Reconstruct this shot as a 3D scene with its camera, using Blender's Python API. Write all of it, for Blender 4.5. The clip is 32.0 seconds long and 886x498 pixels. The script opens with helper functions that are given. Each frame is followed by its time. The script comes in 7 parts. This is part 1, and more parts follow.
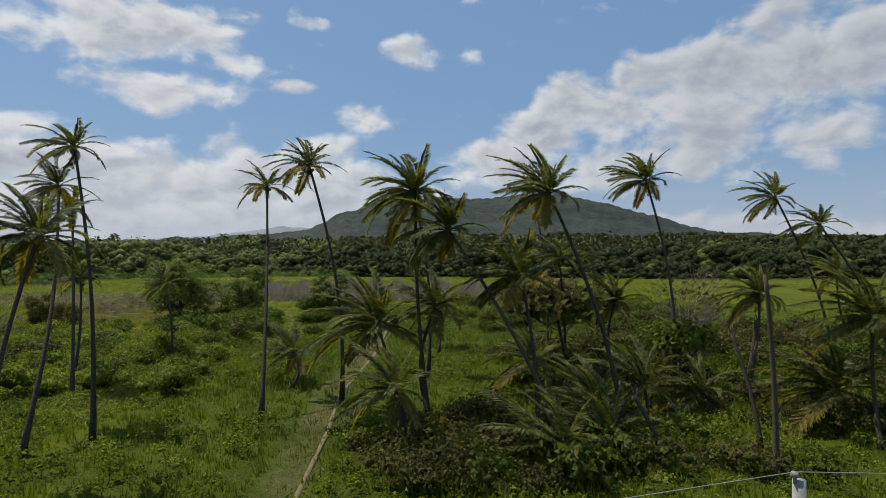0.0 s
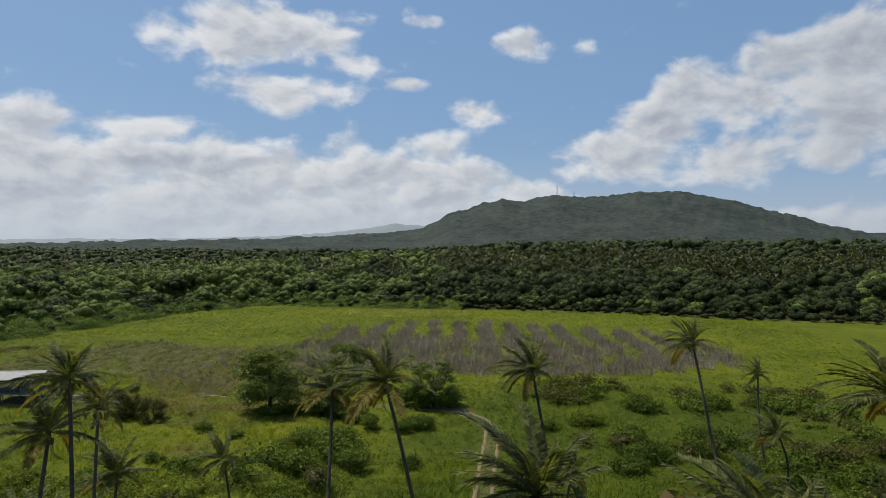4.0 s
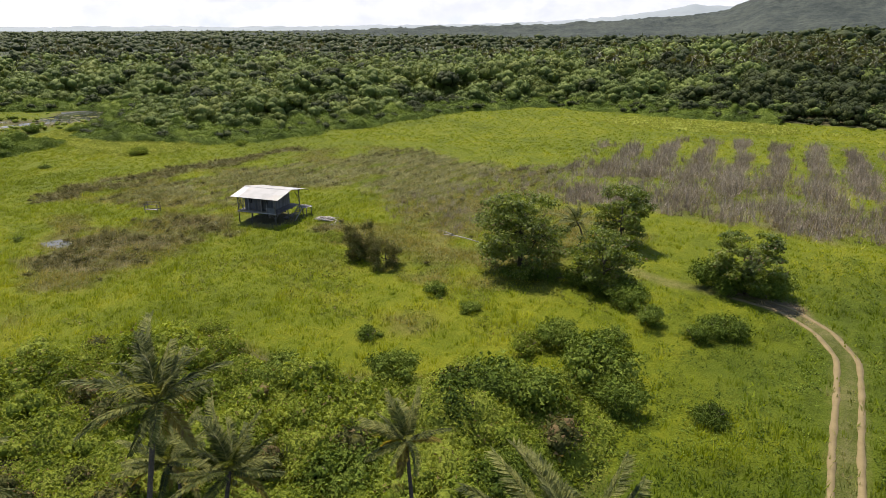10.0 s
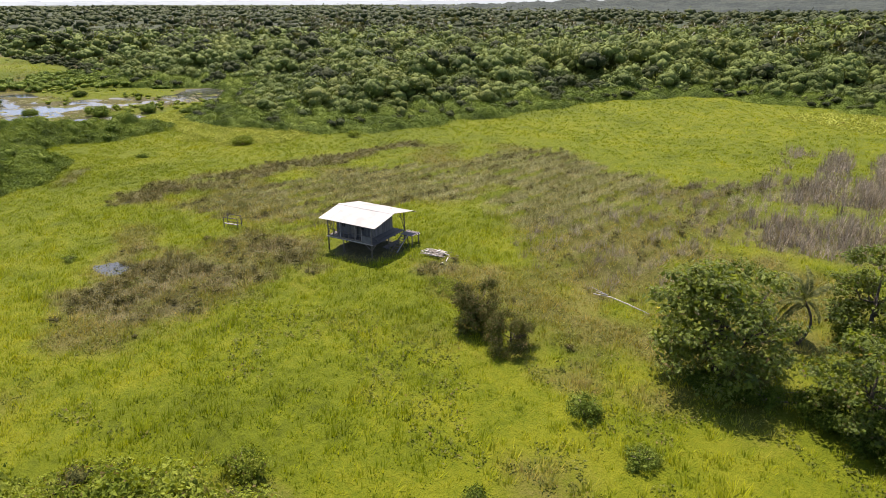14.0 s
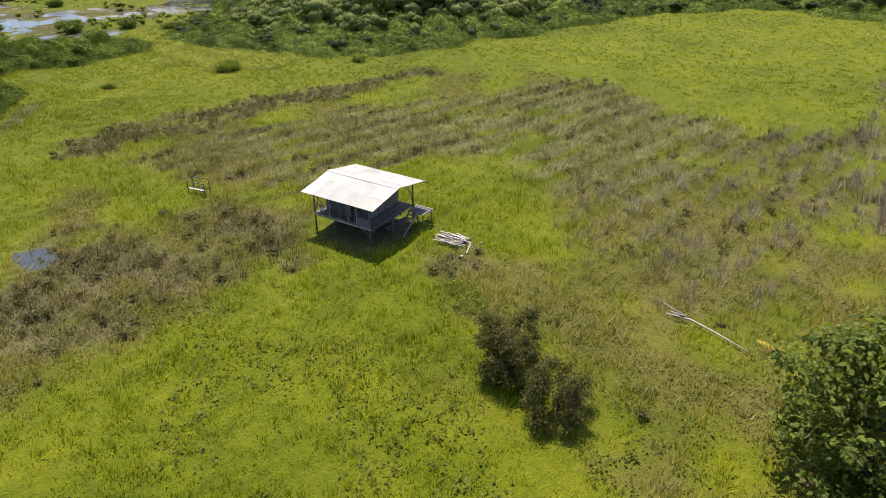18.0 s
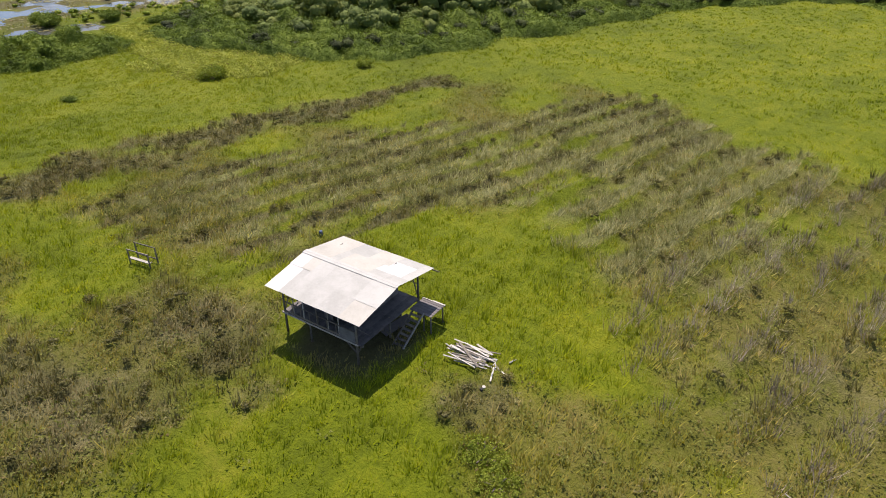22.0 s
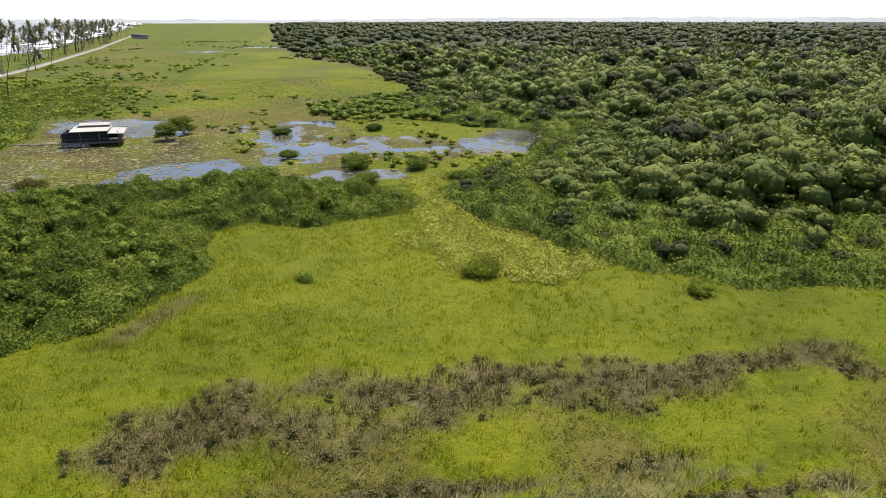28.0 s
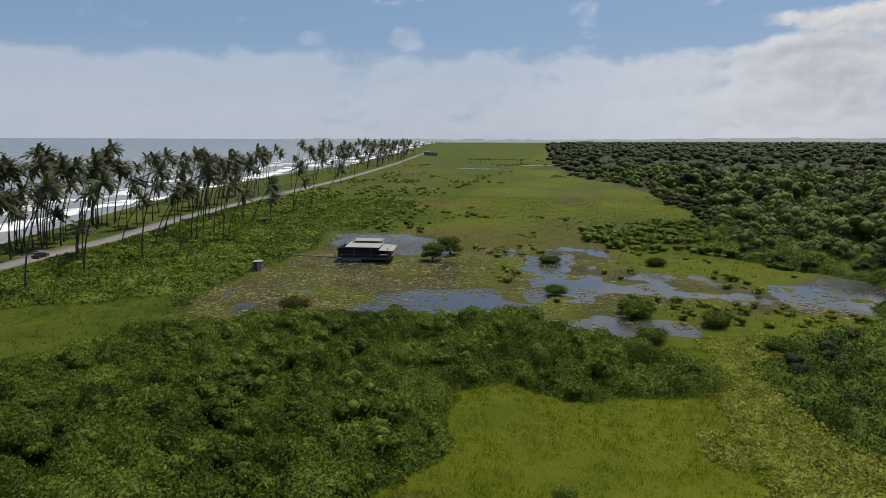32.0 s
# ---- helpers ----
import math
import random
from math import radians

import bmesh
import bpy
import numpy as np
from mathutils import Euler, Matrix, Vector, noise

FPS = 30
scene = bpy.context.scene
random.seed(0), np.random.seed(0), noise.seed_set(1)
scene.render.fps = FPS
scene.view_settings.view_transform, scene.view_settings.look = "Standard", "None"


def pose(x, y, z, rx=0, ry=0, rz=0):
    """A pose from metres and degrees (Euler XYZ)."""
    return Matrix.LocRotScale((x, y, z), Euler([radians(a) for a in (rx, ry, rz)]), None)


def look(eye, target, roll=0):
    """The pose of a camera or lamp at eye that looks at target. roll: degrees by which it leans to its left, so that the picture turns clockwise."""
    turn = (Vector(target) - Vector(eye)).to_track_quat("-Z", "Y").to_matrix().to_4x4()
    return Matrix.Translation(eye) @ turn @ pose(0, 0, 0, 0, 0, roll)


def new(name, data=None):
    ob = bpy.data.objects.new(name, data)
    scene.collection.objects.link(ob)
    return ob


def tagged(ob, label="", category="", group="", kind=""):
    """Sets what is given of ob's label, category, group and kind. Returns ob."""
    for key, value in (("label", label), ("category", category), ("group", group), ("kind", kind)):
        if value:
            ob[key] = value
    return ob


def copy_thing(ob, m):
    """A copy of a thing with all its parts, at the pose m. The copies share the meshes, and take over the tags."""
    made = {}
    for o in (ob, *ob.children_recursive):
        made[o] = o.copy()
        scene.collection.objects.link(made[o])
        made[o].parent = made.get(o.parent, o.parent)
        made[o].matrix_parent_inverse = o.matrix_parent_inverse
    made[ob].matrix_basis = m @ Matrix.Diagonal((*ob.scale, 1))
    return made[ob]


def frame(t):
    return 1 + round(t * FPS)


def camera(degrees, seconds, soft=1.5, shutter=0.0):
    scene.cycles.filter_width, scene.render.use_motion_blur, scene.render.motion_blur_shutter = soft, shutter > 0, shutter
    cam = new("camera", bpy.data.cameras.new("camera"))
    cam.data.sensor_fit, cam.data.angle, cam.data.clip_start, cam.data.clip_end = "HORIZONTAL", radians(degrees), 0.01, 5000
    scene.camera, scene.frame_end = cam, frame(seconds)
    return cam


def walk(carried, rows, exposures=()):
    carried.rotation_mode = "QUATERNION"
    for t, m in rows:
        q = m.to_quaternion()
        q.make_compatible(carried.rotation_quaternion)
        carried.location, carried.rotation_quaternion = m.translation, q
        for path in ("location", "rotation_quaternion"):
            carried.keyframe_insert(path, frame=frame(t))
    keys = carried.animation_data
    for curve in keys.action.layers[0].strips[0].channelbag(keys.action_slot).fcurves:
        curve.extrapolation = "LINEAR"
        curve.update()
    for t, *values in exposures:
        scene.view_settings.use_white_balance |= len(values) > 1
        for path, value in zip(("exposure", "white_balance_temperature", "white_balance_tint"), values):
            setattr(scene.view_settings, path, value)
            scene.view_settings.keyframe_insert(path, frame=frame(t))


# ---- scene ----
cam = camera(68.7, 32.0, 0.8)
METRES, EYE, TILT, LEAN, TURN = 190.0, 12.8, 0.0, 0.0, 0.0
ROWS = [
    (0.0, 0.0, 0.0, 0.0, 0.0, 0.0, -0.0),
    (0.5, -0.0004, 0.0102, 0.0122, -0.06, -0.01, 0.01),
    (1.0, -0.0005, 0.0199, 0.0248, -0.05, -0.04, -0.02),
    (1.5, -0.0008, 0.0292, 0.0368, -0.08, -0.11, -0.02),
    (2.0, -0.0011, 0.0402, 0.0495, -0.07, -0.15, -0.12),
    (2.5, -0.0017, 0.052, 0.0601, 0.38, -0.18, -0.18),
    (3.0, -0.0031, 0.0643, 0.0682, 4.73, -0.22, -0.17),
    (3.5, -0.0053, 0.0782, 0.0756, 9.54, -0.2, -0.17),
    (5.5, -0.0107, 0.1238, 0.0899, 10.16, -3.05, -0.11),
    (6.0, -0.0134, 0.1363, 0.0908, 11.0, -4.58, -0.1),
    (6.5, -0.0166, 0.1491, 0.0914, 13.01, -6.34, -0.09),
    (7.0, -0.0203, 0.1626, 0.0918, 15.83, -8.13, -0.05),
    (7.5, -0.0251, 0.1757, 0.0922, 18.75, -9.95, -0.04),
    (8.0, -0.0307, 0.1895, 0.0921, 21.76, -11.72, -0.0),
    (8.5, -0.0371, 0.2034, 0.0923, 24.88, -13.51, 0.02),
    (9.0, -0.0443, 0.2178, 0.0923, 28.01, -15.29, 0.01),
    (9.5, -0.0524, 0.2322, 0.0928, 31.11, -17.12, 0.07),
    (10.0, -0.0619, 0.2468, 0.093, 33.97, -18.83, 0.05),
    (10.5, -0.072, 0.2611, 0.0933, 36.62, -20.26, 0.06),
    (11.0, -0.0831, 0.2755, 0.0936, 38.93, -20.94, 0.09),
    (11.5, -0.0951, 0.2897, 0.0936, 40.78, -20.96, 0.07),
    (12.0, -0.1074, 0.3038, 0.0937, 41.78, -20.95, 0.08),
    (12.5, -0.12, 0.3179, 0.0936, 42.11, -20.93, 0.07),
    (13.0, -0.1327, 0.332, 0.0935, 42.39, -20.93, 0.06),
    (13.5, -0.1458, 0.3459, 0.0934, 43.64, -20.91, 0.05),
    (14.0, -0.1592, 0.3594, 0.0933, 45.28, -20.87, 0.05),
    (14.5, -0.1719, 0.372, 0.0932, 46.45, -20.88, 0.06),
    (16.5, -0.2132, 0.4121, 0.0926, 46.91, -24.66, 0.14),
    (17.0, -0.2221, 0.4204, 0.0926, 46.92, -26.03, 0.14),
    (17.5, -0.2304, 0.4283, 0.0928, 46.91, -27.42, 0.14),
    (18.0, -0.2386, 0.436, 0.0928, 46.92, -28.78, 0.13),
    (18.5, -0.2468, 0.4436, 0.0929, 46.93, -30.12, 0.15),
    (19.0, -0.2553, 0.4516, 0.0934, 46.91, -30.64, 0.15),
    (19.5, -0.2642, 0.46, 0.0936, 46.93, -30.62, 0.14),
    (20.0, -0.274, 0.4691, 0.0937, 46.92, -30.6, 0.12),
    (20.5, -0.2841, 0.4788, 0.0937, 46.93, -30.58, 0.14),
    (21.0, -0.2948, 0.4889, 0.0938, 46.92, -30.56, 0.13),
    (21.5, -0.3058, 0.4991, 0.0938, 47.05, -30.55, 0.12),
    (22.0, -0.3171, 0.5091, 0.0938, 48.56, -30.49, 0.1),
    (22.5, -0.3285, 0.5187, 0.0938, 50.05, -30.44, 0.09),
    (23.0, -0.3401, 0.5282, 0.0937, 51.22, -30.4, 0.08),
    (23.5, -0.3524, 0.5378, 0.0935, 52.24, -30.4, 0.06),
    (24.0, -0.3656, 0.5479, 0.0934, 53.01, -30.39, 0.08),
    (24.5, -0.3798, 0.5586, 0.0935, 53.06, -30.33, 0.08),
    (26.5, -0.4437, 0.6043, 0.0931, 57.04, -24.54, 0.1),
    (27.0, -0.4628, 0.6134, 0.0924, 65.45, -22.86, 0.03),
    (27.5, -0.482, 0.6201, 0.092, 72.33, -21.21, -0.03),
    (28.0, -0.501, 0.6245, 0.0915, 77.48, -19.56, -0.08),
    (28.5, -0.5188, 0.6269, 0.0916, 82.37, -17.94, -0.11),
    (29.0, -0.5358, 0.6278, 0.0918, 87.28, -16.3, -0.14),
    (29.5, -0.5519, 0.627, 0.0922, 92.19, -14.65, -0.18),
    (30.0, -0.5672, 0.6258, 0.0925, 94.84, -13.01, -0.2),
    (30.5, -0.5817, 0.623, 0.0927, 98.47, -11.36, -0.21),
    (31.0, -0.5957, 0.6207, 0.0933, 100.51, -9.9, -0.2),
    (31.5, -0.6086, 0.6179, 0.0937, 100.52, -9.67, -0.19),
    (32.0, -0.6208, 0.6152, 0.0946, 100.53, -9.73, -0.2),
]
walk(cam, [(t, pose(0, 0, EYE, TILT, LEAN, TURN) @ pose(METRES * x, METRES * y, METRES * z, 90 + pitch, roll, yaw)) for t, x, y, z, yaw, pitch, roll in ROWS],
     [(0, 0.05, 6500, 10), (1, 0.18, 6500, 10), (2, 0.1, 6500, 10), (3, 0.1, 6500, 10), (6, 0.03, 6500, 10), (8, 0.3, 6600, 12), (9.5, 0.7, 6800, 15), (11, 1.3, 6950, 21), (13, 1.3, 7000, 22), (15, 1.25, 7000, 22), (17, 1.18, 6900, 19), (19.5, 1.1, 6850, 17), (22, 1.05, 6950, 20), (24, 1.0, 7000, 21), (26.5, 1.15, 7000, 19), (28, 1.12, 7000, 18), (29, 0.62, 6900, 17), (30, 0.22, 6850, 15), (31.5, 0.0, 6700, 13), (32, 0.0, 6700, 13)])

# ---- world, sun ----
SUN_YAW, SUN_EL = 60.0, 63.0          # degrees to the left of +y, degrees above the horizon
sun_dir = Vector((-math.sin(radians(SUN_YAW)) * math.cos(radians(SUN_EL)), math.cos(radians(SUN_YAW)) * math.cos(radians(SUN_EL)), math.sin(radians(SUN_EL))))
sun_data = bpy.data.lights.new("sun", "SUN")
sun_data.energy, sun_data.angle, sun_data.color = 5.0, radians(0.6), (1.0, 0.95, 0.86)
sun = new("sun", sun_data)
sun.matrix_basis = look(sun_dir * 200, (0, 0, 0))


class Graph:
    """A small wrapper that adds and links shader nodes."""

    def __init__(self, tree):
        self.tree = tree
        tree.nodes.clear()

    def add(self, kind, inputs=()):
        node = self.tree.nodes.new(kind)
        items = inputs.items() if isinstance(inputs, dict) else enumerate(inputs)
        for key, value in items:
            if value is None:
                continue
            if isinstance(value, bpy.types.NodeSocket):
                self.tree.links.new(value, node.inputs[key])
            else:
                node.inputs[key].default_value = value
        return node

    def math(self, op, a, b=None, c=None, clamp=False):
        node = self.add("ShaderNodeMath", [a, b, c])
        node.operation, node.use_clamp = op, clamp
        return node.outputs[0]

    def mix(self, fac, a, b, blend="MIX"):
        node = self.add("ShaderNodeMix")
        node.data_type, node.blend_type = "RGBA", blend
        for i, v in ((0, fac), (6, a), (7, b)):
            if isinstance(v, bpy.types.NodeSocket):
                self.tree.links.new(v, node.inputs[i])
            else:
                node.inputs[i].default_value = (*v, 1) if isinstance(v, tuple) and len(v) == 3 else v
        return node.outputs[2]

    def noise(self, scale, detail=4.0, rough=0.55, vector=None, out=0, warp=0.0):
        return self.add("ShaderNodeTexNoise", {"Vector": vector, "Scale": scale, "Detail": detail, "Roughness": rough, "Distortion": warp}).outputs[out]

    def step(self, value, low, high, a=0.0, b=1.0):
        if low > high:
            low, high, a, b = high, low, b, a
        node = self.add("ShaderNodeMapRange", [value, low, high, a, b])
        node.interpolation_type = "SMOOTHSTEP"
        return node.outputs[0]

    def ramp(self, value, stops):
        node = self.add("ShaderNodeValToRGB", [value])
        els = node.color_ramp.elements
        while len(els) < len(stops):
            els.new(0.5)
        for e, (p, c) in zip(els, stops):
            e.position, e.color = p, (*c, 1)
        return node.outputs[0]

    def attr(self, name):
        node = self.add("ShaderNodeAttribute")
        node.attribute_name = name
        return node.outputs["Fac"]

    def place(self):
        return self.add("ShaderNodeNewGeometry").outputs["Position"]


# clouds: azimuth to the left of +y and elevation in degrees, half-widths in degrees, thickness
CLOUDS = [
    (26.0, 17.2, 10.0, 2.8, 1.0), (24.2, 12.6, 6.2, 2.0, 0.95), (18.0, 15.4, 3.2, 1.2, 0.7), (2.3, 16.8, 3.2, 1.5, 0.85), (-1.7, 16.6, 1.9, 1.2, 0.75),
    (12.9, 13.6, 2.2, 0.8, 0.75), (6.5, 11.4, 4.2, 1.3, 0.7), (10.9, 18.8, 2.6, 0.7, 0.65), (11.0, 8.0, 3.4, 2.2, 0.95), (18.7, 7.6, 3.0, 2.0, 0.9), (28.0, 7.6, 4.0, 2.0, 0.9), (-11.1, 12.4, 3.2, 2.6, 1.1), (-8.8, 9.8, 4.0, 2.4, 1.05), (-15.0, 11.6, 4.0, 2.6, 1.05), (-4.5, 8.0, 4.0, 1.8, 0.95),
    (-18.0, 13.4, 4.5, 2.8, 1.05), (-22.6, 14.2, 5.0, 3.2, 1.1), (-28.0, 14.6, 6.0, 4.2, 1.1), (-24.0, 10.8, 6.0, 2.4, 0.9), (-34.0, 15.5, 8.0, 4.5, 1.0), (-21.5, 8.2, 6.5, 2.8, 0.95), (-15.2, 7.0, 4.5, 2.2, 0.9), (-5.9, 7.0, 6.5, 2.4, 0.95),
    # Clouds 78 and 60 lie out of view, added to whiten the lagoon's reflection.
    (-30.0, 8.8, 5.0, 3.0, 0.9), (35.5, 9.3, 6.0, 1.6, 0.8), (42.0, 7.0, 6.0, 3.2, 1.0), (103.4, 8.2, 2.0, 1.2, 0.85), (68.0, 8.6, 5.0, 1.4, 0.9), (78.0, 16.5, 17.0, 4.0, 1.05), (60.0, 15.0, 12.0, 4.5, 1.0), (75.7, 8.9, 5.0, 0.8, 0.6), (111.7, 8.0, 1.6, 0.8, 0.6),
]


def make_world():
    world = bpy.data.worlds.new("sky")
    world.use_nodes = True
    scene.world = world
    g = Graph(world.node_tree)
    air = g.add("ShaderNodeTexSky")
    air.sky_type, air.sun_disc, air.sun_elevation, air.sun_rotation = "NISHITA", False, radians(SUN_EL), radians(-SUN_YAW)
    air.altitude, air.air_density, air.dust_density, air.ozone_density = 20.0, 1.0, 1.2, 1.6
    sky = air.outputs[0]
    way = g.add("ShaderNodeTexCoord").outputs["Generated"]
    x, y, z = g.add("ShaderNodeSeparateXYZ", [way]).outputs
    az = g.math("MULTIPLY", g.math("ARCTAN2", g.math("MULTIPLY", x, -1.0), y), 180 / math.pi)
    el = g.math("MULTIPLY", g.math("ARCSINE", z), 180 / math.pi)
    flat = g.add("ShaderNodeCombineXYZ", [az, g.math("MULTIPLY", el, 1.6), 0.0]).outputs[0]
    up = g.add("ShaderNodeCombineXYZ", [g.math("ADD", az, 0.5), g.math("ADD", g.math("MULTIPLY", el, 1.6), 1.1), 0.0]).outputs[0]
    puff = g.noise(0.2, 7.0, 0.53, flat, warp=0.2)
    puff_up = g.noise(0.2, 7.0, 0.53, up, warp=0.2)
    cover = g.math("ADD", 0.0, 0.0)
    for a, e, ra, re, k in CLOUDS:
        da = g.math("DIVIDE", g.math("SUBTRACT", az, a), ra)
        de = g.math("DIVIDE", g.math("SUBTRACT", el, e), re)
        d = g.math("ADD", g.math("MULTIPLY", da, da), g.math("MULTIPLY", de, de))
        blob = g.math("SUBTRACT", k, g.math("MULTIPLY", d, 0.62))
        cover = g.math("SMOOTH_MAX", cover, blob, 0.25)
    # the low bank, whose top changes with the azimuth
    top = g.math("ADD", g.step(az, -12.0, 14.0, 3.0, 8.6), g.step(az, 62.0, 84.0, 0.0, -1.2))
    bank = g.math("MULTIPLY", g.math("SUBTRACT", g.math("ADD", top, g.math("MULTIPLY", g.noise(0.09, 3.0, 0.5, flat), 3.0)), g.math("ADD", el, 1.2)), 0.55)
    cover = g.math("MAXIMUM", cover, g.math("MINIMUM", bank, 1.05))
    # scattered clouds higher up, outside the view
    high = g.math("MULTIPLY", g.step(el, 19.0, 30.0), g.step(g.noise(3.0, 5.0, 0.55, way), 0.5, 0.62))
    cover = g.math("MAXIMUM", cover, g.math("MULTIPLY", high, 0.9))
    body = g.math("ADD", cover, g.math("MULTIPLY", g.math("SUBTRACT", puff, 0.5), 2.6))
    mask = g.step(body, 0.22, 0.92)
    light = g.step(g.math("SUBTRACT", puff, puff_up), -0.16, 0.14)
    light = g.math("ADD", g.math("MULTIPLY", light, 0.55), g.math("MULTIPLY", g.step(body, 1.35, 0.4), 0.45))
    cloud = g.ramp(light, [(0.0, (4.0, 4.4, 5.2)), (0.5, (6.6, 6.9, 7.3)), (1.0, (9.6, 9.6, 9.5))])
    cloud = g.mix(g.step(az, 6.0, -26.0, 0.0, 0.5), cloud, g.mix(1.0, cloud, (0.62, 0.65, 0.70), "MULTIPLY"))
    haze = g.math("MAXIMUM", g.step(el, 7.0, -0.5, 0.0, 0.75), g.math("MULTIPLY", g.step(az, 62.0, 84.0), g.step(el, 9.5, 6.0, 0.0, 0.8)))
    cloud = g.mix(haze, cloud, g.mix(g.step(az, 50.0, 90.0), (5.5, 6.1, 6.9), (7.2, 7.9, 8.7)))
    sky = g.mix(0.6, sky, (2.1, 3.9, 6.7))
    sky = g.mix(g.step(el, 9.0, 0.0, 0.0, 0.6), sky, (5.0, 5.8, 6.9))
    colour = g.mix(g.math("MULTIPLY", mask, g.math("SUBTRACT", 0.96, g.math("MULTIPLY", g.step(az, 70.0, 100.0), g.step(el, 11.0, 9.0, 0.0, 0.56)))), sky, cloud)
    back = g.add("ShaderNodeBackground", [colour, 0.085])
    g.add("ShaderNodeOutputWorld", [back.outputs[0]])


make_world()

# ---- materials ----


def material(name):
    m = bpy.data.materials.new(name)
    m.use_nodes = True
    return m, Graph(m.node_tree)


def finish(g, colour, rough=0.7, bump=None, strength=0.4, distance=0.05, metallic=0.0, specular=0.3, translucent=0.0):
    bsdf = g.add("ShaderNodeBsdfPrincipled", {"Base Color": colour, "Roughness": rough, "Metallic": metallic, "Specular IOR Level": specular})
    if bump is not None:
        g.tree.links.new(g.add("ShaderNodeBump", {"Height": bump, "Strength": strength, "Distance": distance}).outputs[0], bsdf.inputs["Normal"])
    shader = bsdf.outputs[0]
    if translucent:
        thin = g.add("ShaderNodeBsdfTranslucent", {"Color": g.mix(1.0, colour, (1.25, 1.2, 0.45), "MULTIPLY")})
        shader = g.add("ShaderNodeMixShader", [translucent, shader, thin.outputs[0]]).outputs[0]
    g.add("ShaderNodeOutputMaterial", [shader])


def foliage(name, dark, mid, pale, translucent=0.3, scale=0.05, brown=0.0, rough=0.6, gloss=0.07):
    """Leaves: each leaf differs, clumps differ, and stands of plants differ."""
    m, g = material(name)
    p = g.place()
    isle = g.add("ShaderNodeNewGeometry").outputs["Random Per Island"]
    who = g.add("ShaderNodeObjectInfo").outputs["Random"]
    v = g.math("ADD", g.math("MULTIPLY", isle, 0.42), g.math("MULTIPLY", g.step(g.noise(scale, 5.0, 0.65, p), 0.25, 0.75), 0.62))
    v = g.math("ADD", v, g.math("MULTIPLY", who, 0.12))
    v = g.math("ADD", v, g.math("MULTIPLY", g.math("SUBTRACT", g.noise(2.6, 4.0, 0.7, p), 0.5), 0.55))
    c = g.ramp(v, [(0.2, dark), (0.52, mid), (0.9, pale)])
    if brown:
        c = g.mix(g.math("MULTIPLY", g.step(g.math("FRACT", g.math("MULTIPLY", isle, 37.0)), 1.0 - brown, 1.0 - brown * 0.5), 0.8), c, (0.19, 0.13, 0.065))
    finish(g, c, rough, g.noise(1.9, 6.0, 0.75, p), 0.85, 0.6, specular=gloss, translucent=translucent)
    return m


def plain(name, a, b, scale=2.0, rough=0.7, metallic=0.0, bump=0.3, stretch=(1, 1, 1), specular=0.3):
    """A worn surface between two colours, with fine relief."""
    m, g = material(name)
    tex = g.add("ShaderNodeTexCoord").outputs["Object"]
    tex = g.add("ShaderNodeMapping", {"Vector": tex, "Scale": stretch}).outputs[0]
    n = g.noise(scale, 6.0, 0.6, tex)
    fine = g.noise(scale * 9, 3.0, 0.6, tex)
    who = g.add("ShaderNodeObjectInfo").outputs["Random"]
    v = g.math("ADD", g.math("ADD", g.math("MULTIPLY", n, 0.8), g.math("MULTIPLY", fine, 0.35)), g.math("MULTIPLY", g.math("SUBTRACT", who, 0.5), 0.25))
    finish(g, g.mix(g.step(v, 0.3, 0.8), a, b), rough, fine, bump, 0.02, metallic, specular)
    return m


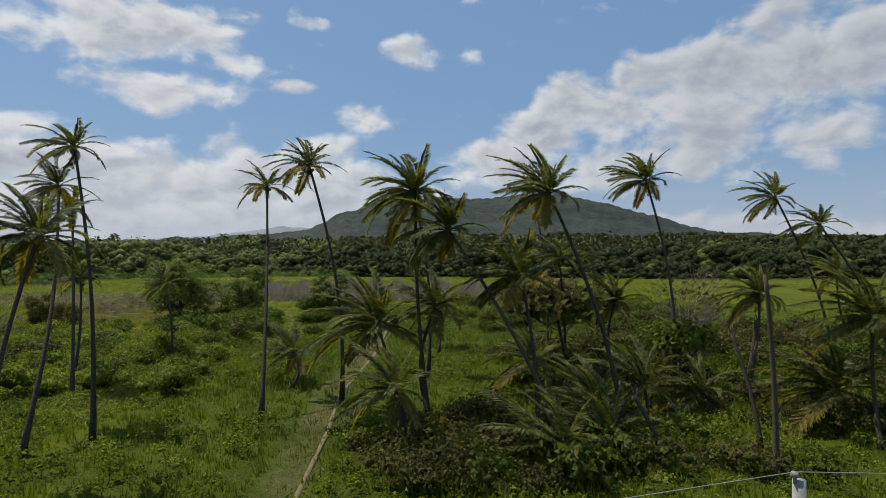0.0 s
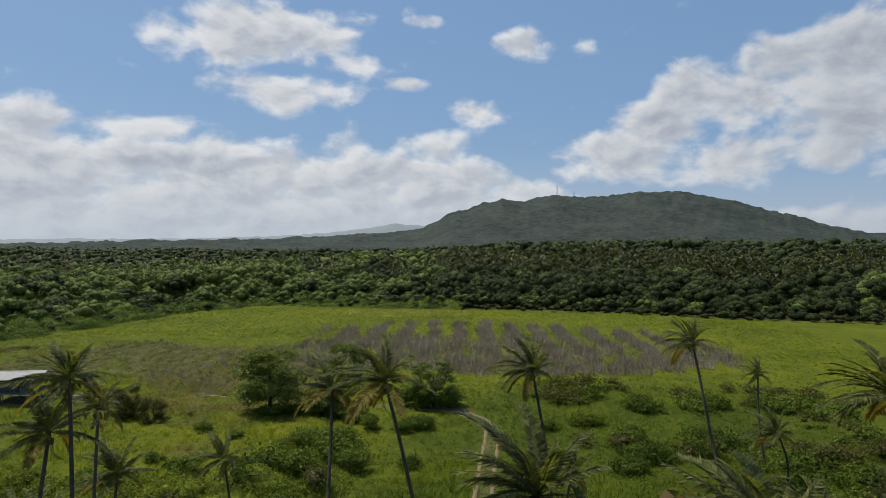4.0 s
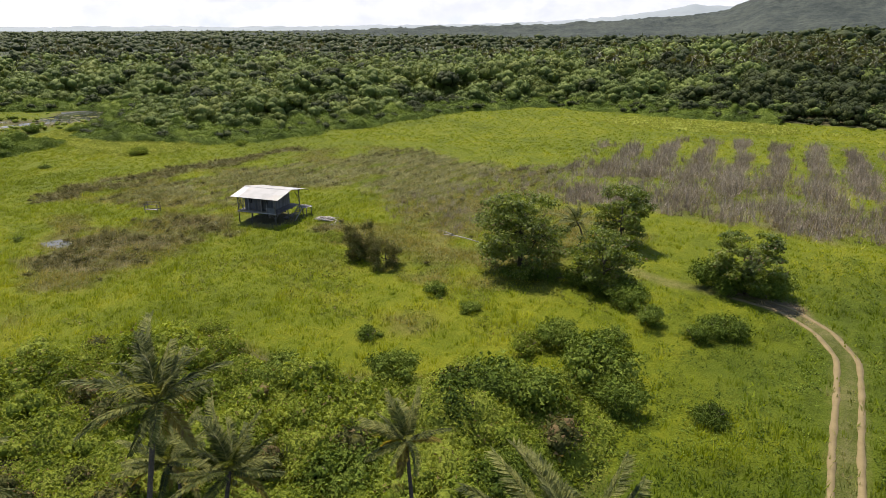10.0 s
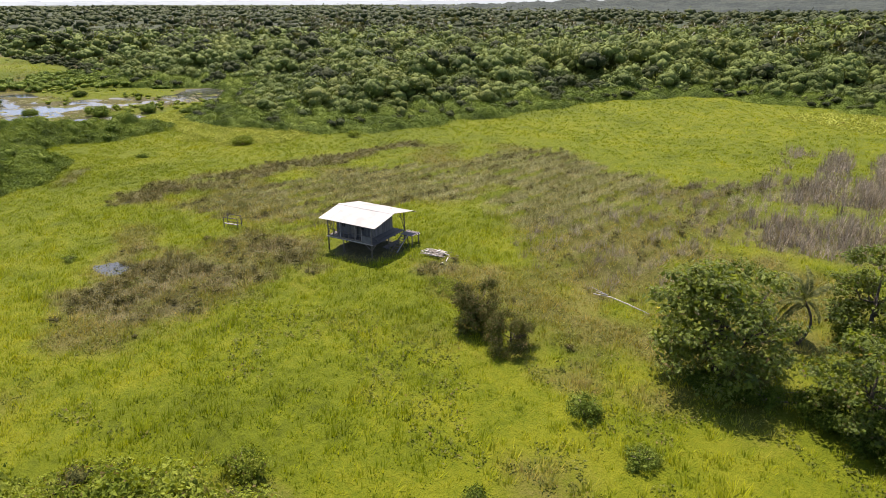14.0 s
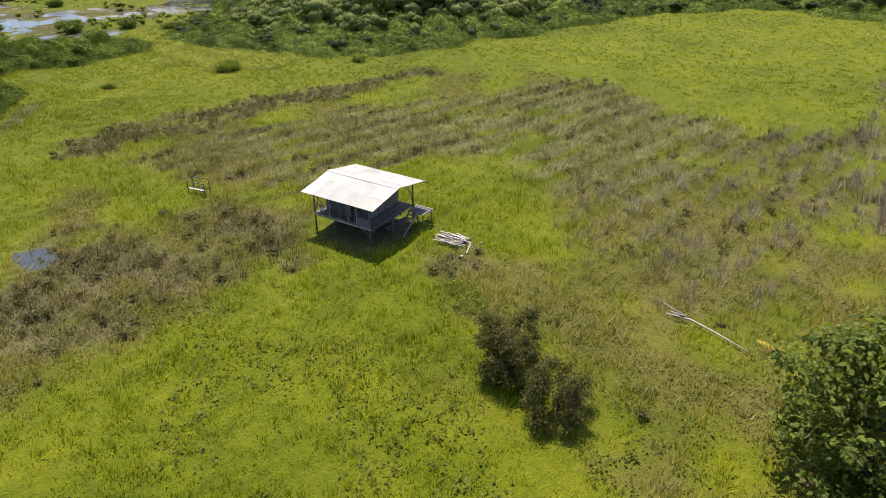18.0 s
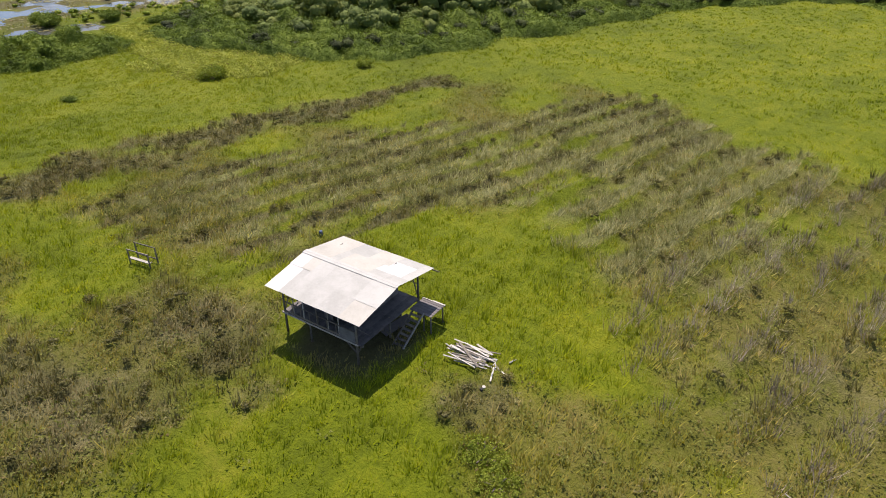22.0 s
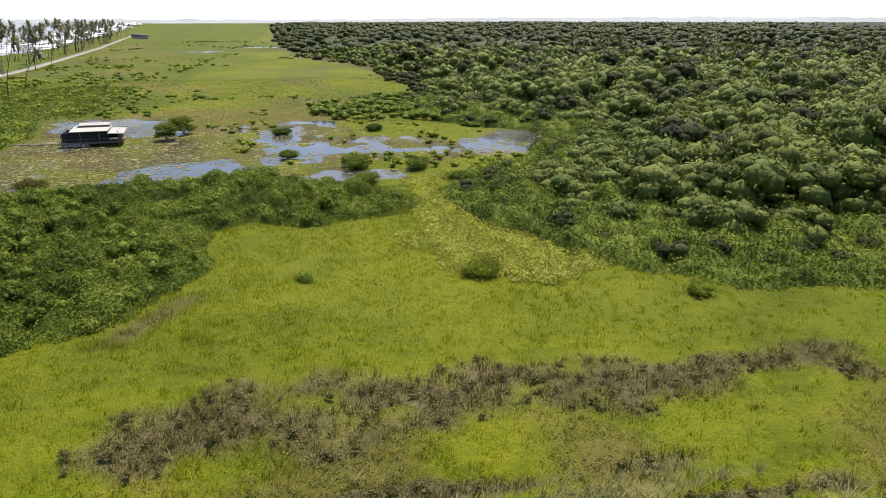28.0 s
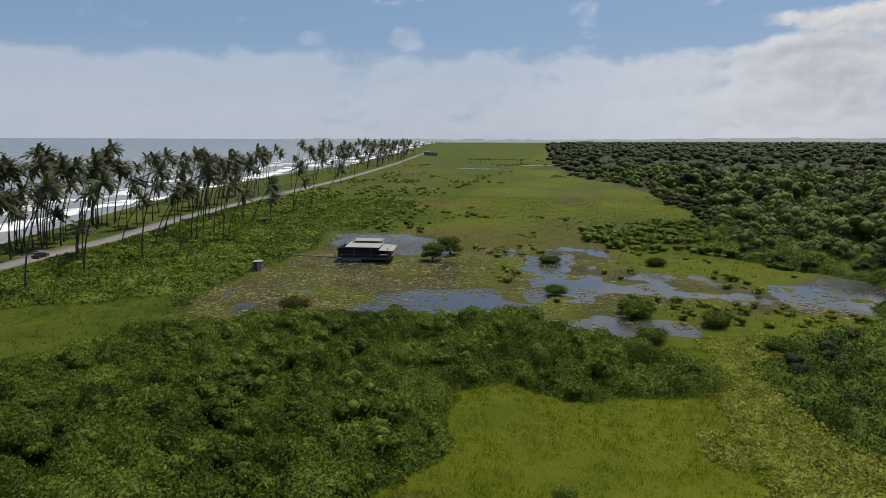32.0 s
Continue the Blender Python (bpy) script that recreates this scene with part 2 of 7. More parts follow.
def meadow(name, ground):
    """Grass and herbs; the attributes say what grows where."""
    m, g = material(name)
    p = g.place()
    big, mid, fine = g.noise(0.025, 4.0, 0.6, p), g.noise(0.16, 5.0, 0.62, p), g.math("ADD", g.math("MULTIPLY", g.noise(1.3, 4.0, 0.65, p), 0.6), g.math("MULTIPLY", g.noise(4.5, 3.0, 0.6, p), 0.4))
    along = g.add("ShaderNodeMapping", {"Vector": p, "Rotation": (0, 0, -0.12), "Scale": (0.5, 0.07, 0.2)}).outputs[0]
    streak = g.noise(1.0, 4.0, 0.6, along)
    v = g.math("ADD", g.math("ADD", g.math("MULTIPLY", big, 0.46), g.math("MULTIPLY", streak, 0.24)), g.math("ADD", g.math("MULTIPLY", mid, 0.42), g.math("MULTIPLY", fine, 0.55)))
    v = g.math("ADD", g.math("MULTIPLY", g.math("SUBTRACT", v, 0.81), 1.15), 0.5)
    green = g.ramp(v, [(0.34, (0.059, 0.079, 0.002)), (0.5, (0.106, 0.135, 0.004)), (0.66, (0.162, 0.177, 0.008))])
    lush = g.ramp(v, [(0.34, (0.039, 0.060, 0.002)), (0.52, (0.073, 0.103, 0.005)), (0.7, (0.107, 0.132, 0.007))])
    olive = g.ramp(v, [(0.36, (0.081, 0.081, 0.014)), (0.5, (0.128, 0.120, 0.023)), (0.66, (0.174, 0.147, 0.047))])
    dry = g.ramp(v, [(0.36, (0.066, 0.057, 0.025)), (0.5, (0.112, 0.098, 0.047)), (0.66, (0.186, 0.159, 0.089))])
    straw = g.ramp(v, [(0.36, (0.116, 0.110, 0.045)), (0.66, (0.248, 0.229, 0.112))])
    dirt = g.ramp(v, [(0.35, (0.124, 0.093, 0.054)), (0.66, (0.233, 0.182, 0.120))])
    # Mud colour, also laid for shade below woods, vines and the hut.
    mud_shade = g.ramp(v, [(0.35, (0.039, 0.036, 0.016)), (0.5, (0.074, 0.068, 0.028)), (0.68, (0.116, 0.112, 0.048))])
    c = green
    for key, layer in (("lush", lush), ("olive", olive), ("dry", dry), ("straw", straw), ("mud_shade", mud_shade), ("dirt", dirt)):
        a = g.attr(key)
        edge = g.math("ADD", a, g.math("MULTIPLY", g.math("SUBTRACT", g.math("ADD", g.math("MULTIPLY", mid, 0.5), g.math("MULTIPLY", fine, 0.5)), 0.5), 0.9))
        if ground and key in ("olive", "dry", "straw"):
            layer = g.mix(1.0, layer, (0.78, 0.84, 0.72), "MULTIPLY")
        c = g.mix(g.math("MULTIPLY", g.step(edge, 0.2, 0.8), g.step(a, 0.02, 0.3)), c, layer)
    # Whole ground colour darkened, standing in for shade between the blades.
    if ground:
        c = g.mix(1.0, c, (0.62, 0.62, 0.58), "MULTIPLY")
        finish(g, c, 0.9, g.math("ADD", fine, g.math("MULTIPLY", g.noise(6.0, 3.0, 0.7, p), 0.5)), 1.0, 0.35, specular=0.1)
    else:
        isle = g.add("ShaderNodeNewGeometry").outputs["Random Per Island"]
        # Blades brightened, to make up for the little sun upright blades catch.
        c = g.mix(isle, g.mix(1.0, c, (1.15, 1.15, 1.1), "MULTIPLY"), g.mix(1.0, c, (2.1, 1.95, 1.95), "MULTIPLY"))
        finish(g, c, 0.55, specular=0.12, translucent=0.4)
    return m


M_GROUND, M_GRASS = meadow("meadow_ground", True), meadow("grass_blades", False)
M_FOREST = foliage("forest_leaves", (0.033, 0.050, 0.012), (0.073, 0.101, 0.021), (0.130, 0.163, 0.040), 0.1, 0.06)
M_FOREST_DARK = foliage("dark_forest_leaves", (0.015, 0.022, 0.007), (0.031, 0.042, 0.011), (0.058, 0.072, 0.021), 0.12, 0.09)
M_FOREST_PALE = foliage("pale_forest_leaves", (0.039, 0.055, 0.011), (0.083, 0.107, 0.020), (0.136, 0.158, 0.039), 0.12, 0.09)
M_BUSH = foliage("bush_leaves", (0.029, 0.049, 0.007), (0.073, 0.112, 0.012), (0.159, 0.207, 0.032), 0.15, 0.12)
M_VINE = foliage("vine_leaves", (0.046, 0.070, 0.008), (0.132, 0.176, 0.018), (0.250, 0.292, 0.044), 0.28, 0.16, 0.05)
M_THORN = foliage("scrub_leaves", (0.030, 0.040, 0.009), (0.065, 0.078, 0.017), (0.118, 0.125, 0.034), 0.3, 0.2, 0.25)
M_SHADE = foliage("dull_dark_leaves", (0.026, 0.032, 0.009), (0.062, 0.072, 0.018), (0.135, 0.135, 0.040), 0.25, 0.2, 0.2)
M_ALMOND = foliage("broad_leaves", (0.044, 0.066, 0.010), (0.100, 0.140, 0.018), (0.200, 0.245, 0.044), 0.38, 0.3, 0.04, 0.35, 0.3)
M_FROND = foliage("palm_leaflets", (0.028, 0.040, 0.010), (0.092, 0.110, 0.024), (0.240, 0.245, 0.072), 0.36, 0.5, 0.04, 0.42, 0.25)
M_FROND_FAR = foliage("far_palm_leaflets", (0.018, 0.023, 0.009), (0.041, 0.050, 0.018), (0.101, 0.104, 0.044), 0.2, 0.5, 0.0, 0.35, 0.4)
M_FROND_COAST = foliage("coast_palm_leaflets", (0.026, 0.034, 0.013), (0.061, 0.074, 0.026), (0.148, 0.153, 0.064), 0.2, 0.5, 0.0, 0.35, 0.4)
M_FROND_OLD = foliage("old_palm_leaflets", (0.137, 0.106, 0.021), (0.223, 0.182, 0.038), (0.310, 0.274, 0.090), 0.35, 0.4, 0.15)
M_YELLOW = foliage("yellow_leaflets", (0.274, 0.205, 0.023), (0.395, 0.319, 0.046), (0.502, 0.441, 0.106), 0.3, 0.4)
M_STALK = foliage("dry_stalks", (0.144, 0.116, 0.084), (0.236, 0.194, 0.144), (0.350, 0.300, 0.236), 0.15, 0.1)
M_WEED = foliage("brown_weeds", (0.063, 0.061, 0.020), (0.113, 0.105, 0.039), (0.198, 0.180, 0.086), 0.3, 0.15)
M_STRAW = foliage("straw_grass", (0.125, 0.128, 0.040), (0.235, 0.230, 0.095), (0.36, 0.345, 0.18), 0.3, 0.2)
M_BARK = plain("grey_bark", (0.026, 0.020, 0.014), (0.080, 0.063, 0.045), 3.0, 0.9, bump=0.8, stretch=(1, 1, 3))
M_TWIG = plain("bare_twigs", (0.061, 0.046, 0.038), (0.160, 0.125, 0.106), 3.0, 0.9)
M_ROOF = plain("galvanised_roof", (0.193, 0.194, 0.184), (0.259, 0.260, 0.249), 0.7, 0.6, 0.0, 0.05, specular=0.2)
M_ROOF_CLEAN = plain("clean_galvanised", (0.274, 0.274, 0.270), (0.334, 0.334, 0.331), 0.7, 0.5, 0.0, 0.05, specular=0.25)
M_ROOF_PALE = plain("pale_stained_roof", (0.208, 0.201, 0.181), (0.270, 0.262, 0.239), 0.6, 0.65, 0.0, 0.05, specular=0.2)
M_BOARD = plain("grey_boards", (0.076, 0.068, 0.065), (0.175, 0.163, 0.152), 2.5, 0.85, stretch=(1, 1, 0.25))
M_DECK = plain("dark_deck_boards", (0.042, 0.038, 0.040), (0.099, 0.091, 0.091), 2.5, 0.8)
M_TIMBER = plain("weathered_timber", (0.042, 0.035, 0.029), (0.129, 0.114, 0.095), 3.0, 0.85)
M_PALE = plain("bleached_timber", (0.152, 0.141, 0.122), (0.319, 0.304, 0.281), 2.5, 0.8)
M_WALL = plain("blue_grey_wall", (0.049, 0.050, 0.053), (0.114, 0.114, 0.118), 1.2, 0.8)
M_DARK = plain("dark_interior", (0.009, 0.009, 0.010), (0.023, 0.023, 0.023), 2.0, 0.9)
M_ASPHALT = plain("worn_asphalt", (0.129, 0.125, 0.118), (0.205, 0.198, 0.186), 0.4, 0.9)
M_DIRT = plain("sandy_track", (0.096, 0.073, 0.030), (0.150, 0.116, 0.054), 0.9, 0.95, bump=0.5)
M_CONCRETE = plain("concrete", (0.16, 0.155, 0.145), (0.27, 0.265, 0.25), 2.0, 0.85)
M_WIRE = plain("wire", (0.266, 0.258, 0.243), (0.380, 0.372, 0.357), 2.0, 0.5, 0.4)
M_CARPAINT = plain("dark_car_paint", (0.015, 0.017, 0.020), (0.023, 0.025, 0.030), 2.0, 0.25, 0.3, 0.02, specular=0.6)
M_GLASS = plain("dark_glass", (0.008, 0.009, 0.011), (0.015, 0.017, 0.019), 2.0, 0.08, 0.0, 0.0, specular=0.7)
M_RUBBER = plain("rubber", (0.009, 0.009, 0.009), (0.023, 0.023, 0.023), 4.0, 0.9)
M_COCONUT = plain("green_coconut", (0.076, 0.084, 0.023), (0.167, 0.152, 0.046), 3.0, 0.5)
M_CREEP = foliage("creeper_leaves", (0.115, 0.145, 0.020), (0.216, 0.251, 0.036), (0.341, 0.361, 0.085), 0.25, 0.3, 0.03)
M_HERB = foliage("olive_herbs", (0.052, 0.066, 0.012), (0.104, 0.122, 0.022), (0.190, 0.196, 0.056), 0.3, 0.12, 0.06)
M_PAD = foliage("lily_pads", (0.072, 0.070, 0.021), (0.125, 0.118, 0.040), (0.205, 0.194, 0.087), 0.05, 0.1, 0.08, 0.45)


def make_water(name, deep, rough, scale, strength):
    m, g = material(name)
    p = g.place()
    n = g.noise(scale, 5.0, 0.6, p)
    finish(g, g.mix(g.noise(0.05, 4.0, 0.6, p), deep, tuple(c * 1.8 for c in deep)), g.step(g.noise(0.03, 4.0, 0.6, p), 0.4, 0.62, rough, rough * 4.5), n, strength, 0.05, specular=0.6)
    return m


M_WATER = make_water("lagoon_water", (0.020, 0.021, 0.018), 0.07, 1.5, 0.22)


def make_sea():
    m, g = material("sea_water")
    p = g.place()
    x, y, z = g.add("ShaderNodeSeparateXYZ", [p]).outputs
    # metres out from the shore line
    out = g.math("SUBTRACT", g.math("MULTIPLY", g.math("ADD", y, g.math("MULTIPLY", g.math("ADD", x, 280.0), -0.16)), -1.0), 47.0)
    warp = g.math("MULTIPLY", g.noise(0.011, 5.0, 0.6, p), 110.0)
    wave = g.math("SINE", g.math("MULTIPLY", g.math("ADD", out, warp), 0.17))
    lace = g.noise(0.13, 7.0, 0.7, g.add("ShaderNodeMapping", {"Vector": p, "Scale": (0.35, 1.0, 1.0)}).outputs[0])
    foam = g.math("ADD", g.math("MULTIPLY", wave, 0.17), lace)
    near = g.step(out, 210.0, 20.0, -0.40, -0.03)
    foam = g.step(g.math("ADD", foam, near), 0.47, 0.66)
    cap = g.step(g.noise(0.05, 6.0, 0.7, g.add("ShaderNodeMapping", {"Vector": p, "Scale": (0.3, 1.0, 1.0)}).outputs[0]), 0.66, 0.70)
    foam = g.math("MAXIMUM", foam, g.math("MULTIPLY", cap, 0.6))
    water = g.mix(g.step(out, 0.0, 900.0), (0.17, 0.16, 0.125), (0.10, 0.11, 0.10))
    finish(g, g.mix(foam, water, (0.66, 0.67, 0.66)), g.step(foam, 0.0, 1.0, 0.22, 0.8), lace, 0.5, 0.6, specular=0.4)
    return m


M_SEA = make_sea()


def make_hill():
    m, g = material("hill_woods_haze_tint")
    p = g.place()
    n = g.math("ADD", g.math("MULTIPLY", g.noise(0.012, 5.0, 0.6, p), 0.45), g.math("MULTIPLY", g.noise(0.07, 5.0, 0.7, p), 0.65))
    # Blue-grey tint: haze over the distant trees is painted into the ramp.
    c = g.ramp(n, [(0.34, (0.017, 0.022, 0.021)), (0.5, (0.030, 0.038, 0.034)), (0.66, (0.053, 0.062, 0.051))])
    finish(g, c, 0.9, g.noise(0.09, 5.0, 0.7, p), 0.8, 6.0, specular=0.05)
    return m


M_HILL = make_hill()
# Pale blue-grey: distance haze is put into this colour.
M_RIDGE = plain("far_woods_haze_tint", (0.135, 0.162, 0.171), (0.180, 0.207, 0.216), 0.002, 0.95, bump=0.0)

# ---- mesh helpers ----
rng = np.random.default_rng(7)


def mesh_from(name, verts, faces, mat, attrs=None, smooth=False):
    """A mesh from arrays; faces is an (n, 3) or (n, 4) array, or a list of such."""
    me = bpy.data.meshes.new(name)
    faces = [np.asarray(f, dtype=np.int32) for f in (faces if isinstance(faces, list) else [faces])]
    verts = np.asarray(verts, dtype=np.float32)
    me.vertices.add(len(verts))
    me.vertices.foreach_set("co", verts.ravel())
    loops = np.concatenate([f.ravel() for f in faces])
    counts = np.concatenate([np.full(len(f), f.shape[1], dtype=np.int32) for f in faces])
    me.loops.add(len(loops))
    me.loops.foreach_set("vertex_index", loops)
    me.polygons.add(len(counts))
    me.polygons.foreach_set("loop_start", np.concatenate([[0], np.cumsum(counts)[:-1]]).astype(np.int32))
    me.polygons.foreach_set("loop_total", counts)
    if smooth:
        me.polygons.foreach_set("use_smooth", np.ones(len(counts), dtype=bool))
    for key, value in (attrs or {}).items():
        me.attributes.new(key, "FLOAT", "POINT").data.foreach_set("value", np.asarray(value, dtype=np.float32))
    me.update(calc_edges=True)
    me.materials.append(mat)
    return me


def holder(name, m, label, category, group="", kind=""):
    """An Empty that stands for a thing."""
    ob = new(name)
    ob.empty_display_size = 0.2
    ob.matrix_basis = m
    return tagged(ob, label, category, group, kind)


def child(name, me, parent, m=None, label=""):
    ob = new(name, me)
    ob.parent = parent
    if m is not None:
        ob.matrix_basis = m
    return tagged(ob, label) if label else ob


def part(name, bm, mat, parent, label="", m=None, smooth=False):
    me = bpy.data.meshes.new(name)
    for f in bm.faces:
        f.smooth = smooth
    bm.to_mesh(me)
    bm.free()
    me.materials.append(mat)
    return child(name, me, parent, m, label)


def bar(bm, a, b, w, d=None, up=(0, 0, 1), bevel=0.0):
    """A squared timber from a to b."""
    a, b = Vector(a), Vector(b)
    d = d or w
    z = (b - a).normalized()
    x = z.cross(Vector(up))
    x = (x if x.length > 1e-4 else Vector((1, 0, 0))).normalized()
    y = z.cross(x)
    vs = [bm.verts.new(p + x * sx * w / 2 + y * sy * d / 2) for p in (a, b) for sx, sy in ((-1, -1), (1, -1), (1, 1), (-1, 1))]
    fs = [bm.faces.new([vs[i] for i in q]) for q in ((3, 2, 1, 0), (4, 5, 6, 7), (0, 1, 5, 4), (1, 2, 6, 5), (2, 3, 7, 6), (3, 0, 4, 7))]
    if bevel:
        bmesh.ops.bevel(bm, geom=list({e for f in fs for e in f.edges}), offset=bevel, segments=1, affect="EDGES")


def tube(bm, points, radii, sides=8):
    """A tapered, bent round stem."""
    rings = []
    pts = [Vector(p) for p in points]
    for i, (p, r) in enumerate(zip(pts, radii)):
        z = (pts[min(i + 1, len(pts) - 1)] - pts[max(i - 1, 0)]).normalized()
        x = z.cross(Vector((0.31, 0.95, 0.05))).normalized()
        y = z.cross(x)
        rings.append([bm.verts.new(p + (x * math.cos(a) + y * math.sin(a)) * r) for a in (k * math.tau / sides for k in range(sides))])
    for lo, hi in zip(rings, rings[1:]):
        for k in range(sides):
            bm.faces.new((lo[k], lo[(k + 1) % sides], hi[(k + 1) % sides], hi[k]))
    bm.faces.new(rings[-1])
    bm.faces.new(rings[0][::-1])


def unit(v):
    return v / np.maximum(np.linalg.norm(v, axis=-1, keepdims=True), 1e-9)


def slips(centres, normals, length, width, gen):
    """Small pointed leaves of one triangle each: vertices and triangles."""
    n = len(centres)
    normals = unit(normals)
    side = unit(np.cross(normals, gen.normal(size=(n, 3))))
    along = np.cross(side, normals)
    L, W = np.asarray(length).reshape(-1, 1), np.asarray(width).reshape(-1, 1)
    v = np.stack([centres - along * L * 0.4 - side * W * 0.5, centres - along * L * 0.4 + side * W * 0.5, centres + along * L * 0.6], 1).reshape(-1, 3)
    return v, np.arange(n * 3).reshape(-1, 3)


def cards(centres, normals, length, width, gen):
    """Leaf-shaped rhombs, a little folded along the middle: vertices and triangles."""
    n = len(centres)
    normals = unit(normals)
    side = unit(np.cross(normals, gen.normal(size=(n, 3))))
    along = np.cross(normals, side)
    L, W = np.asarray(length).reshape(-1, 1), np.asarray(width).reshape(-1, 1)
    fold = normals * W * 0.22
    v = np.stack([centres - along * L * 0.5, centres + side * W * 0.5 - fold + along * L * 0.08, centres + along * L * 0.5 - fold * 0.6, centres - side * W * 0.5 - fold + along * L * 0.08], 1).reshape(-1, 3)
    i = np.arange(n)[:, None] * 4
    f = np.concatenate([i + np.array([[0, 1, 2]]), i + np.array([[0, 2, 3]])])
    return v, f


ICO_BM = bmesh.new()
bmesh.ops.create_icosphere(ICO_BM, subdivisions=1, radius=1.0)
ICO_V = np.array([v.co[:] for v in ICO_BM.verts])
ICO_F = np.array([[v.index for v in f.verts] for f in ICO_BM.faces])
ICO_BM.free()


def crowns(base, radius, height, lobes, leaves, leaf, gen, flat=0.75, core=0.72, lobe=(0.40, 0.64), spread=0.62, dome=False):
    """Leafy crowns: several lobes each, a dark core in every lobe and leaves over it. base: (n, 3) ground points; radius, height: (n,)."""
    n = len(base)
    a = gen.uniform(0, math.tau, (n, lobes))
    r = np.sqrt(gen.uniform(0.02, 1, (n, lobes))) * spread
    r[:, 0] *= 0.2
    lr = radius[:, None] * gen.uniform(*lobe, (n, lobes))
    zc = height[:, None] - lr * flat - gen.uniform(0, 0.55, (n, lobes)) * (height[:, None] * 0.75 - lr * flat).clip(0) * (0.3 + r)
    zc[:, 0] = height - lr[:, 0] * flat
    if dome:
        # lobes over a rounded head
        u = (np.arange(lobes) + 0.5) / lobes
        s = 1 - 1.12 * u
        a = gen.uniform(0, math.tau, (n, 1)) + np.arange(lobes) * 2.39996 + gen.uniform(-0.3, 0.3, (n, lobes))
        r = np.sqrt(1 - s * s)[None] * spread * gen.uniform(0.8, 1.15, (n, lobes))
        zc = height[:, None] - flat * (radius[:, None] * spread * (1 - s[None]) * gen.uniform(0.85, 1.2, (n, lobes)) + lr)
    c = np.stack([base[:, None, 0] + np.cos(a) * r * radius[:, None], base[:, None, 1] + np.sin(a) * r * radius[:, None], base[:, None, 2] + zc], -1).reshape(-1, 3)
    lr = lr.reshape(-1)
    m = len(c)
    jitter = gen.uniform(0.75, 1.1, (m, len(ICO_V), 1))
    cv = c[:, None] + ICO_V[None] * jitter * (lr * core)[:, None, None] * np.array([1, 1, flat])
    cf = np.arange(m)[:, None, None] * len(ICO_V) + ICO_F[None]
    d = gen.normal(size=(m, leaves, 3))
    d[..., 2] = np.abs(d[..., 2]) * 0.9 - 0.25
    d = unit(d)
    out = gen.uniform(0.7, 1.4, (m, leaves, 1))
    p = (c[:, None] + d * out * lr[:, None, None] * np.array([1, 1, flat])).reshape(-1, 3)
    normal = (d + gen.normal(size=d.shape) * 0.6 + np.array([0, 0, 0.15])).reshape(-1, 3)
    size = (np.repeat(lr, leaves) * leaf) * gen.uniform(0.7, 1.35, m * leaves)
    v, f = slips(p, normal, size * 1.5, size * 1.15, gen)
    cv = cv.reshape(-1, 3)
    return np.concatenate([cv, v]), np.concatenate([cf.reshape(-1, 3), f + len(cv)])


def blades(base, height, width, lean, count, gen, spread=0.25, wind=(-0.35, 0.75)):
    """Tufts of upright blades: vertices and triangles."""
    n = len(base)
    a = gen.uniform(0, math.tau, (n, count))
    off = np.stack([np.cos(a), np.sin(a)], -1) * gen.uniform(0.0, spread, (n, count, 1))
    root = np.concatenate([base[:, None, :2] + off, np.repeat(base[:, None, 2:], count, 1)], -1)
    h = height[:, None] * gen.uniform(0.55, 1.15, (n, count))
    tip = root.copy()
    tip[..., 2] += h
    tip[..., :2] += (off / max(spread, 1e-6) * lean + np.array(wind) * lean * 0.7) * h[..., None] + gen.normal(size=off.shape) * 0.25 * h[..., None]
    run = unit(tip[..., :2] - root[..., :2])
    side = np.stack([-run[..., 1], run[..., 0], np.zeros_like(h)], -1) * (width * gen.uniform(0.6, 1.3, (n, count)))[..., None]
    root[..., 2] -= 0.05
    v = np.stack([root - side * 0.5, root + side * 0.5, tip], 2).reshape(-1, 3)
    return v, np.arange(n * count * 3).reshape(-1, 3)

# ---- the plan: what grows where, in metres ----
EDGE = [(400, 258), (105, 273), (66, 276), (39, 287), (-27, 293), (-74, 290), (-111, 294), (-125, 293), (-140, 277), (-153, 250), (-153, 222), (-158, 200), (-160, 180), (-166, 164), (-180, 155),
        (-191, 149), (-208, 148), (-216, 153), (-232, 170), (-257, 190), (-282, 181), (-287, 168), (-311, 158), (-370, 167), (-416, 171), (-486, 163), (-556, 154), (-665, 118), (-1030, 91), (-2267, 54)]
WOODS = EDGE + [(-4800, 40), (-4800, 4800), (4800, 4800), (4800, 258)]
THICKET = [(-158, 89), (-163, 96), (-170, 104), (-180, 106), (-193, 104), (-198, 110), (-195, 122), (-198, 135), (-206, 138), (-212, 133), (-222, 118), (-225, 104), (-222, 78), (-215, 60), (-205, 50), (-193, 47), (-178, 40), (-150, 44), (-146, 62)]
STALKS = [(-59, 157), (-77, 225), (-50, 248), (-3, 243), (32, 235), (45, 205), (40, 170), (0, 160), (-35, 158)]
BAND = [(-143, 103), (-147, 112), (-148, 120), (-146, 133), (-144, 148), (-142, 170), (-139, 168), (-138, 154), (-137, 140), (-136, 125), (-136, 104)]
RIDGES = [(-133, 106), (-120, 110), (-115, 115), (-108, 118), (-109, 124), (-109, 130), (-101, 145), (-96, 140), (-90, 137), (-85, 137), (-80, 143), (-74, 151), (-85, 180), (-95, 178), (-104, 182), (-114, 184), (-119, 171), (-124, 154), (-132, 130)]
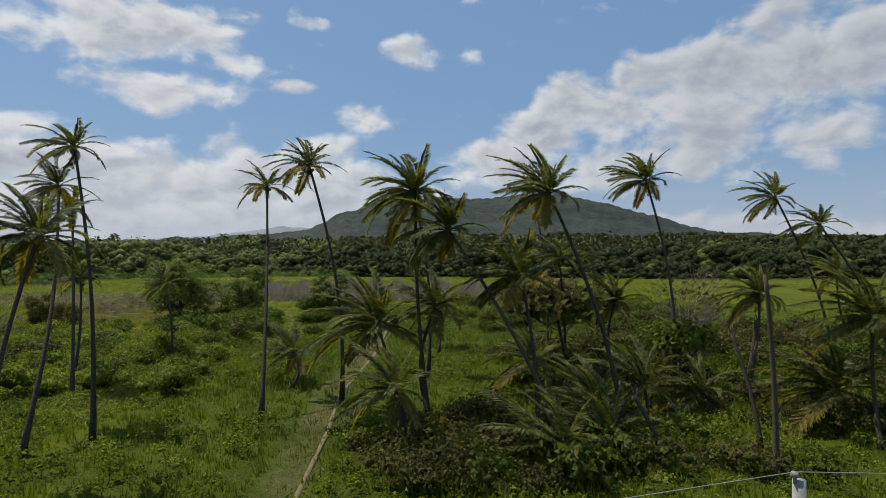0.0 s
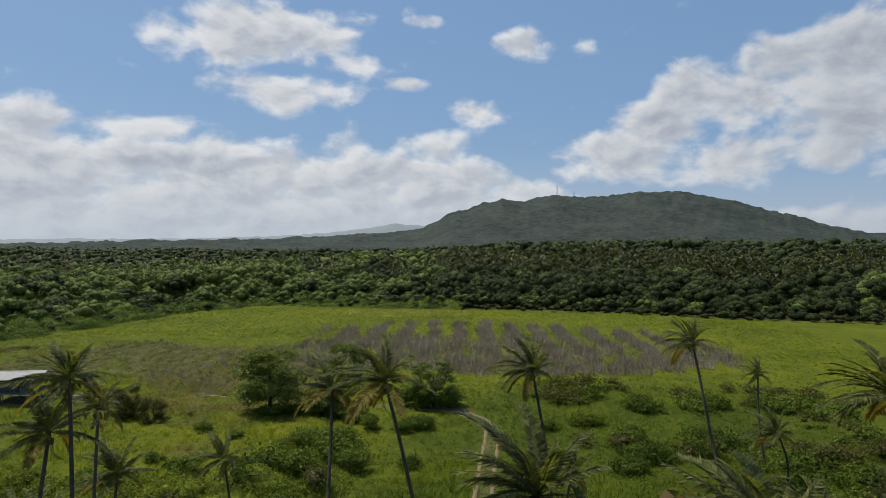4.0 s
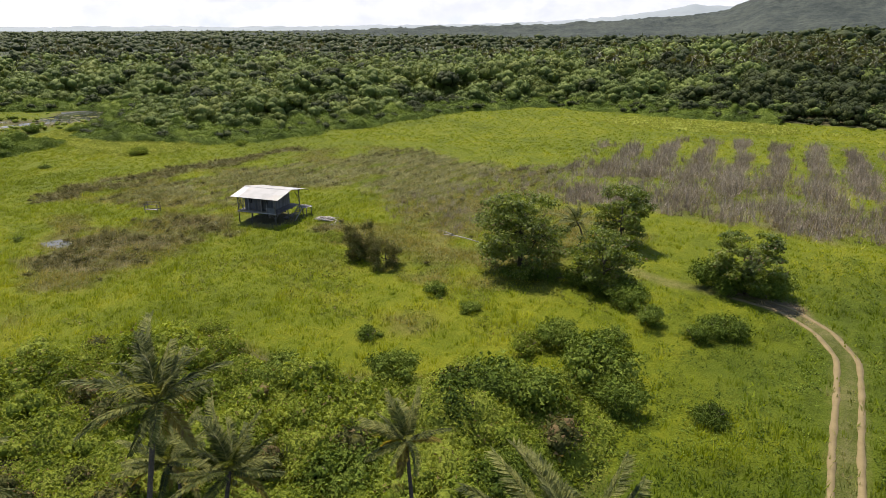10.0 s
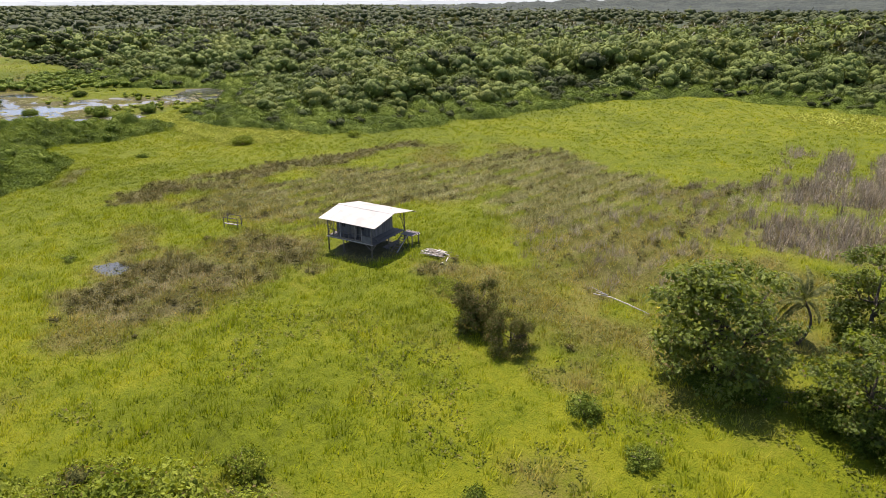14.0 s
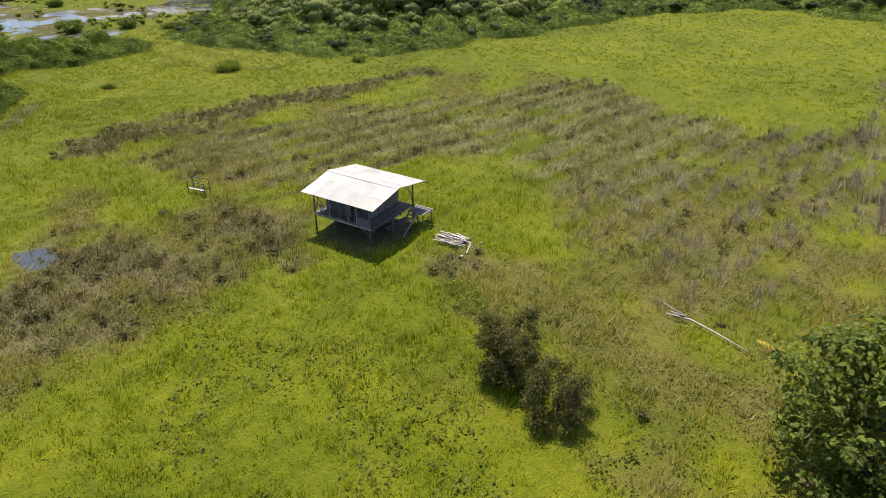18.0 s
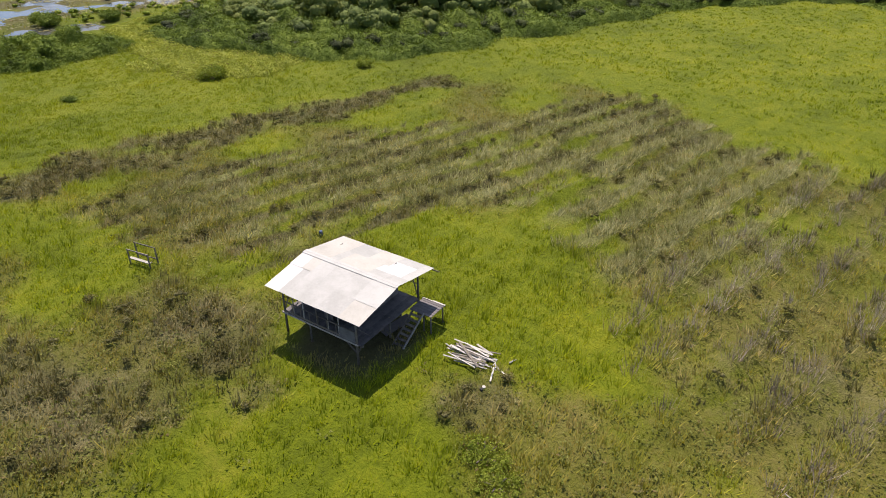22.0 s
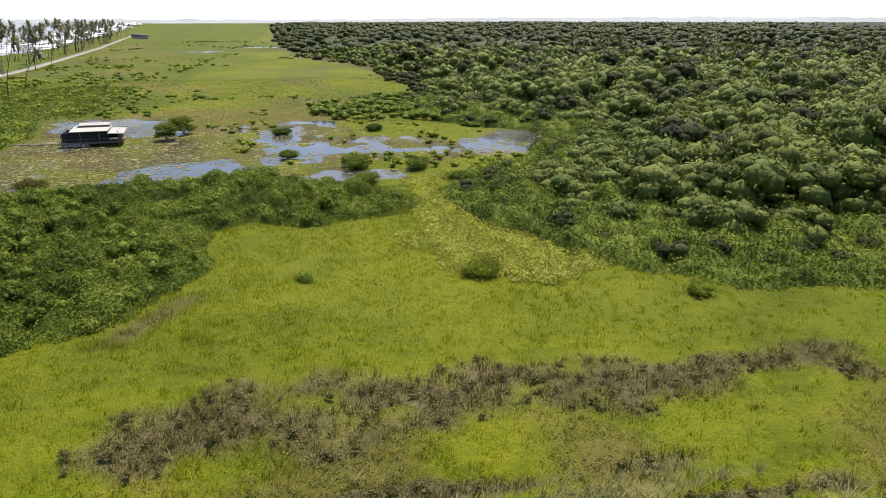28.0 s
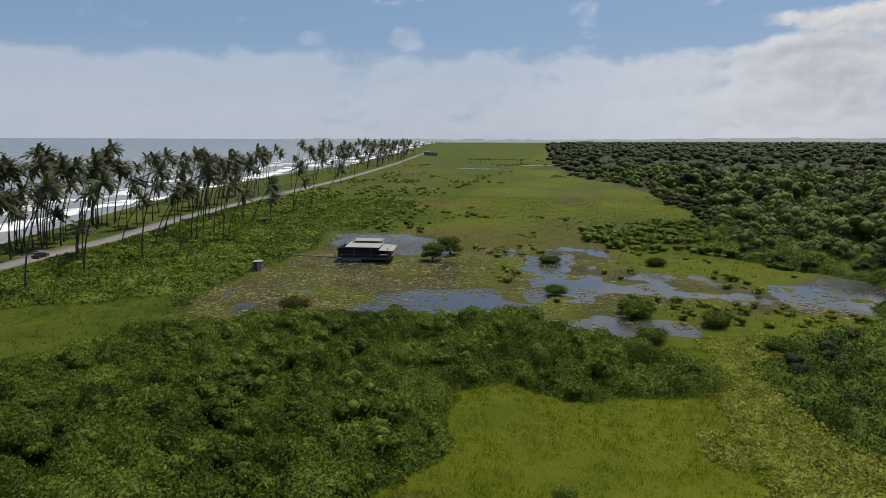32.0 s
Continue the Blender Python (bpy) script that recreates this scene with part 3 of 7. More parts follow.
GREY_W = [(-116, 97), (-112, 104), (-109, 109), (-108, 113), (-103, 115), (-98, 113), (-92, 110), (-90, 104), (-92, 96), (-90, 88), (-92, 80), (-100, 78), (-108, 86)]
WORN = [(-145, 103), (-150, 122), (-142, 170), (-116, 188), (-78, 168), (-60, 142), (-66, 127), (-84, 128), (-92, 126), (-101, 128), (-104, 112), (-93, 100), (-88, 78), (-103, 70), (-118, 95)]
GREY_E = [(-86, 138), (-80, 146), (-84, 176), (-71, 184), (-62, 169), (-58, 154), (-62, 144), (-63, 134), (-66, 128), (-72, 128), (-79, 131), (-80, 138)]
HERBS = [(-84, 119), (-80, 130), (-79, 140), (-66, 146), (-56, 154), (-40, 140), (-34, 122), (-46, 112), (-60, 113), (-72, 117)]
WEDGE = [(-102, 131), (-96, 140), (-86, 136), (-80, 132), (-84, 126), (-93, 125)]
OLIVE = [(-92, 70), (-92, 108), (-72, 118), (-40, 112), (-30, 92), (-52, 84), (-66, 78)]
LUSH = [(-22, 20), (-24, 80), (-24, 118), (-12, 140), (60, 150), (90, 90), (60, 10), (0, 5)]
VINES = [(-95, 52), (-78, 68), (-64, 84), (-51, 83), (-40, 91), (-30, 97), (-25, 88), (-24, 60), (-30, 30), (-70, 30)]
CREEPER = [(-225, 147), (-215, 138), (-197, 137), (-181, 134), (-171, 138), (-165, 143), (-166, 152), (-168, 159), (-179, 157), (-190, 150), (-208, 149), (-221, 152)]
BLUE = [(-219, 78), (-233, 82), (-246, 86), (-248, 102), (-236, 107), (-223, 104)]
STREAM = [(-284, 107), (-294, 118), (-287, 127), (-267, 127), (-279, 139), (-268, 149), (-268, 166), (-280, 190), (-247, 182), (-247, 160), (-247, 150), (-249, 136), (-244, 122), (-249, 116), (-268, 110)]
UPPER = [(-317, 42), (-322, 64), (-313, 78), (-294, 93), (-285, 82), (-290, 69), (-297, 50)]
SMALL = [(-216, 119), (-226, 119), (-231, 126), (-231, 134), (-221, 139)]
LAGOON = [(-217, 53), (-244, 48), (-262, 50), (-289, 52), (-322, 42), (-322, 74), (-296, 90), (-310, 125), (-290, 135), (-276, 144), (-264, 159), (-282, 178), (-270, 192), (-246, 182), (-236, 152), (-220, 134), (-216, 121), (-226, 106), (-222, 75)]
TRACK = [(-8, 10), (-8.5, 33), (-9, 45), (-10, 57), (-9.5, 70), (-9, 88), (-9.6, 98), (-10, 108), (-10.5, 115), (-13, 120.5), (-17.5, 125), (-23, 126), (-31, 125.5), (-37, 128)]
ROAD = [(600, 10), (100, 0), (-100, -8), (-200, -13), (-247, -14), (-290, -17), (-332, -25), (-385, -31), (-452, -36), (-567, -44), (-656, -54), (-879, -82), (-1600, -190)]
SHORE = [(900, -10), (100, -20), (-100, -28), (-200, -36), (-280, -47), (-337, -64), (-396, -80), (-472, -100), (-565, -110), (-782, -145), (-1079, -190), (-1700, -300), (-4800, -900)]


def inside(poly, x, y):
    """Signed distance to a polygon: positive inside."""
    poly = np.asarray(poly, float)
    d = np.full(x.shape, 1e9)
    odd = np.zeros(x.shape, bool)
    for (ax, ay), (bx, by) in zip(poly, np.roll(poly, -1, 0)):
        ex, ey = bx - ax, by - ay
        t = np.clip(((x - ax) * ex + (y - ay) * ey) / (ex * ex + ey * ey), 0, 1)
        d = np.minimum(d, np.hypot(x - ax - t * ex, y - ay - t * ey))
        if ay != by:
            odd ^= ((ay > y) != (by > y)) & (x < ex * (y - ay) / (by - ay) + ax)
    return np.where(odd, d, -d)


def off_line(line, x, y):
    """Signed distance to a polyline: positive to its left."""
    d, s = np.full(x.shape, 1e9), np.ones(x.shape)
    for (ax, ay), (bx, by) in zip(line, line[1:]):
        ex, ey = bx - ax, by - ay
        t = np.clip(((x - ax) * ex + (y - ay) * ey) / (ex * ex + ey * ey), 0, 1)
        q = np.hypot(x - ax - t * ex, y - ay - t * ey)
        s = np.where(q < d, np.sign(ex * (y - ay) - ey * (x - ax)), s)
        d = np.minimum(d, q)
    return d * np.where(s == 0, 1, s)


WAVES = [(rng.normal(size=2), rng.uniform(0, math.tau)) for _ in range(60)]


def ripple(x, y, size, k=0, n=10):
    """Smooth noise from about -1 to 1, of that many metres."""
    out = np.zeros(x.shape)
    for (d, ph) in WAVES[k:k + n]:
        out += np.sin((x * d[0] + y * d[1]) * 2.6 / size + ph)
    return out / math.sqrt(n) * 0.9


def chance(i, j, seed):
    """A fixed random number from 0 to 1 for each cell of a grid."""
    v = np.sin(i * 127.1 + j * 311.7 + seed * 74.7) * 43758.5453
    return v - np.floor(v)


def domes(x, y, gap, seed, low=0.55):
    """Rounded heads that crowd one another: 0 in the creases between them, up to 1 on their tops."""
    out = np.zeros(x.shape)
    ix, iy = np.floor(x / gap), np.floor(y / gap)
    for i in (-1, 0, 1):
        for j in (-1, 0, 1):
            a, b = ix + i, iy + j
            k = chance(a, b, seed + 2)
            r = gap * (0.44 + 0.34 * k)
            d = ((x - (a + 0.5 + 0.8 * (chance(a, b, seed) - 0.5)) * gap) ** 2 + (y - (b + 0.5 + 0.8 * (chance(a, b, seed + 1) - 0.5)) * gap) ** 2) / r ** 2
            out = np.maximum(out, (low + (1 - low) * chance(a, b, seed + 3)) * np.sqrt(np.clip(1 - d, 0, 1)))
    return out


def soft(d, w):
    t = np.clip(d / w * 0.5 + 0.5, 0, 1)
    return t * t * (3 - 2 * t)


def rows(x, y, gap, slant=-0.12):
    """Planting rows that run along y, slanting a little."""
    return np.sin((x - slant * (y - 150)) * math.tau / gap + ripple(x, y, 25, 5) * 0.9)


def beds(x, y):
    """Raised beds that run north, 4.5 m apart: 1 on the crests, -1 in the furrows."""
    return np.cos((x + 91 - 0.015 * (y - 145) + 0.55 * ripple(x, y, 16, 5) + 0.2 * ripple(x, y, 4, 25)) * math.tau / 4.5)


def bed_area(x, y):
    w = ripple(x, y, 14) * 2.2
    return np.maximum(soft(inside(RIDGES, x, y) + w, 5), soft(inside(GREY_E, x, y) + w, 5)) * (1 - soft(inside(WEDGE, x, y) + w * 0.8, 4))


def cover(x, y):
    """How much of each growth stands at a place, 0 to 1."""
    w = ripple(x, y, 14) * 2.2 + ripple(x, y, 4.5, 10) * 0.9
    c = {}
    far = soft(y - 195 + ripple(x, y, 30, 3) * 8, 30)
    stalk = soft(inside(STALKS, x, y) + w * 1.6, 8) * (1 - (0.30 + 0.58 * far) * soft(-rows(x, y, 8.5) + 0.1 + ripple(x, y, 6, 28) * 0.5, 0.9)) * np.clip(0.9 + 0.3 * ripple(x, y, 12, 36), 0.2, 1)
    band = soft(inside(BAND, x, y) + w * 0.8, 3)
    rid = soft(inside(RIDGES, x, y) + w, 5)
    r5 = beds(x, y)
    east = soft(x + 82, 6)
    fresh = 1 - soft(inside(WEDGE, x, y) + w * 1.2, 9)
    grey = np.maximum(soft(inside(GREY_W, x, y) + w * 1.2, 6), soft(inside(GREY_E, x, y) + w * 1.2, 6) * (0.25 + 0.35 * soft(r5 + ripple(x, y, 6, 41) * 0.8, 0.8)))
    patch = np.clip(0.8 + 0.3 * ripple(x, y, 5, 33) + 0.15 * ripple(x, y, 15, 43), 0, 1.1)
    c["dry"] = np.clip(np.maximum.reduce([stalk * 0.95, band * patch * 0.95, rid * (0.14 + (0.85 - 0.35 * soft(x + 103, 8)) * soft(-r5 - 0.15 + ripple(x, y, 9, 20) * 0.5, 0.5)) * patch * 1.1, grey * patch * 0.85]) * fresh, 0, 1)
    c["straw"] = np.maximum(rid, soft(inside(GREY_E, x, y) + w, 6) * 0.5) * soft(r5 - 0.2 + ripple(x, y, 7, 30) * 0.5, 0.4) * (0.6 + 0.4 * soft(x + 104, 10)) * (1 - 0.5 * east) * fresh
    c["olive"] = np.clip(soft(inside(OLIVE, x, y) + w * 2, 12) * (0.14 + ripple(x, y, 8, 25) * 0.25) + soft(inside(WORN, x, y) + w * 1.5, 8) * np.clip(0.3 + 0.35 * ripple(x, y, 9, 45), 0, 1) * fresh + np.maximum(rid * 0.14, soft(inside(GREY_E, x, y) + w, 8) * 0.5 + soft(inside(GREY_W, x, y) + w, 6) * 0.6) * fresh, 0, 1)
    herb = soft(inside(HERBS, x, y) + w * 2.2, 12)
    c["olive"] = np.maximum(c["olive"], herb * np.clip(0.75 + 0.3 * ripple(x, y, 6, 35), 0, 1))
    c["dry"] = np.maximum(c["dry"], herb * np.clip(0.1 + 0.45 * ripple(x, y, 7, 5), 0, 0.5))
    c["lush"] = soft(inside(LUSH, x, y) + w * 3, 14)
    tr = np.abs(off_line(TRACK, x, y))
    pave = soft(1.9 - tr, 1.2) * 0.42 + soft(2.4 - np.hypot(x + 17, y - 126), 1.5) * 0.5
    lane = off_line(ROAD, x, y)
    beach = soft(9 - np.abs(lane - 1), 4) * 0.25 + soft(6 + ripple(x, y, 20, 14) * 3 - np.hypot(x + 268, (y + 20) * 1.6), 4) * 0.9
    c["dirt"] = np.clip(pave + beach * (x < -150), 0, 1)
    lag = inside(LAGOON, x, y) + w
    pool = np.maximum(soft(2.2 - np.abs((x + 163) * 0.5 + (y - 102) * 0.85), 1.6) * soft(7 - np.abs(x + 163), 3), soft(4 - np.hypot((x + 102) * 0.8, y - 87), 3) * 0.7)
    # Litter that also puts shade into the gaps of woods, thicket and vines.
    litter_shade = np.maximum.reduce([soft(inside(WOODS, x, y) - 3, 5), soft(inside(THICKET, x, y) - 2, 4), soft(inside(VINES, x, y) + w * 0.5, 4) * soft(y - 58, 8)]) * 0.9
    # Trodden mud under the hut, with the hut's shadow put into its colour.
    trodden_shade = soft(4.6 - np.hypot(x + 94, y - 117.5) + ripple(x, y, 3, 9) * 0.5, 1.5) * 0.9
    c["olive"] = np.maximum(c["olive"], soft(lag, 5) * np.clip(0.5 + 0.4 * ripple(x, y, 16, 13), 0, 0.9))
    c["mud_shade"] = np.clip(np.maximum.reduce([soft(lag, 5) * np.clip(0.5 + 0.35 * ripple(x, y, 10, 23), 0.1, 1), pool * 0.6, litter_shade, trodden_shade]), 0, 1)
    ditch = soft(0.8 + 0.4 * ripple(x, y, 5, 31) - np.abs(x + 107.2 - 0.4 * ripple(x, y, 9, 13)), 1.0) * soft(17 - np.abs(y - 125), 5)
    c["mud_shade"] = np.maximum(c["mud_shade"], ditch * 0.8)
    c["dry"] = np.maximum(c["dry"], soft(3.5 - np.hypot(x + 83, y - 119) + ripple(x, y, 3, 12), 3) * 0.55)
    far = soft(-300 - x, 60) * soft(165 - y, 20)
    c["olive"] = np.maximum(c["olive"], far * np.clip(0.15 + 0.4 * ripple(x, y, 60, 11) + 0.25 * ripple(x, y, 18, 22), 0, 0.7))
    c["mud_shade"] = np.maximum(c["mud_shade"], far * np.clip(0.12 + 0.35 * ripple(x, y, 90, 41) + 0.25 * ripple(x, y, 25, 7), 0, 0.55))
    c["lush"] = np.maximum.reduce([c["lush"], far * np.clip(0.4 - 0.5 * ripple(x, y, 70, 31), 0, 1), soft(-165 - x, 15) * soft(66 - y, 8), soft(-142 - x, 14) * 0.4])
    c["olive"] = np.maximum(c["olive"], soft(24 - np.hypot((x + 318) * 0.8, (y - 95) * 0.6) + w * 2, 10) * 0.8)
    shed = soft(4 - np.hypot(x + 257, (y - 47) * 1.3), 3)
    bare = soft(3.2 - np.hypot((x + 111) * 0.7, y - 91) + ripple(x, y, 4, 17) * 1.2, 2.0) * 0.3
    c["dirt"] = np.maximum.reduce([c["dirt"], shed * 0.7, bare])
    return c


def height_at(x, y):
    """The ground's height."""
    x, y = np.asarray(x, float), np.asarray(y, float)
    z = ripple(x, y, 30, 2) * 0.12 + ripple(x, y, 7, 18) * 0.05
    z = z + inside_rise(x, y)
    field = (x > -160) & (x < -20) & (y > 66) & (y < 200)
    if field.any():
        z = z + np.where(field, bed_area(x, y) * 0.3 * beds(x, y) + 0.11 * domes(x, y, 2.3, 5) + 0.05 * ripple(x, y, 0.9, 11), 0)
        z = z - soft(2.0 - np.hypot((x + 111) * 0.7, y - 91) + ripple(x, y, 4, 17) * 0.5, 1.5) * 0.45
    near = (x > -340) & (x < -150) & (y > 30) & (y < 205)
    if near.any():
        lag = inside(LAGOON, x, y) + ripple(x, y, 14) * 3
        wide = lag + 0
        wob = ripple(x, y, 9, 21) * 1.8 + ripple(x, y, 4, 41) * 0.8
        deep = soft(inside(BLUE, x, y) + wob, 3) * 0.4 + soft(inside(STREAM, x, y) + wob * 1.3, 4) * (0.12 + 0.06 * ripple(x, y, 7, 26)) + soft(inside(UPPER, x, y) + wob, 4) * 0.2 + soft(inside(SMALL, x, y) + wob, 3) * 0.25
        hole = soft(wide, 7) * (0.19 + 0.05 * ripple(x, y, 11, 31) + 0.03 * ripple(x, y, 3.5, 40)) + deep
        hole = hole + soft(1.2 - np.abs((x + 163) * 0.5 + (y - 102) * 0.85), 1.2) * soft(5 - np.abs(x + 163), 2) * 0.05
        z = np.where(near, z * (1 - soft(lag, 8) * 0.6) - hole, z)
    out = off_line(SHORE[::-1], x, y)
    z = np.where(out < 30, z * np.clip(out / 30, 0, 1), z)
    z = z - np.clip(14 - out, 0, 80) * 0.055
    return z


def inside_rise(x, y):
    """The land climbs slowly to the north, more so in the east."""
    t = np.clip((y - 300) / 700, 0, 1)
    s = np.clip((x + 260) / 300, 0, 1)
    return t * t * (3 - 2 * t) * (4 + 14 * s) * soft(y - 300, 60) + np.clip((np.hypot(x, y) - 1500) / 3400, 0, 1) * 14


def spaced(lo, hi, step, end_lo, end_hi, grow=1.16):
    mid = list(np.arange(lo, hi, step))
    for start, end, sign, put in ((lo, end_lo, -1, lambda v: mid.insert(0, v)), (hi, end_hi, 1, mid.append)):
        p, s = start, step
        while (end - p) * sign > 0:
            s *= grow
            p = p + sign * s
            put(max(min(p, max(end, start)), min(end, start)))
    return np.array(mid)


def grid_mesh(name, xs, ys, fn, mat, attrs=None, smooth=True, keep=None):
    X, Y = np.meshgrid(xs, ys)
    x, y = X.ravel(), Y.ravel()
    v = np.stack([x, y, fn(x, y)], -1)
    i = np.arange(len(ys) - 1)[:, None] * len(xs) + np.arange(len(xs) - 1)[None]
    f = np.stack([i, i + 1, i + len(xs) + 1, i + len(xs)], -1).reshape(-1, 4)
    if keep is not None:
        f = f[keep(x, y)[f].any(1)]
    return mesh_from(name, v, f, mat, attrs(x, y) if attrs else None, smooth)


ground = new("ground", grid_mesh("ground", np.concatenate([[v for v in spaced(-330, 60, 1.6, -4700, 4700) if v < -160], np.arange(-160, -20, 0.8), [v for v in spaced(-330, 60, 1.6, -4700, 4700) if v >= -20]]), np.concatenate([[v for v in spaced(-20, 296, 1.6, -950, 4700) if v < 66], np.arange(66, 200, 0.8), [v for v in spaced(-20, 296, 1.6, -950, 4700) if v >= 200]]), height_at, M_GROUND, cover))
tagged(ground, "green and brown overgrown meadow ground", "ground", kind="structure")

sea = new("sea", grid_mesh("sea", spaced(-700, 60, 14, -4800, 4800, 1.2), spaced(-400, 0, 8, -4800, 0, 1.2), lambda x, y: -0.75 + np.clip((np.hypot(x, y) - 600) / 4000, 0, 1.2) * 16, M_SEA, keep=lambda x, y: off_line(SHORE[::-1], x, y) < 22))
tagged(sea, "brown-grey sea with white breaking surf", "sea", kind="structure")

lagoon = new("water", mesh_from("lagoon", [(-345, 25, -0.26), (-150, 25, -0.26), (-150, 210, -0.26), (-345, 210, -0.26)], np.array([[0, 1, 2, 3]]), M_WATER))
tagged(lagoon, "still lagoon water reflecting the sky among lilies", "water", kind="structure")
for px, py, sx, sy, level in ((-766, 35, 9, 20, 0.32), (-862, 88, 10, 28, 0.32), (-111, 91, 3.4, 2.4, -0.2)):
    a = np.linspace(0, math.tau, 25)[:-1]
    rr = 1 + 0.25 * np.sin(3 * a + px) + 0.12 * np.sin(7 * a)
    pond = new("pond_water", mesh_from("pond_water", np.stack([px + np.cos(a) * sx * rr, py + np.sin(a) * sy * rr, np.full(24, level)], -1), np.arange(24)[None], M_WATER))
    tagged(pond, "shallow pond in the marsh" if level > 0 else "small dark pool in the brown weeds", "water", kind="structure")


def ribbon(line, width, z, step=4.0):
    """A strip that follows a line on the ground."""
    pts = []
    for (ax, ay), (bx, by) in zip(line, line[1:]):
        n = max(1, int(math.hypot(bx - ax, by - ay) / step))
        pts += [(ax + (bx - ax) * i / n, ay + (by - ay) * i / n) for i in range(n)]
    pts = np.array(pts + [line[-1]])
    for _ in range(3):
        pts[1:-1] = pts[:-2] * 0.25 + pts[1:-1] * 0.5 + pts[2:] * 0.25
    d = unit(np.gradient(pts, axis=0))
    nrm = np.stack([-d[:, 1], d[:, 0]], -1) * width / 2
    l, r = pts + nrm, pts - nrm
    zz = height_at(pts[:, 0], pts[:, 1]).clip(0) + z
    v = np.concatenate([np.column_stack([l, zz]), np.column_stack([r, zz]), np.column_stack([l, zz - 0.4]), np.column_stack([r, zz - 0.4])])
    n = len(pts)
    i = np.arange(n - 1)
    return v, np.concatenate([np.stack(q, -1) for q in ((i + n, i + n + 1, i + 1, i), (i, i + 1, i + 1 + 2 * n, i + 2 * n), (i + 3 * n, i + 3 * n + 1, i + n + 1, i + n))])


for k, s in enumerate((-0.95, 0.95)):
    tr = np.array(TRACK[1:-2] if k == 0 else TRACK[4:-2], float)
    d = unit(np.gradient(tr, axis=0))
    lane = [tuple(p) for p in tr + np.stack([-d[:, 1], d[:, 0]], -1) * s]
    v, f = ribbon(lane, 0.54, 0.03, 0.7)
    n = len(v) // 4
    wob = 1 + 0.22 * np.sin(np.arange(n) * 1.3 + k) * np.sin(np.arange(n) * 0.47)
    mid = (v[:n] + v[n:2 * n]) / 2
    wob = wob * (0.5 + 0.5 * soft(mid[:, 1] - 76, 10))
    v[:n], v[n:2 * n] = mid + (v[:n] - mid) * wob[:, None], mid + (v[n:2 * n] - mid) * wob[:, None]
    v[2 * n:3 * n, :2], v[3 * n:, :2] = v[:n, :2], v[n:2 * n, :2]
    rut = new("track", mesh_from("track", v, f, M_DIRT))
    tagged(rut, "sandy wheel rut of the winding farm track", "track", kind="structure")

road = new("road", mesh_from("road", *ribbon(ROAD, 6.2, 0.22), M_ASPHALT))
tagged(road, "grey worn asphalt coast road", "road", kind="structure")

# ---- hill and far ridges ----
HILL = [(-60, 0.1), (-30, 0.8), (-23.2, 1.17), (-20.8, 1.7), (-17, 2.8), (-13.5, 3.75), (-10.4, 4.35), (-8.3, 4.5), (-6.2, 4.35), (-4.3, 3.98), (-2.2, 3.95), (0, 4.13), (1.5, 3.95), (2.8, 3.68), (4.8, 3.89), (6.3, 3.5), (7.7, 2.92), (8.6, 2.95), (9.4, 2.7), (10.4, 1.9), (12, 1.2), (20, 0.6), (30, 0.35), (42, 0.0), (55, -0.35), (70, -0.6)]
FAR_RIDGE = [(-20, 0.6), (9, 1.0), (11.2, 1.6), (14.2, 1.83), (17.6, 1.32), (20, 0.95), (24, 0.7), (30, 0.45), (45, 0.25), (70, 0.18), (84, 0.05), (112, 0.0)]


def range_of_hills(name, profile, dist, depth, lo, hi, na, nd, rough, mat):
    """A wooded ridge: its skyline by azimuth, rising from its foot in front and falling behind."""
    az = np.linspace(lo, hi, na)
    u = np.linspace(-1, 1, nd)
    A, U = np.meshgrid(np.radians(az), u)
    top = np.tan(np.radians(np.interp(az, *np.array(profile).T)))[None] * dist + 24
    shape = np.where(U < 0, np.cos(U * math.pi / 2) ** 1.15, np.cos(U * math.pi / 2))
    R = dist + U * depth
    x, y = -np.sin(A) * R, 26 + np.cos(A) * R
    z = top * shape + (ripple(x, y, 140, 4) * rough * 1.0 + ripple(x, y, 50, 14) * rough * 0.5 + ripple(x, y, 22, 24) * rough * 0.4 + ripple(x, y, 11, 34) * rough * 0.45) * shape.clip(0.15) - 3
    v = np.stack([x, y, z], -1).reshape(-1, 3)
    i = np.arange(nd - 1)[:, None] * na + np.arange(na - 1)[None]
    return mesh_from(name, v, np.stack([i + 1, i, i + na, i + na + 1], -1).reshape(-1, 4), mat, None, True)


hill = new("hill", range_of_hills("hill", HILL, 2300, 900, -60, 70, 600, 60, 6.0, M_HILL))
tagged(hill, "long wooded hill behind the forest", "hill", kind="structure")
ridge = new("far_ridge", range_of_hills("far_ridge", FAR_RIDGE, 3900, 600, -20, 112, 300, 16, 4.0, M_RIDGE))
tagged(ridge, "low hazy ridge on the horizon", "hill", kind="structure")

# two lattice masts on the hill
for az, h in ((-0.1, 46), (-1.55, 22)):
    a = radians(az)
    x, y = -math.sin(a) * 2290, 26 + math.cos(a) * 2290
    mast = holder("radio_mast", pose(x, y, 186), "distant steel radio mast on the hilltop", "radio mast", "masts on the hill")
    bm = bmesh.new()
    for k in range(3):
        b = k * math.tau / 3
        bar(bm, (3.0 * math.cos(b), 3.0 * math.sin(b), -12), (0.7 * math.cos(b), 0.7 * math.sin(b), h), 0.7)
    part("lattice", bm, M_WIRE, mast)
    bm = bmesh.new()
    for z in range(-6, h, 7):
        bar(bm, (-2.0, 0, z), (2.0, 0, z + 5), 0.4)
        bar(bm, (2.0, 0, z), (-2.0, 0, z + 5), 0.4)
    part("bracing", bm, M_WIRE, mast)

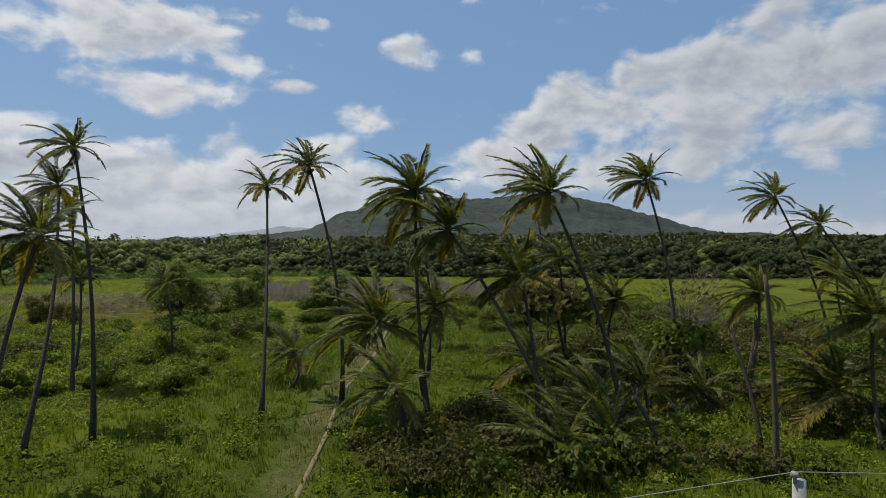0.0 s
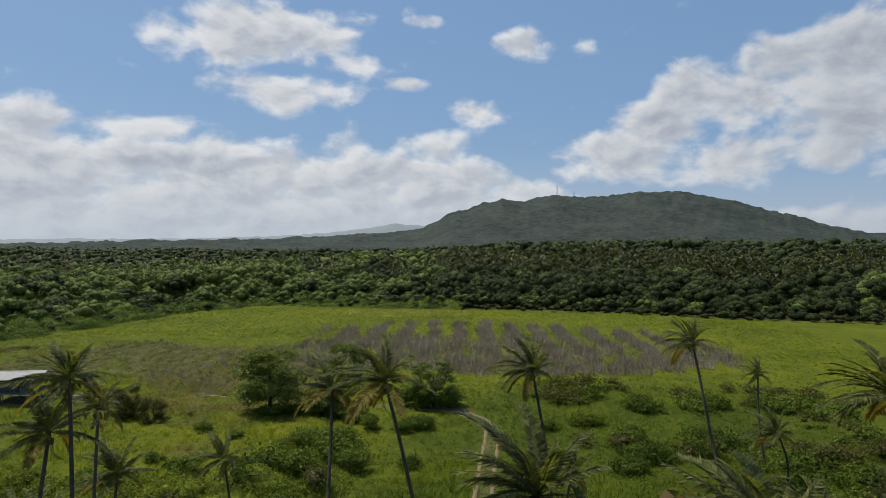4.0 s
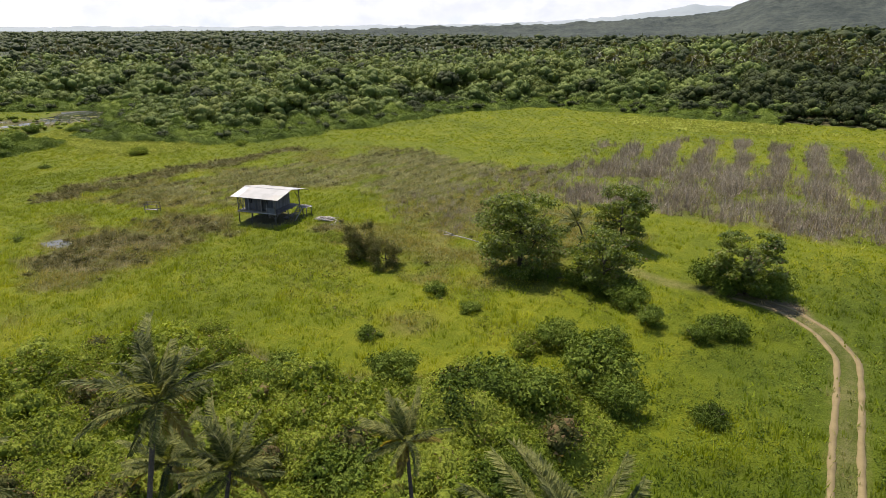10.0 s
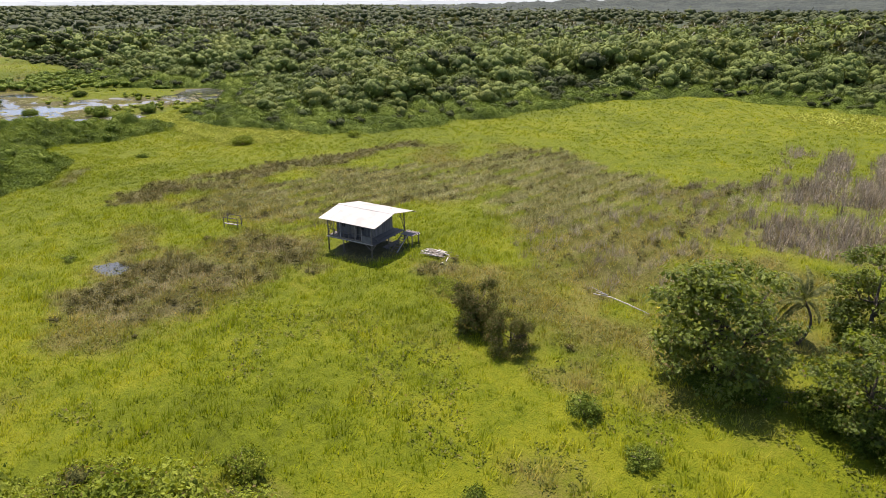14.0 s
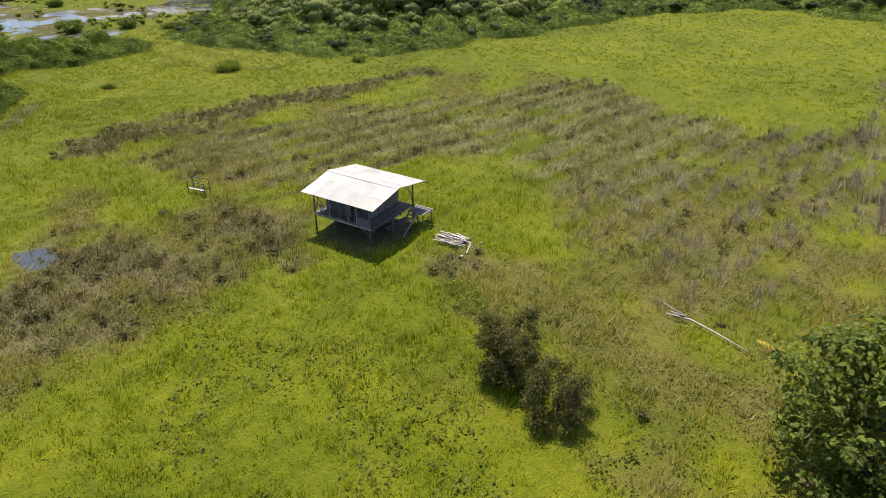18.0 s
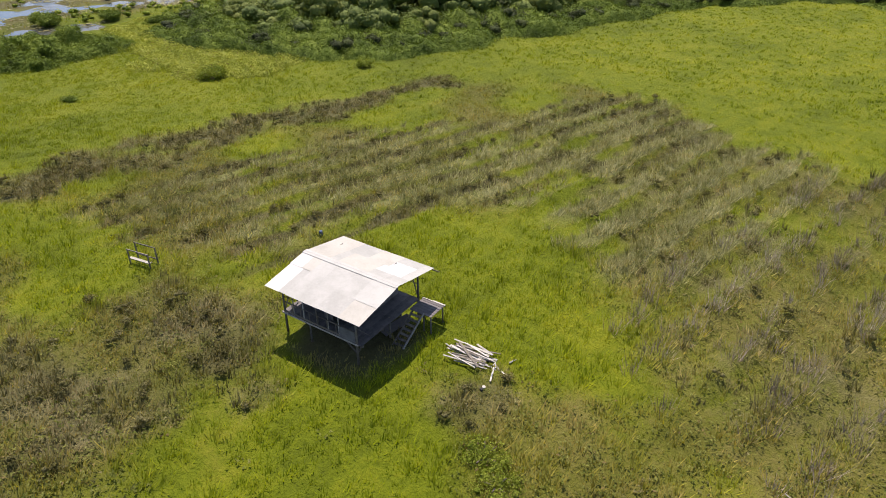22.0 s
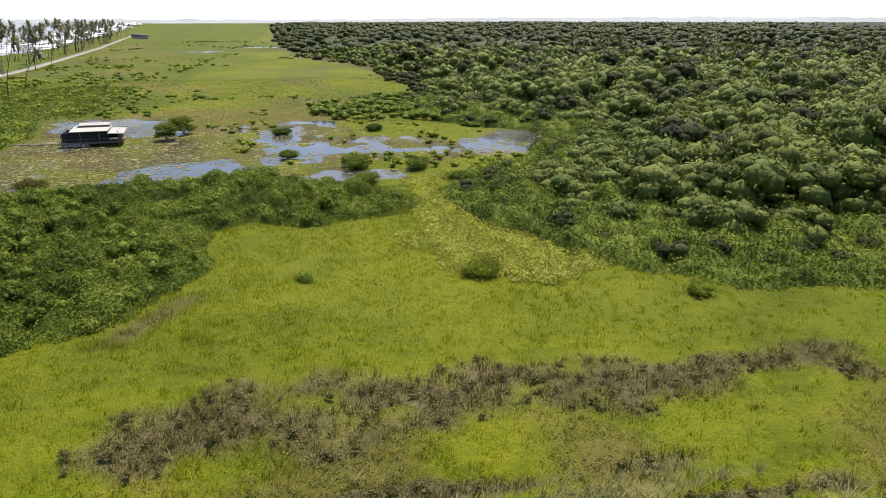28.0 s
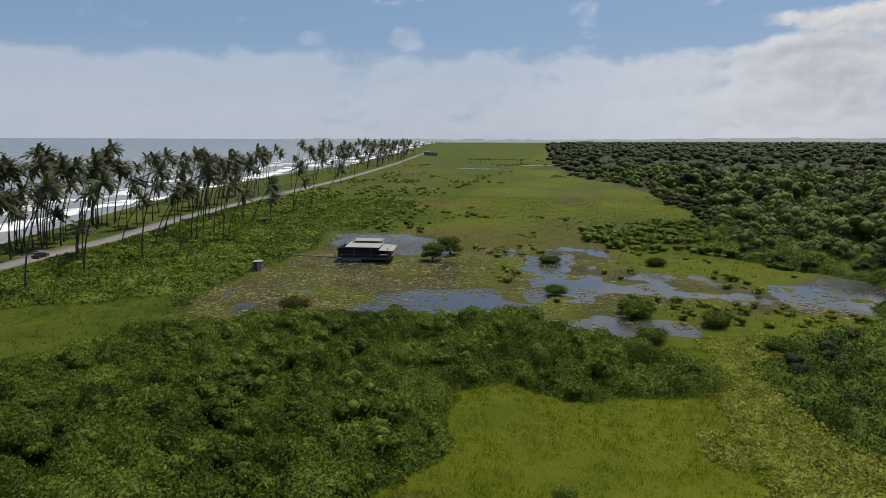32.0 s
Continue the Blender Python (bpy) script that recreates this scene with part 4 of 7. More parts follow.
# ---- woods ----


def scatter(x0, x1, y0, y1, gap, gen, test):
    """Points of a jittered grid that pass a test."""
    X, Y = np.meshgrid(np.arange(x0, x1, gap), np.arange(y0, y1, gap))
    x = X.ravel() + gen.uniform(-0.5, 0.5, X.size) * gap
    y = Y.ravel() + gen.uniform(-0.5, 0.5, X.size) * gap
    k = test(x, y)
    return x[k], y[k]


def stand(name, x, y, radius, height, lobes, leaves, leaf, mat, gen, label, category, flat=0.75, kind="stuff", core=0.9, dome=False):
    base = np.stack([x, y, height_at(x, y)], -1)
    v, f = crowns(base, radius, height, lobes, leaves, leaf, gen, flat, core, dome=dome)
    return tagged(new(name, mesh_from(name, v, f, mat, None, True)), label, category, kind=kind)


def reach(x, y):
    return np.hypot(x + 80, y - 90)


def in_view(x, y):
    a = np.degrees(np.arctan2(-(x + 20), y - 10))
    return (a > -46) & (a < 122)


def tree_height(x, y, gen):
    d = inside(WOODS, x, y)
    west = np.clip((-150 - x) / 120, 0, 1)
    tall = 10.5 - 3.5 * west
    return (3.2 + tall * np.clip(d / 55, 0, 1) ** 0.8) * gen.uniform(0.55, 1.3, x.shape) * (1 + 0.2 * ripple(x, y, 38, 8)).clip(0.45)


gen = np.random.default_rng(11)
x, y = scatter(-620, 260, 100, 460, 7.6, gen, lambda x, y: (inside(WOODS, x, y) > 7) & (reach(x, y) < 330) & in_view(x, y))
h = tree_height(x, y, gen)
kindof = ripple(x, y, 26, 15) + gen.normal(0, 0.75, x.shape) - 2.6 * soft(x + 70, 80) * soft(y - 280, 40) + 0.5 * soft(-130 - x, 40)
for mat, pick, what in ((M_FOREST, (kindof >= -0.7) & (kindof <= 0.95), "mixed green"), (M_FOREST_DARK, kindof < -0.7, "dark green"), (M_FOREST_PALE, kindof > 0.95, "yellow-green")):
    stand("forest", x[pick], y[pick], 1.9 + h[pick] * 0.34, h[pick], 8, 48, 0.165, mat, gen, "dense " + what + " tropical trees behind the meadow", "forest", 0.85, dome=True)
x, y = scatter(-760, 480, -60, 760, 11.5, gen, lambda x, y: (inside(WOODS, x, y) > 5) & (reach(x, y) >= 330) & (reach(x, y) < 600) & in_view(x, y))
h = tree_height(x, y, gen)
kindof = ripple(x, y, 34, 15) + gen.normal(0, 0.75, x.shape) - 2.8 * soft(x + 80, 90) + 0.4 * soft(-130 - x, 40)
for mat, pick, what in ((M_FOREST, (kindof >= -0.7) & (kindof <= 0.95), "mixed green"), (M_FOREST_DARK, kindof < -0.7, "dark green"), (M_FOREST_PALE, kindof > 0.95, "yellow-green")):
    stand("forest", x[pick], y[pick], 2.6 + h[pick] * 0.40, h[pick], 4, 12, 0.30, mat, gen, "dense " + what + " forest further off", "forest", 0.85, dome=True)
# emergent crowns
x, y = scatter(-560, 260, 150, 520, 30, gen, lambda x, y: (inside(WOODS, x, y) > 28) & in_view(x, y))
h = tree_height(x, y, gen) * 0.5 + 8
stand("forest", x, y, gen.uniform(4.5, 7.5, x.shape), h, 9, 30, 0.18, M_FOREST_DARK, gen, "large rounded crowns standing above the forest", "forest", 0.85, dome=True)
x, y = scatter(-1500, 900, -200, 1400, 22.0, gen, lambda x, y: (inside(WOODS, x, y) > 6) & (reach(x, y) >= 600) & (reach(x, y) < 1350) & in_view(x, y))
h = tree_height(x, y, gen) * 1.05
stand("forest", x, y, 6.0 + h * 0.5, h, 2, 2, 0.4, M_FOREST_DARK, gen, "far forest canopy towards the hills", "forest")
x, y = scatter(-3000, 300, 60, 2600, 34.0, gen, lambda x, y: (inside(WOODS, x, y) > 6) & (reach(x, y) >= 1330) & (reach(x, y) < 2700) & in_view(x, y) & (np.degrees(np.arctan2(-x, y)) > 28))
h = gen.uniform(8, 15, x.shape)
stand("forest", x, y, 13.0 + h * 0.3, h, 1, 3, 0.3, M_FOREST_DARK, gen, "farthest forest canopy on the plain", "forest")
canopy = new("canopy", grid_mesh("canopy", spaced(-1000, 900, 24, -4600, 4600, 1.1), spaced(200, 1000, 24, 40, 4600, 1.1), lambda x, y: height_at(x, y) - 4 + 9 * soft(inside(WOODS, x, y) - 40, 30) + ripple(x, y, 60, 6) * 1.5 + ripple(x, y, 25, 16) * 1.2, M_FOREST_DARK, keep=lambda x, y: (inside(WOODS, x, y) > 30) & (reach(x, y) > 560)))
tagged(canopy, "unbroken forest canopy on the far plain", "forest", kind="structure")

x, y = scatter(-300, 60, 140, 330, 5.4, gen, lambda x, y: (np.abs(inside(WOODS, x, y) - 27) < 17) & (reach(x, y) < 260))
h = gen.uniform(2.6, 6.0, x.shape)
stand("understorey", x, y, 1.5 + h * 0.4, h, 4, 26, 0.2, M_FOREST, gen, "shrubby understorey filling the forest edge", "bushes")

# palms that rise out of the forest
gen = np.random.default_rng(21)
x, y = scatter(-140, 330, 330, 640, 10.5, gen, lambda x, y: (ripple(x, y, 70, 9) > -0.1) & (inside(WOODS, x, y) > 30))
x2, y2 = scatter(-620, -140, 250, 620, 17, gen, lambda x, y: (ripple(x, y, 60, 12) > 0.55) & (inside(WOODS, x, y) > 60))
x, y = np.concatenate([x, x2]), np.concatenate([y, y2])
z = height_at(x, y) + gen.uniform(12.0, 19.5, x.shape)
n = len(x)
a = gen.uniform(0, math.tau, (n, 15))
e = gen.uniform(-0.5, 1.1, (n, 15))
d = np.stack([np.cos(a) * np.cos(e), np.sin(a) * np.cos(e), np.sin(e)], -1)
side = np.stack([-np.sin(a), np.cos(a), np.zeros_like(a)], -1) * 0.45
c = np.stack([x, y, z], -1)[:, None]
mid, tip = c + d * 1.7 + np.array([0, 0, 0.3]), c + d * 3.5 - np.array([0, 0, 1.0])
v = np.stack([c + d * 0.1, mid + side, tip, mid - side], 2).reshape(-1, 3)
i = np.arange(n * 15)[:, None] * 4
f = np.concatenate([i + np.array([[0, 1, 2]]), i + np.array([[0, 2, 3]])])
tagged(new("forest_palms", mesh_from("forest_palms", v, f, M_FROND_FAR)), "far palm crowns rising above the forest", "palms", kind="stuff")
gz = height_at(x, y)
w = 0.17
v = np.stack([np.stack([x + dx, y + dy, zz], -1) for zz, s in ((gz, 1.0), (z, 0.7)) for dx, dy in ((w * s, 0), (0, w * s), (-w * s, 0), (0, -w * s))], 1).reshape(-1, 3)
i = np.arange(n)[:, None] * 8
f = np.concatenate([i + np.array([[k, (k + 1) % 4, 4 + (k + 1) % 4, 4 + k]]) for k in range(4)])
tagged(new("forest_palm_trunks", mesh_from("forest_palm_trunks", v, f, M_BARK)), "pale slender trunks of the forest palms", "palms", kind="stuff")

# ---- thickets, creepers, scrub ----
gen = np.random.default_rng(31)


def billow(x, y, size, k):
    """Rounded bumps with creases between them."""
    return np.abs(ripple(x, y, size, k))


def carpet(name, x0, x1, y0, y1, cell, rise, density, leaf, mat, label, category):
    """Growth that closes over the ground: an uneven leafy surface, and loose leaves all over it. rise: its height at a place, none where below zero."""
    X, Y = np.meshgrid(np.arange(x0, x1, cell), np.arange(y0, y1, cell))
    n = X.shape[1]
    x = X.ravel() + gen.uniform(-0.3, 0.3, X.size) * cell
    y = Y.ravel() + gen.uniform(-0.3, 0.3, X.size) * cell
    h = rise(x, y)
    v = np.stack([x, y, height_at(x, y) + np.maximum(h, -0.3)], -1)
    i = (np.arange(X.shape[0] - 1)[:, None] * n + np.arange(n - 1)[None]).ravel()
    f = np.stack([i, i + 1, i + n + 1, i + n], -1)
    f = f[(h[f] > 0).any(1)]
    used = np.unique(f)
    at = np.full(len(v), -1)
    at[used] = np.arange(len(used))
    v, f = v[used], at[f]
    f = np.concatenate([f[:, [0, 1, 2]], f[:, [0, 2, 3]]])
    e1, e2 = v[f[:, 1]] - v[f[:, 0]], v[f[:, 2]] - v[f[:, 0]]
    face = np.cross(e1, e2)
    area = np.linalg.norm(face, axis=1) * 0.5
    pick = gen.choice(len(f), int(area.sum() * density), p=area / area.sum())
    s, t = gen.random(len(pick)), gen.random(len(pick))
    s, t = np.where(s + t > 1, 1 - s, s), np.where(s + t > 1, 1 - t, t)
    p = v[f[pick, 0]] + e1[pick] * s[:, None] + e2[pick] * t[:, None]
    normal = unit(face[pick]) + gen.normal(size=p.shape) * 0.85 + np.array([0, 0, 0.2])
    p = p + unit(face[pick]) * gen.uniform(-0.2, 1.0, (len(p), 1)) * leaf * 2.4
    size = leaf * gen.uniform(0.6, 1.5, len(p))
    lv, lf = slips(p, normal, size * 1.5, size, gen)
    return tagged(new(name, mesh_from(name, np.concatenate([v - np.array([0, 0, leaf]), lv]), np.concatenate([f, lf + len(v)]), mat, None, True)), label, category, kind="stuff")


def thicket_rise(x, y):
    d = inside(THICKET, x, y) + ripple(x, y, 9, 7) * 1.5
    return soft(d, 1.0) * (1.7 + 1.5 * np.clip(d / 9, 0, 1)) * (0.05 + 1.1 * domes(x, y, 3.6, 1, 0.4) * (0.8 + 0.25 * ripple(x, y, 7, 3)) + 0.34 * domes(x, y, 1.5, 9)) - 0.1


def edge_rise(x, y):
    d = inside(WOODS, x, y) + ripple(x, y, 11, 3) * 2.5 + 3
    return soft(d, 1.2) * soft(26 - d, 6) * (2.0 + 1.8 * np.clip(d / 12, 0, 1)) * (0.05 + 1.1 * domes(x, y, 4.2, 21, 0.4) * (0.85 + 0.25 * ripple(x, y, 8, 7)) + 0.3 * domes(x, y, 1.7, 29)) - 0.1


# low growth along the forest's edge, thinner further off
carpet("edge_bushes", -330, -40, 138, 306, 0.9, edge_rise, 16, 0.21, M_BUSH, "leafy green bushes closing the forest edge", "bushes")
x, y = scatter(-480, 150, 90, 330, 4.6, gen, lambda x, y: (np.abs(inside(WOODS, x, y) - 7 + ripple(x, y, 16, 3) * 2) < 8) & (reach(x, y) < 420))
h = gen.uniform(1.2, 3.2, x.shape) * (1 + 0.2 * ripple(x, y, 12, 13))
stand("edge_bushes", x, y, 1.2 + h * 0.45, h, 4, 28, 0.2, M_FOREST_DARK, gen, "dark green bushes along the forest edge", "bushes")
carpet("thicket", -232, -142, 36, 142, 0.6, thicket_rise, 40, 0.17, M_BUSH, "dense green thicket closing over the marsh's edge", "bushes")
x, y = scatter(-235, -140, 35, 145, 3.0, gen, lambda x, y: (inside(THICKET, x, y) + ripple(x, y, 9, 7) * 1.5 > 0.3) & (gen.random(x.shape) < 0.6))
d = inside(THICKET, x, y)
h = (1.6 + 1.4 * np.clip(d / 9, 0, 1)) * gen.uniform(0.65, 1.35, x.shape)
stand("thicket", x, y, 0.8 + h * 0.34, h, 6, 56, 0.18, M_BUSH, gen, "olive-green bushes standing out of the thicket", "bushes", 0.95, core=0.8)
carpet("creepers", -230, -155, 125, 165, 0.6, lambda x, y: soft(inside(CREEPER, x, y) + ripple(x, y, 8, 9) * 2, 1.5) * (0.02 + 0.75 * domes(x, y, 2.6, 41) * (0.8 + 0.3 * ripple(x, y, 8, 19)) + 0.25 * domes(x, y, 1.2, 47)) - 0.08, 34, 0.2, M_CREEP, "bright broad-leaved creepers over low growth", "creepers")
carpet("creepers", -112, 40, 225, 296, 0.9, lambda x, y: soft(13 - np.hypot((x + 62) * 0.45, y - 272) + ripple(x, y, 14, 9) * 4, 5) * (0.1 + 0.3 * billow(x, y, 5, 19) + 0.2 * billow(x, y, 2, 33)) - 0.1, 8, 0.3, M_CREEP, "pale creepers spreading from the forest's edge", "creepers")


def vine_rise(x, y):
    d = np.minimum(inside(VINES, x, y) + ripple(x, y, 10, 19) * 2.5, np.abs(off_line(TRACK, x, y)) - 4)
    return soft(d, 2) * (0.3 + 0.7 * soft(y - 62, 8)) * (2.7 * domes(x, y, 4.6, 61, 0.3) * np.clip(0.65 + 0.45 * ripple(x, y, 9, 39), 0.15, 1.2) + 0.95 * domes(x, y, 2.1, 67) + 0.3 * domes(x, y, 1.1, 71)) - 0.3


carpet("vine_growth", -102, -20, 26, 102, 0.5, vine_rise, 60, 0.145, M_VINE, "tangled bright green vines over shrubs", "vines")
# shrubs wholly overgrown by vines, with hollows between them
x, y = scatter(-100, -22, 56, 102, 3.3, gen, lambda x, y: (inside(VINES, x, y) + ripple(x, y, 10, 19) * 2.5 > 1.0) & (np.abs(off_line(TRACK, x, y)) > 6) & (gen.random(x.shape) < 0.72))
h = gen.uniform(1.3, 3.2, x.shape) * np.clip(0.9 + 0.3 * ripple(x, y, 9, 39), 0.5, 1.3)
dull = gen.random(x.shape) < 0.22
for mat, k, what in ((M_VINE, ~dull, "bright green vines heaped over shrubs"), (M_SHADE, dull, "half-dead grey-green shrubs among the vines")):
    stand("vine_growth", x[k], y[k], 0.95 + h[k] * 0.36, h[k], 7, 70, 0.17, mat, gen, what, "vines", 0.95, core=0.8)
# undergrowth beneath the nearest palms
x, y = scatter(-62, 62, 14, 84, 2.25, gen, lambda x, y: (np.abs(off_line(TRACK, x, y)) > 2.2 + ripple(x, y, 12, 9)) & (ripple(x, y, 12, 4) + ripple(x, y, 5, 14) * 0.5 > 0.05 - 0.6 * (y < 50)))
h = gen.uniform(0.4, 1.25, x.shape)
stand("undergrowth", x, y, 0.7 + h * 0.5, h, 3, 34, 0.2, M_VINE, gen, "low broad-leaved undergrowth beneath the palms", "undergrowth", 0.65, core=0.3)
x, y = scatter(-6, 84, 36, 148, 3.1, gen, lambda x, y: (np.abs(off_line(TRACK, x, y)) > 5) & (ripple(x, y, 16, 24) + 0.4 * ripple(x, y, 6, 34) + 0.7 * soft(x - 22, 10) * soft(y - 66, 12) > 0.75))
h = gen.uniform(0.9, 2.8, x.shape)
pick = ripple(x, y, 11, 45) + gen.normal(0, 0.5, x.shape) > 0.1
for mat, k, what in ((M_THORN, pick, "dark olive"), (M_BUSH, ~pick, "green")):
    stand("shrubs", x[k], y[k], 1.2 + h[k] * 0.55, h[k], 5, 56, 0.16, mat, gen, what + " shrubs between the palms", "bushes", core=0.4)
x, y = scatter(-14, 66, 30, 106, 2.6, gen, lambda x, y: (np.abs(off_line(TRACK, x, y)) > 3.2) & (np.maximum.reduce([9 - np.hypot(x - 0, (y - 41) * 0.9), 9 - np.hypot((x - 17) * 0.8, y - 58), 8 - np.hypot(x - 13, (y - 69) * 0.8), 8 - np.hypot(x - 27, y - 50), 9 - np.hypot((x - 46) * 0.7, y - 62), 8 - np.hypot(x - 31, y - 78), 11 - np.hypot((x - 42) * 0.8, y - 88)]) + ripple(x, y, 8, 16) * 3.5 > 1.2))
h = gen.uniform(0.7, 2.6, x.shape)
stand("dark_shrubs", x, y, 1.0 + h * 0.45, h, 5, 70, 0.15, M_SHADE, gen, "dark tangled shrubs at the feet of the palms", "bushes", core=0.35)
# scrub between road and marsh, and shrubs dotted over the marsh
def roadside_rise(x, y):
    free = np.minimum.reduce([-7 - off_line(ROAD, x, y), -4 - inside(LAGOON, x, y), 0 - inside(THICKET, x, y), 45 - np.abs(y - 5)])
    lawn = soft(inside([(-214, 14), (-232, 42), (-206, 56), (-188, 56), (-186, 20)], x, y) + ripple(x, y, 9, 15), 4)
    return soft(free, 3) * (0.15 + 0.8 * billow(x, y, 13, 36) + 0.5 * billow(x, y, 5, 11) + 0.25 * billow(x, y, 2.4, 31)) * (1 - lawn) - 0.28


carpet("roadside_scrub", -420, -186, -38, 62, 1.0, roadside_rise, 6, 0.36, M_BUSH, "green scrub between the road and the marsh", "bushes")
x, y = scatter(-640, -200, -44, 60, 5.0, gen, lambda x, y: (off_line(ROAD, x, y) < -8) & (inside(LAGOON, x, y) < -5) & (inside(THICKET, x, y) < -1) & (x < -236) & (ripple(x, y, 22, 4) + ripple(x, y, 7, 11) * 0.6 > 0.2))
h = gen.uniform(0.7, 2.2, x.shape)
stand("roadside_scrub", x, y, 1.0 + h * 0.5, h, 3, 18, 0.24, M_VINE, gen, "bright leafy bushes between the road and the marsh", "bushes")
x, y = scatter(-1100, -300, -90, 170, 6.0, gen, lambda x, y: (off_line(ROAD, x, y) < -14) & (inside(WOODS, x, y) < -4) & (inside(LAGOON, x, y) < -3) & (ripple(x, y, 48, 17) + ripple(x, y, 15, 27) * 0.8 > 1.15))
h = gen.uniform(0.5, 1.6, x.shape)
stand("marsh_scrub", x, y, 1.2 + h * 0.6, h, 2, 16, 0.28, M_BUSH, gen, "scattered bushes in the far marsh", "bushes")
SCRUB_BLOCK = [(-339, 127), (-304, 127), (-298, 150), (-284, 172), (-300, 185), (-330, 185), (-362, 168), (-366, 149)]
x, y = scatter(-372, -280, 120, 190, 2.8, gen, lambda x, y: (inside(SCRUB_BLOCK, x, y) + ripple(x, y, 12, 41) * 4 > 0) & (inside(WOODS, x, y) < 6) & (height_at(x, y) > -0.2) & (ripple(x, y, 9, 6) > -0.5))
h = gen.uniform(0.8, 2.8, x.shape)
stand("marsh_scrub", x, y, 1.2 + h * 0.5, h, 3, 20, 0.24, M_BUSH, gen, "low tangled scrub between the lagoon and the forest", "bushes")
x, y = scatter(-330, -205, 95, 195, 3.6, gen, lambda x, y: (height_at(x, y) > -0.22) & (inside(WOODS, x, y) < 3) & (ripple(x, y, 12, 22) + 0.5 * ripple(x, y, 5, 2) > 0.45) & (x < -214))
h = gen.uniform(0.4, 1.5, x.shape)
stand("bank_bushes", x, y, 0.8 + h * 0.5, h, 3, 26, 0.22, M_VINE, gen, "bushes on the banks and islets of the lagoon", "bushes")

# lily pads and floating weed
gen = np.random.default_rng(41)
x, y = scatter(-335, -205, 40, 195, 0.85, gen, lambda x, y: (inside(LAGOON, x, y) > -4) & (height_at(x, y) < -0.1) & (ripple(x, y, 9, 8) + ripple(x, y, 3, 33) * 0.7 + 1.3 * soft(108 - y, 14) - 1.5 * soft(inside(BLUE, x, y), 5) - 0.1 * soft(inside(STREAM, x, y), 4) > 0.3))
n = len(x)
a = np.arange(6) * math.tau / 6
r = gen.uniform(0.12, 0.36, n) * (1 + (gen.random(n) < 0.12))
level = np.maximum(height_at(x, y) + 0.03, -0.235)
v = np.stack([x[:, None] + np.cos(a) * r[:, None], y[:, None] + np.sin(a) * r[:, None], level[:, None] + gen.uniform(0, 0.05, (n, 6))], -1).reshape(-1, 3)
pads = new("lily_pads", mesh_from("lily_pads", v, np.arange(n * 6).reshape(-1, 6), M_PAD))
tagged(pads, "yellow-green lily pads floating on the lagoon", "lily pads", kind="stuff")

# ---- grass, stalks and weeds ----
gen = np.random.default_rng(51)


def sward(name, x, y, height, width, count, mat, label, lean=0.85, spread=0.6, with_cover=False, category="grass"):
    base = np.stack([x, y, height_at(x, y)], -1)
    v, f = blades(base, height, width, lean, count, gen, spread)
    attrs = None
    if with_cover:
        c = cover(x, y)
        attrs = {k: np.repeat(np.clip(a + gen.uniform(-0.12, 0.12, a.shape) * (a > 0.02), 0, 1), count * 3) for k, a in c.items()}
    return tagged(new(name, mesh_from(name, v, f, mat, attrs)), label, category, kind="stuff")


def open_ground(x, y):
    return (inside(WOODS, x, y) < 1) & (inside(THICKET, x, y) < 1) & ((inside(VINES, x, y) < 0.5) | (y < 58)) & (height_at(x, y) > -0.2) & (np.abs(np.abs(off_line(TRACK, x, y)) - 0.8) > 0.5)


near_hut = lambda x, y: np.hypot(x + 96, y - 118)
by_path = lambda x, y: np.minimum(near_hut(x, y), np.hypot(x + 172, (y - 122)) * 1.25)
x, y = scatter(-215, 45, 30, 215, 0.72, gen, lambda x, y: open_ground(x, y) & (by_path(x, y) < 105) & (gen.random(x.shape) < np.clip(1.25 - by_path(x + 5, y + 12) / 75, 0.2, 1)))
keep = (near_hut(x, y) > 4.5)
x, y = x[keep], y[keep]
c = cover(x, y)
tuft = domes(x, y, 1.7, 81, 0.35)
keep = gen.random(x.shape) < 0.35 + 1.0 * tuft
x, y, tuft, c = x[keep], y[keep], tuft[keep], {k: a[keep] for k, a in c.items()}
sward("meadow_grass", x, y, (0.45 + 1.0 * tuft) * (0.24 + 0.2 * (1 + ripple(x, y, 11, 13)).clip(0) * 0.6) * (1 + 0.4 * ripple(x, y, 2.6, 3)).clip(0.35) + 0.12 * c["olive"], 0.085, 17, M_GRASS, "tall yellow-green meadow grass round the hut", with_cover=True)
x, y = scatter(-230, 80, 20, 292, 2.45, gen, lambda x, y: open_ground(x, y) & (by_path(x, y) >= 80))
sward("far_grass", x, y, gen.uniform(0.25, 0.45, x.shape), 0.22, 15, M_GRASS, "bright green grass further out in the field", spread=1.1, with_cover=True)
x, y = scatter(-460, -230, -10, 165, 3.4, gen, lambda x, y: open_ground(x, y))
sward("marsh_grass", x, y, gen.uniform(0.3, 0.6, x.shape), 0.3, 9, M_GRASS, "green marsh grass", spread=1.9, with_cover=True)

x, y = scatter(-64, 64, 12, 100, 1.25, gen, lambda x, y: (near_hut(x, y) > 80) & open_ground(x, y) & (gen.random(x.shape) < 0.8))
sward("rank_grass", x, y, gen.uniform(0.35, 0.85, x.shape), 0.10, 14, M_GRASS, "rank green grass and herbs beneath the palms", 0.5, 0.8, True)
x, y = scatter(-85, 50, 150, 252, 1.15, gen, lambda x, y: cover(x, y)["dry"] * (inside(STALKS, x, y) > -3) > gen.uniform(0.2, 0.8, x.shape))
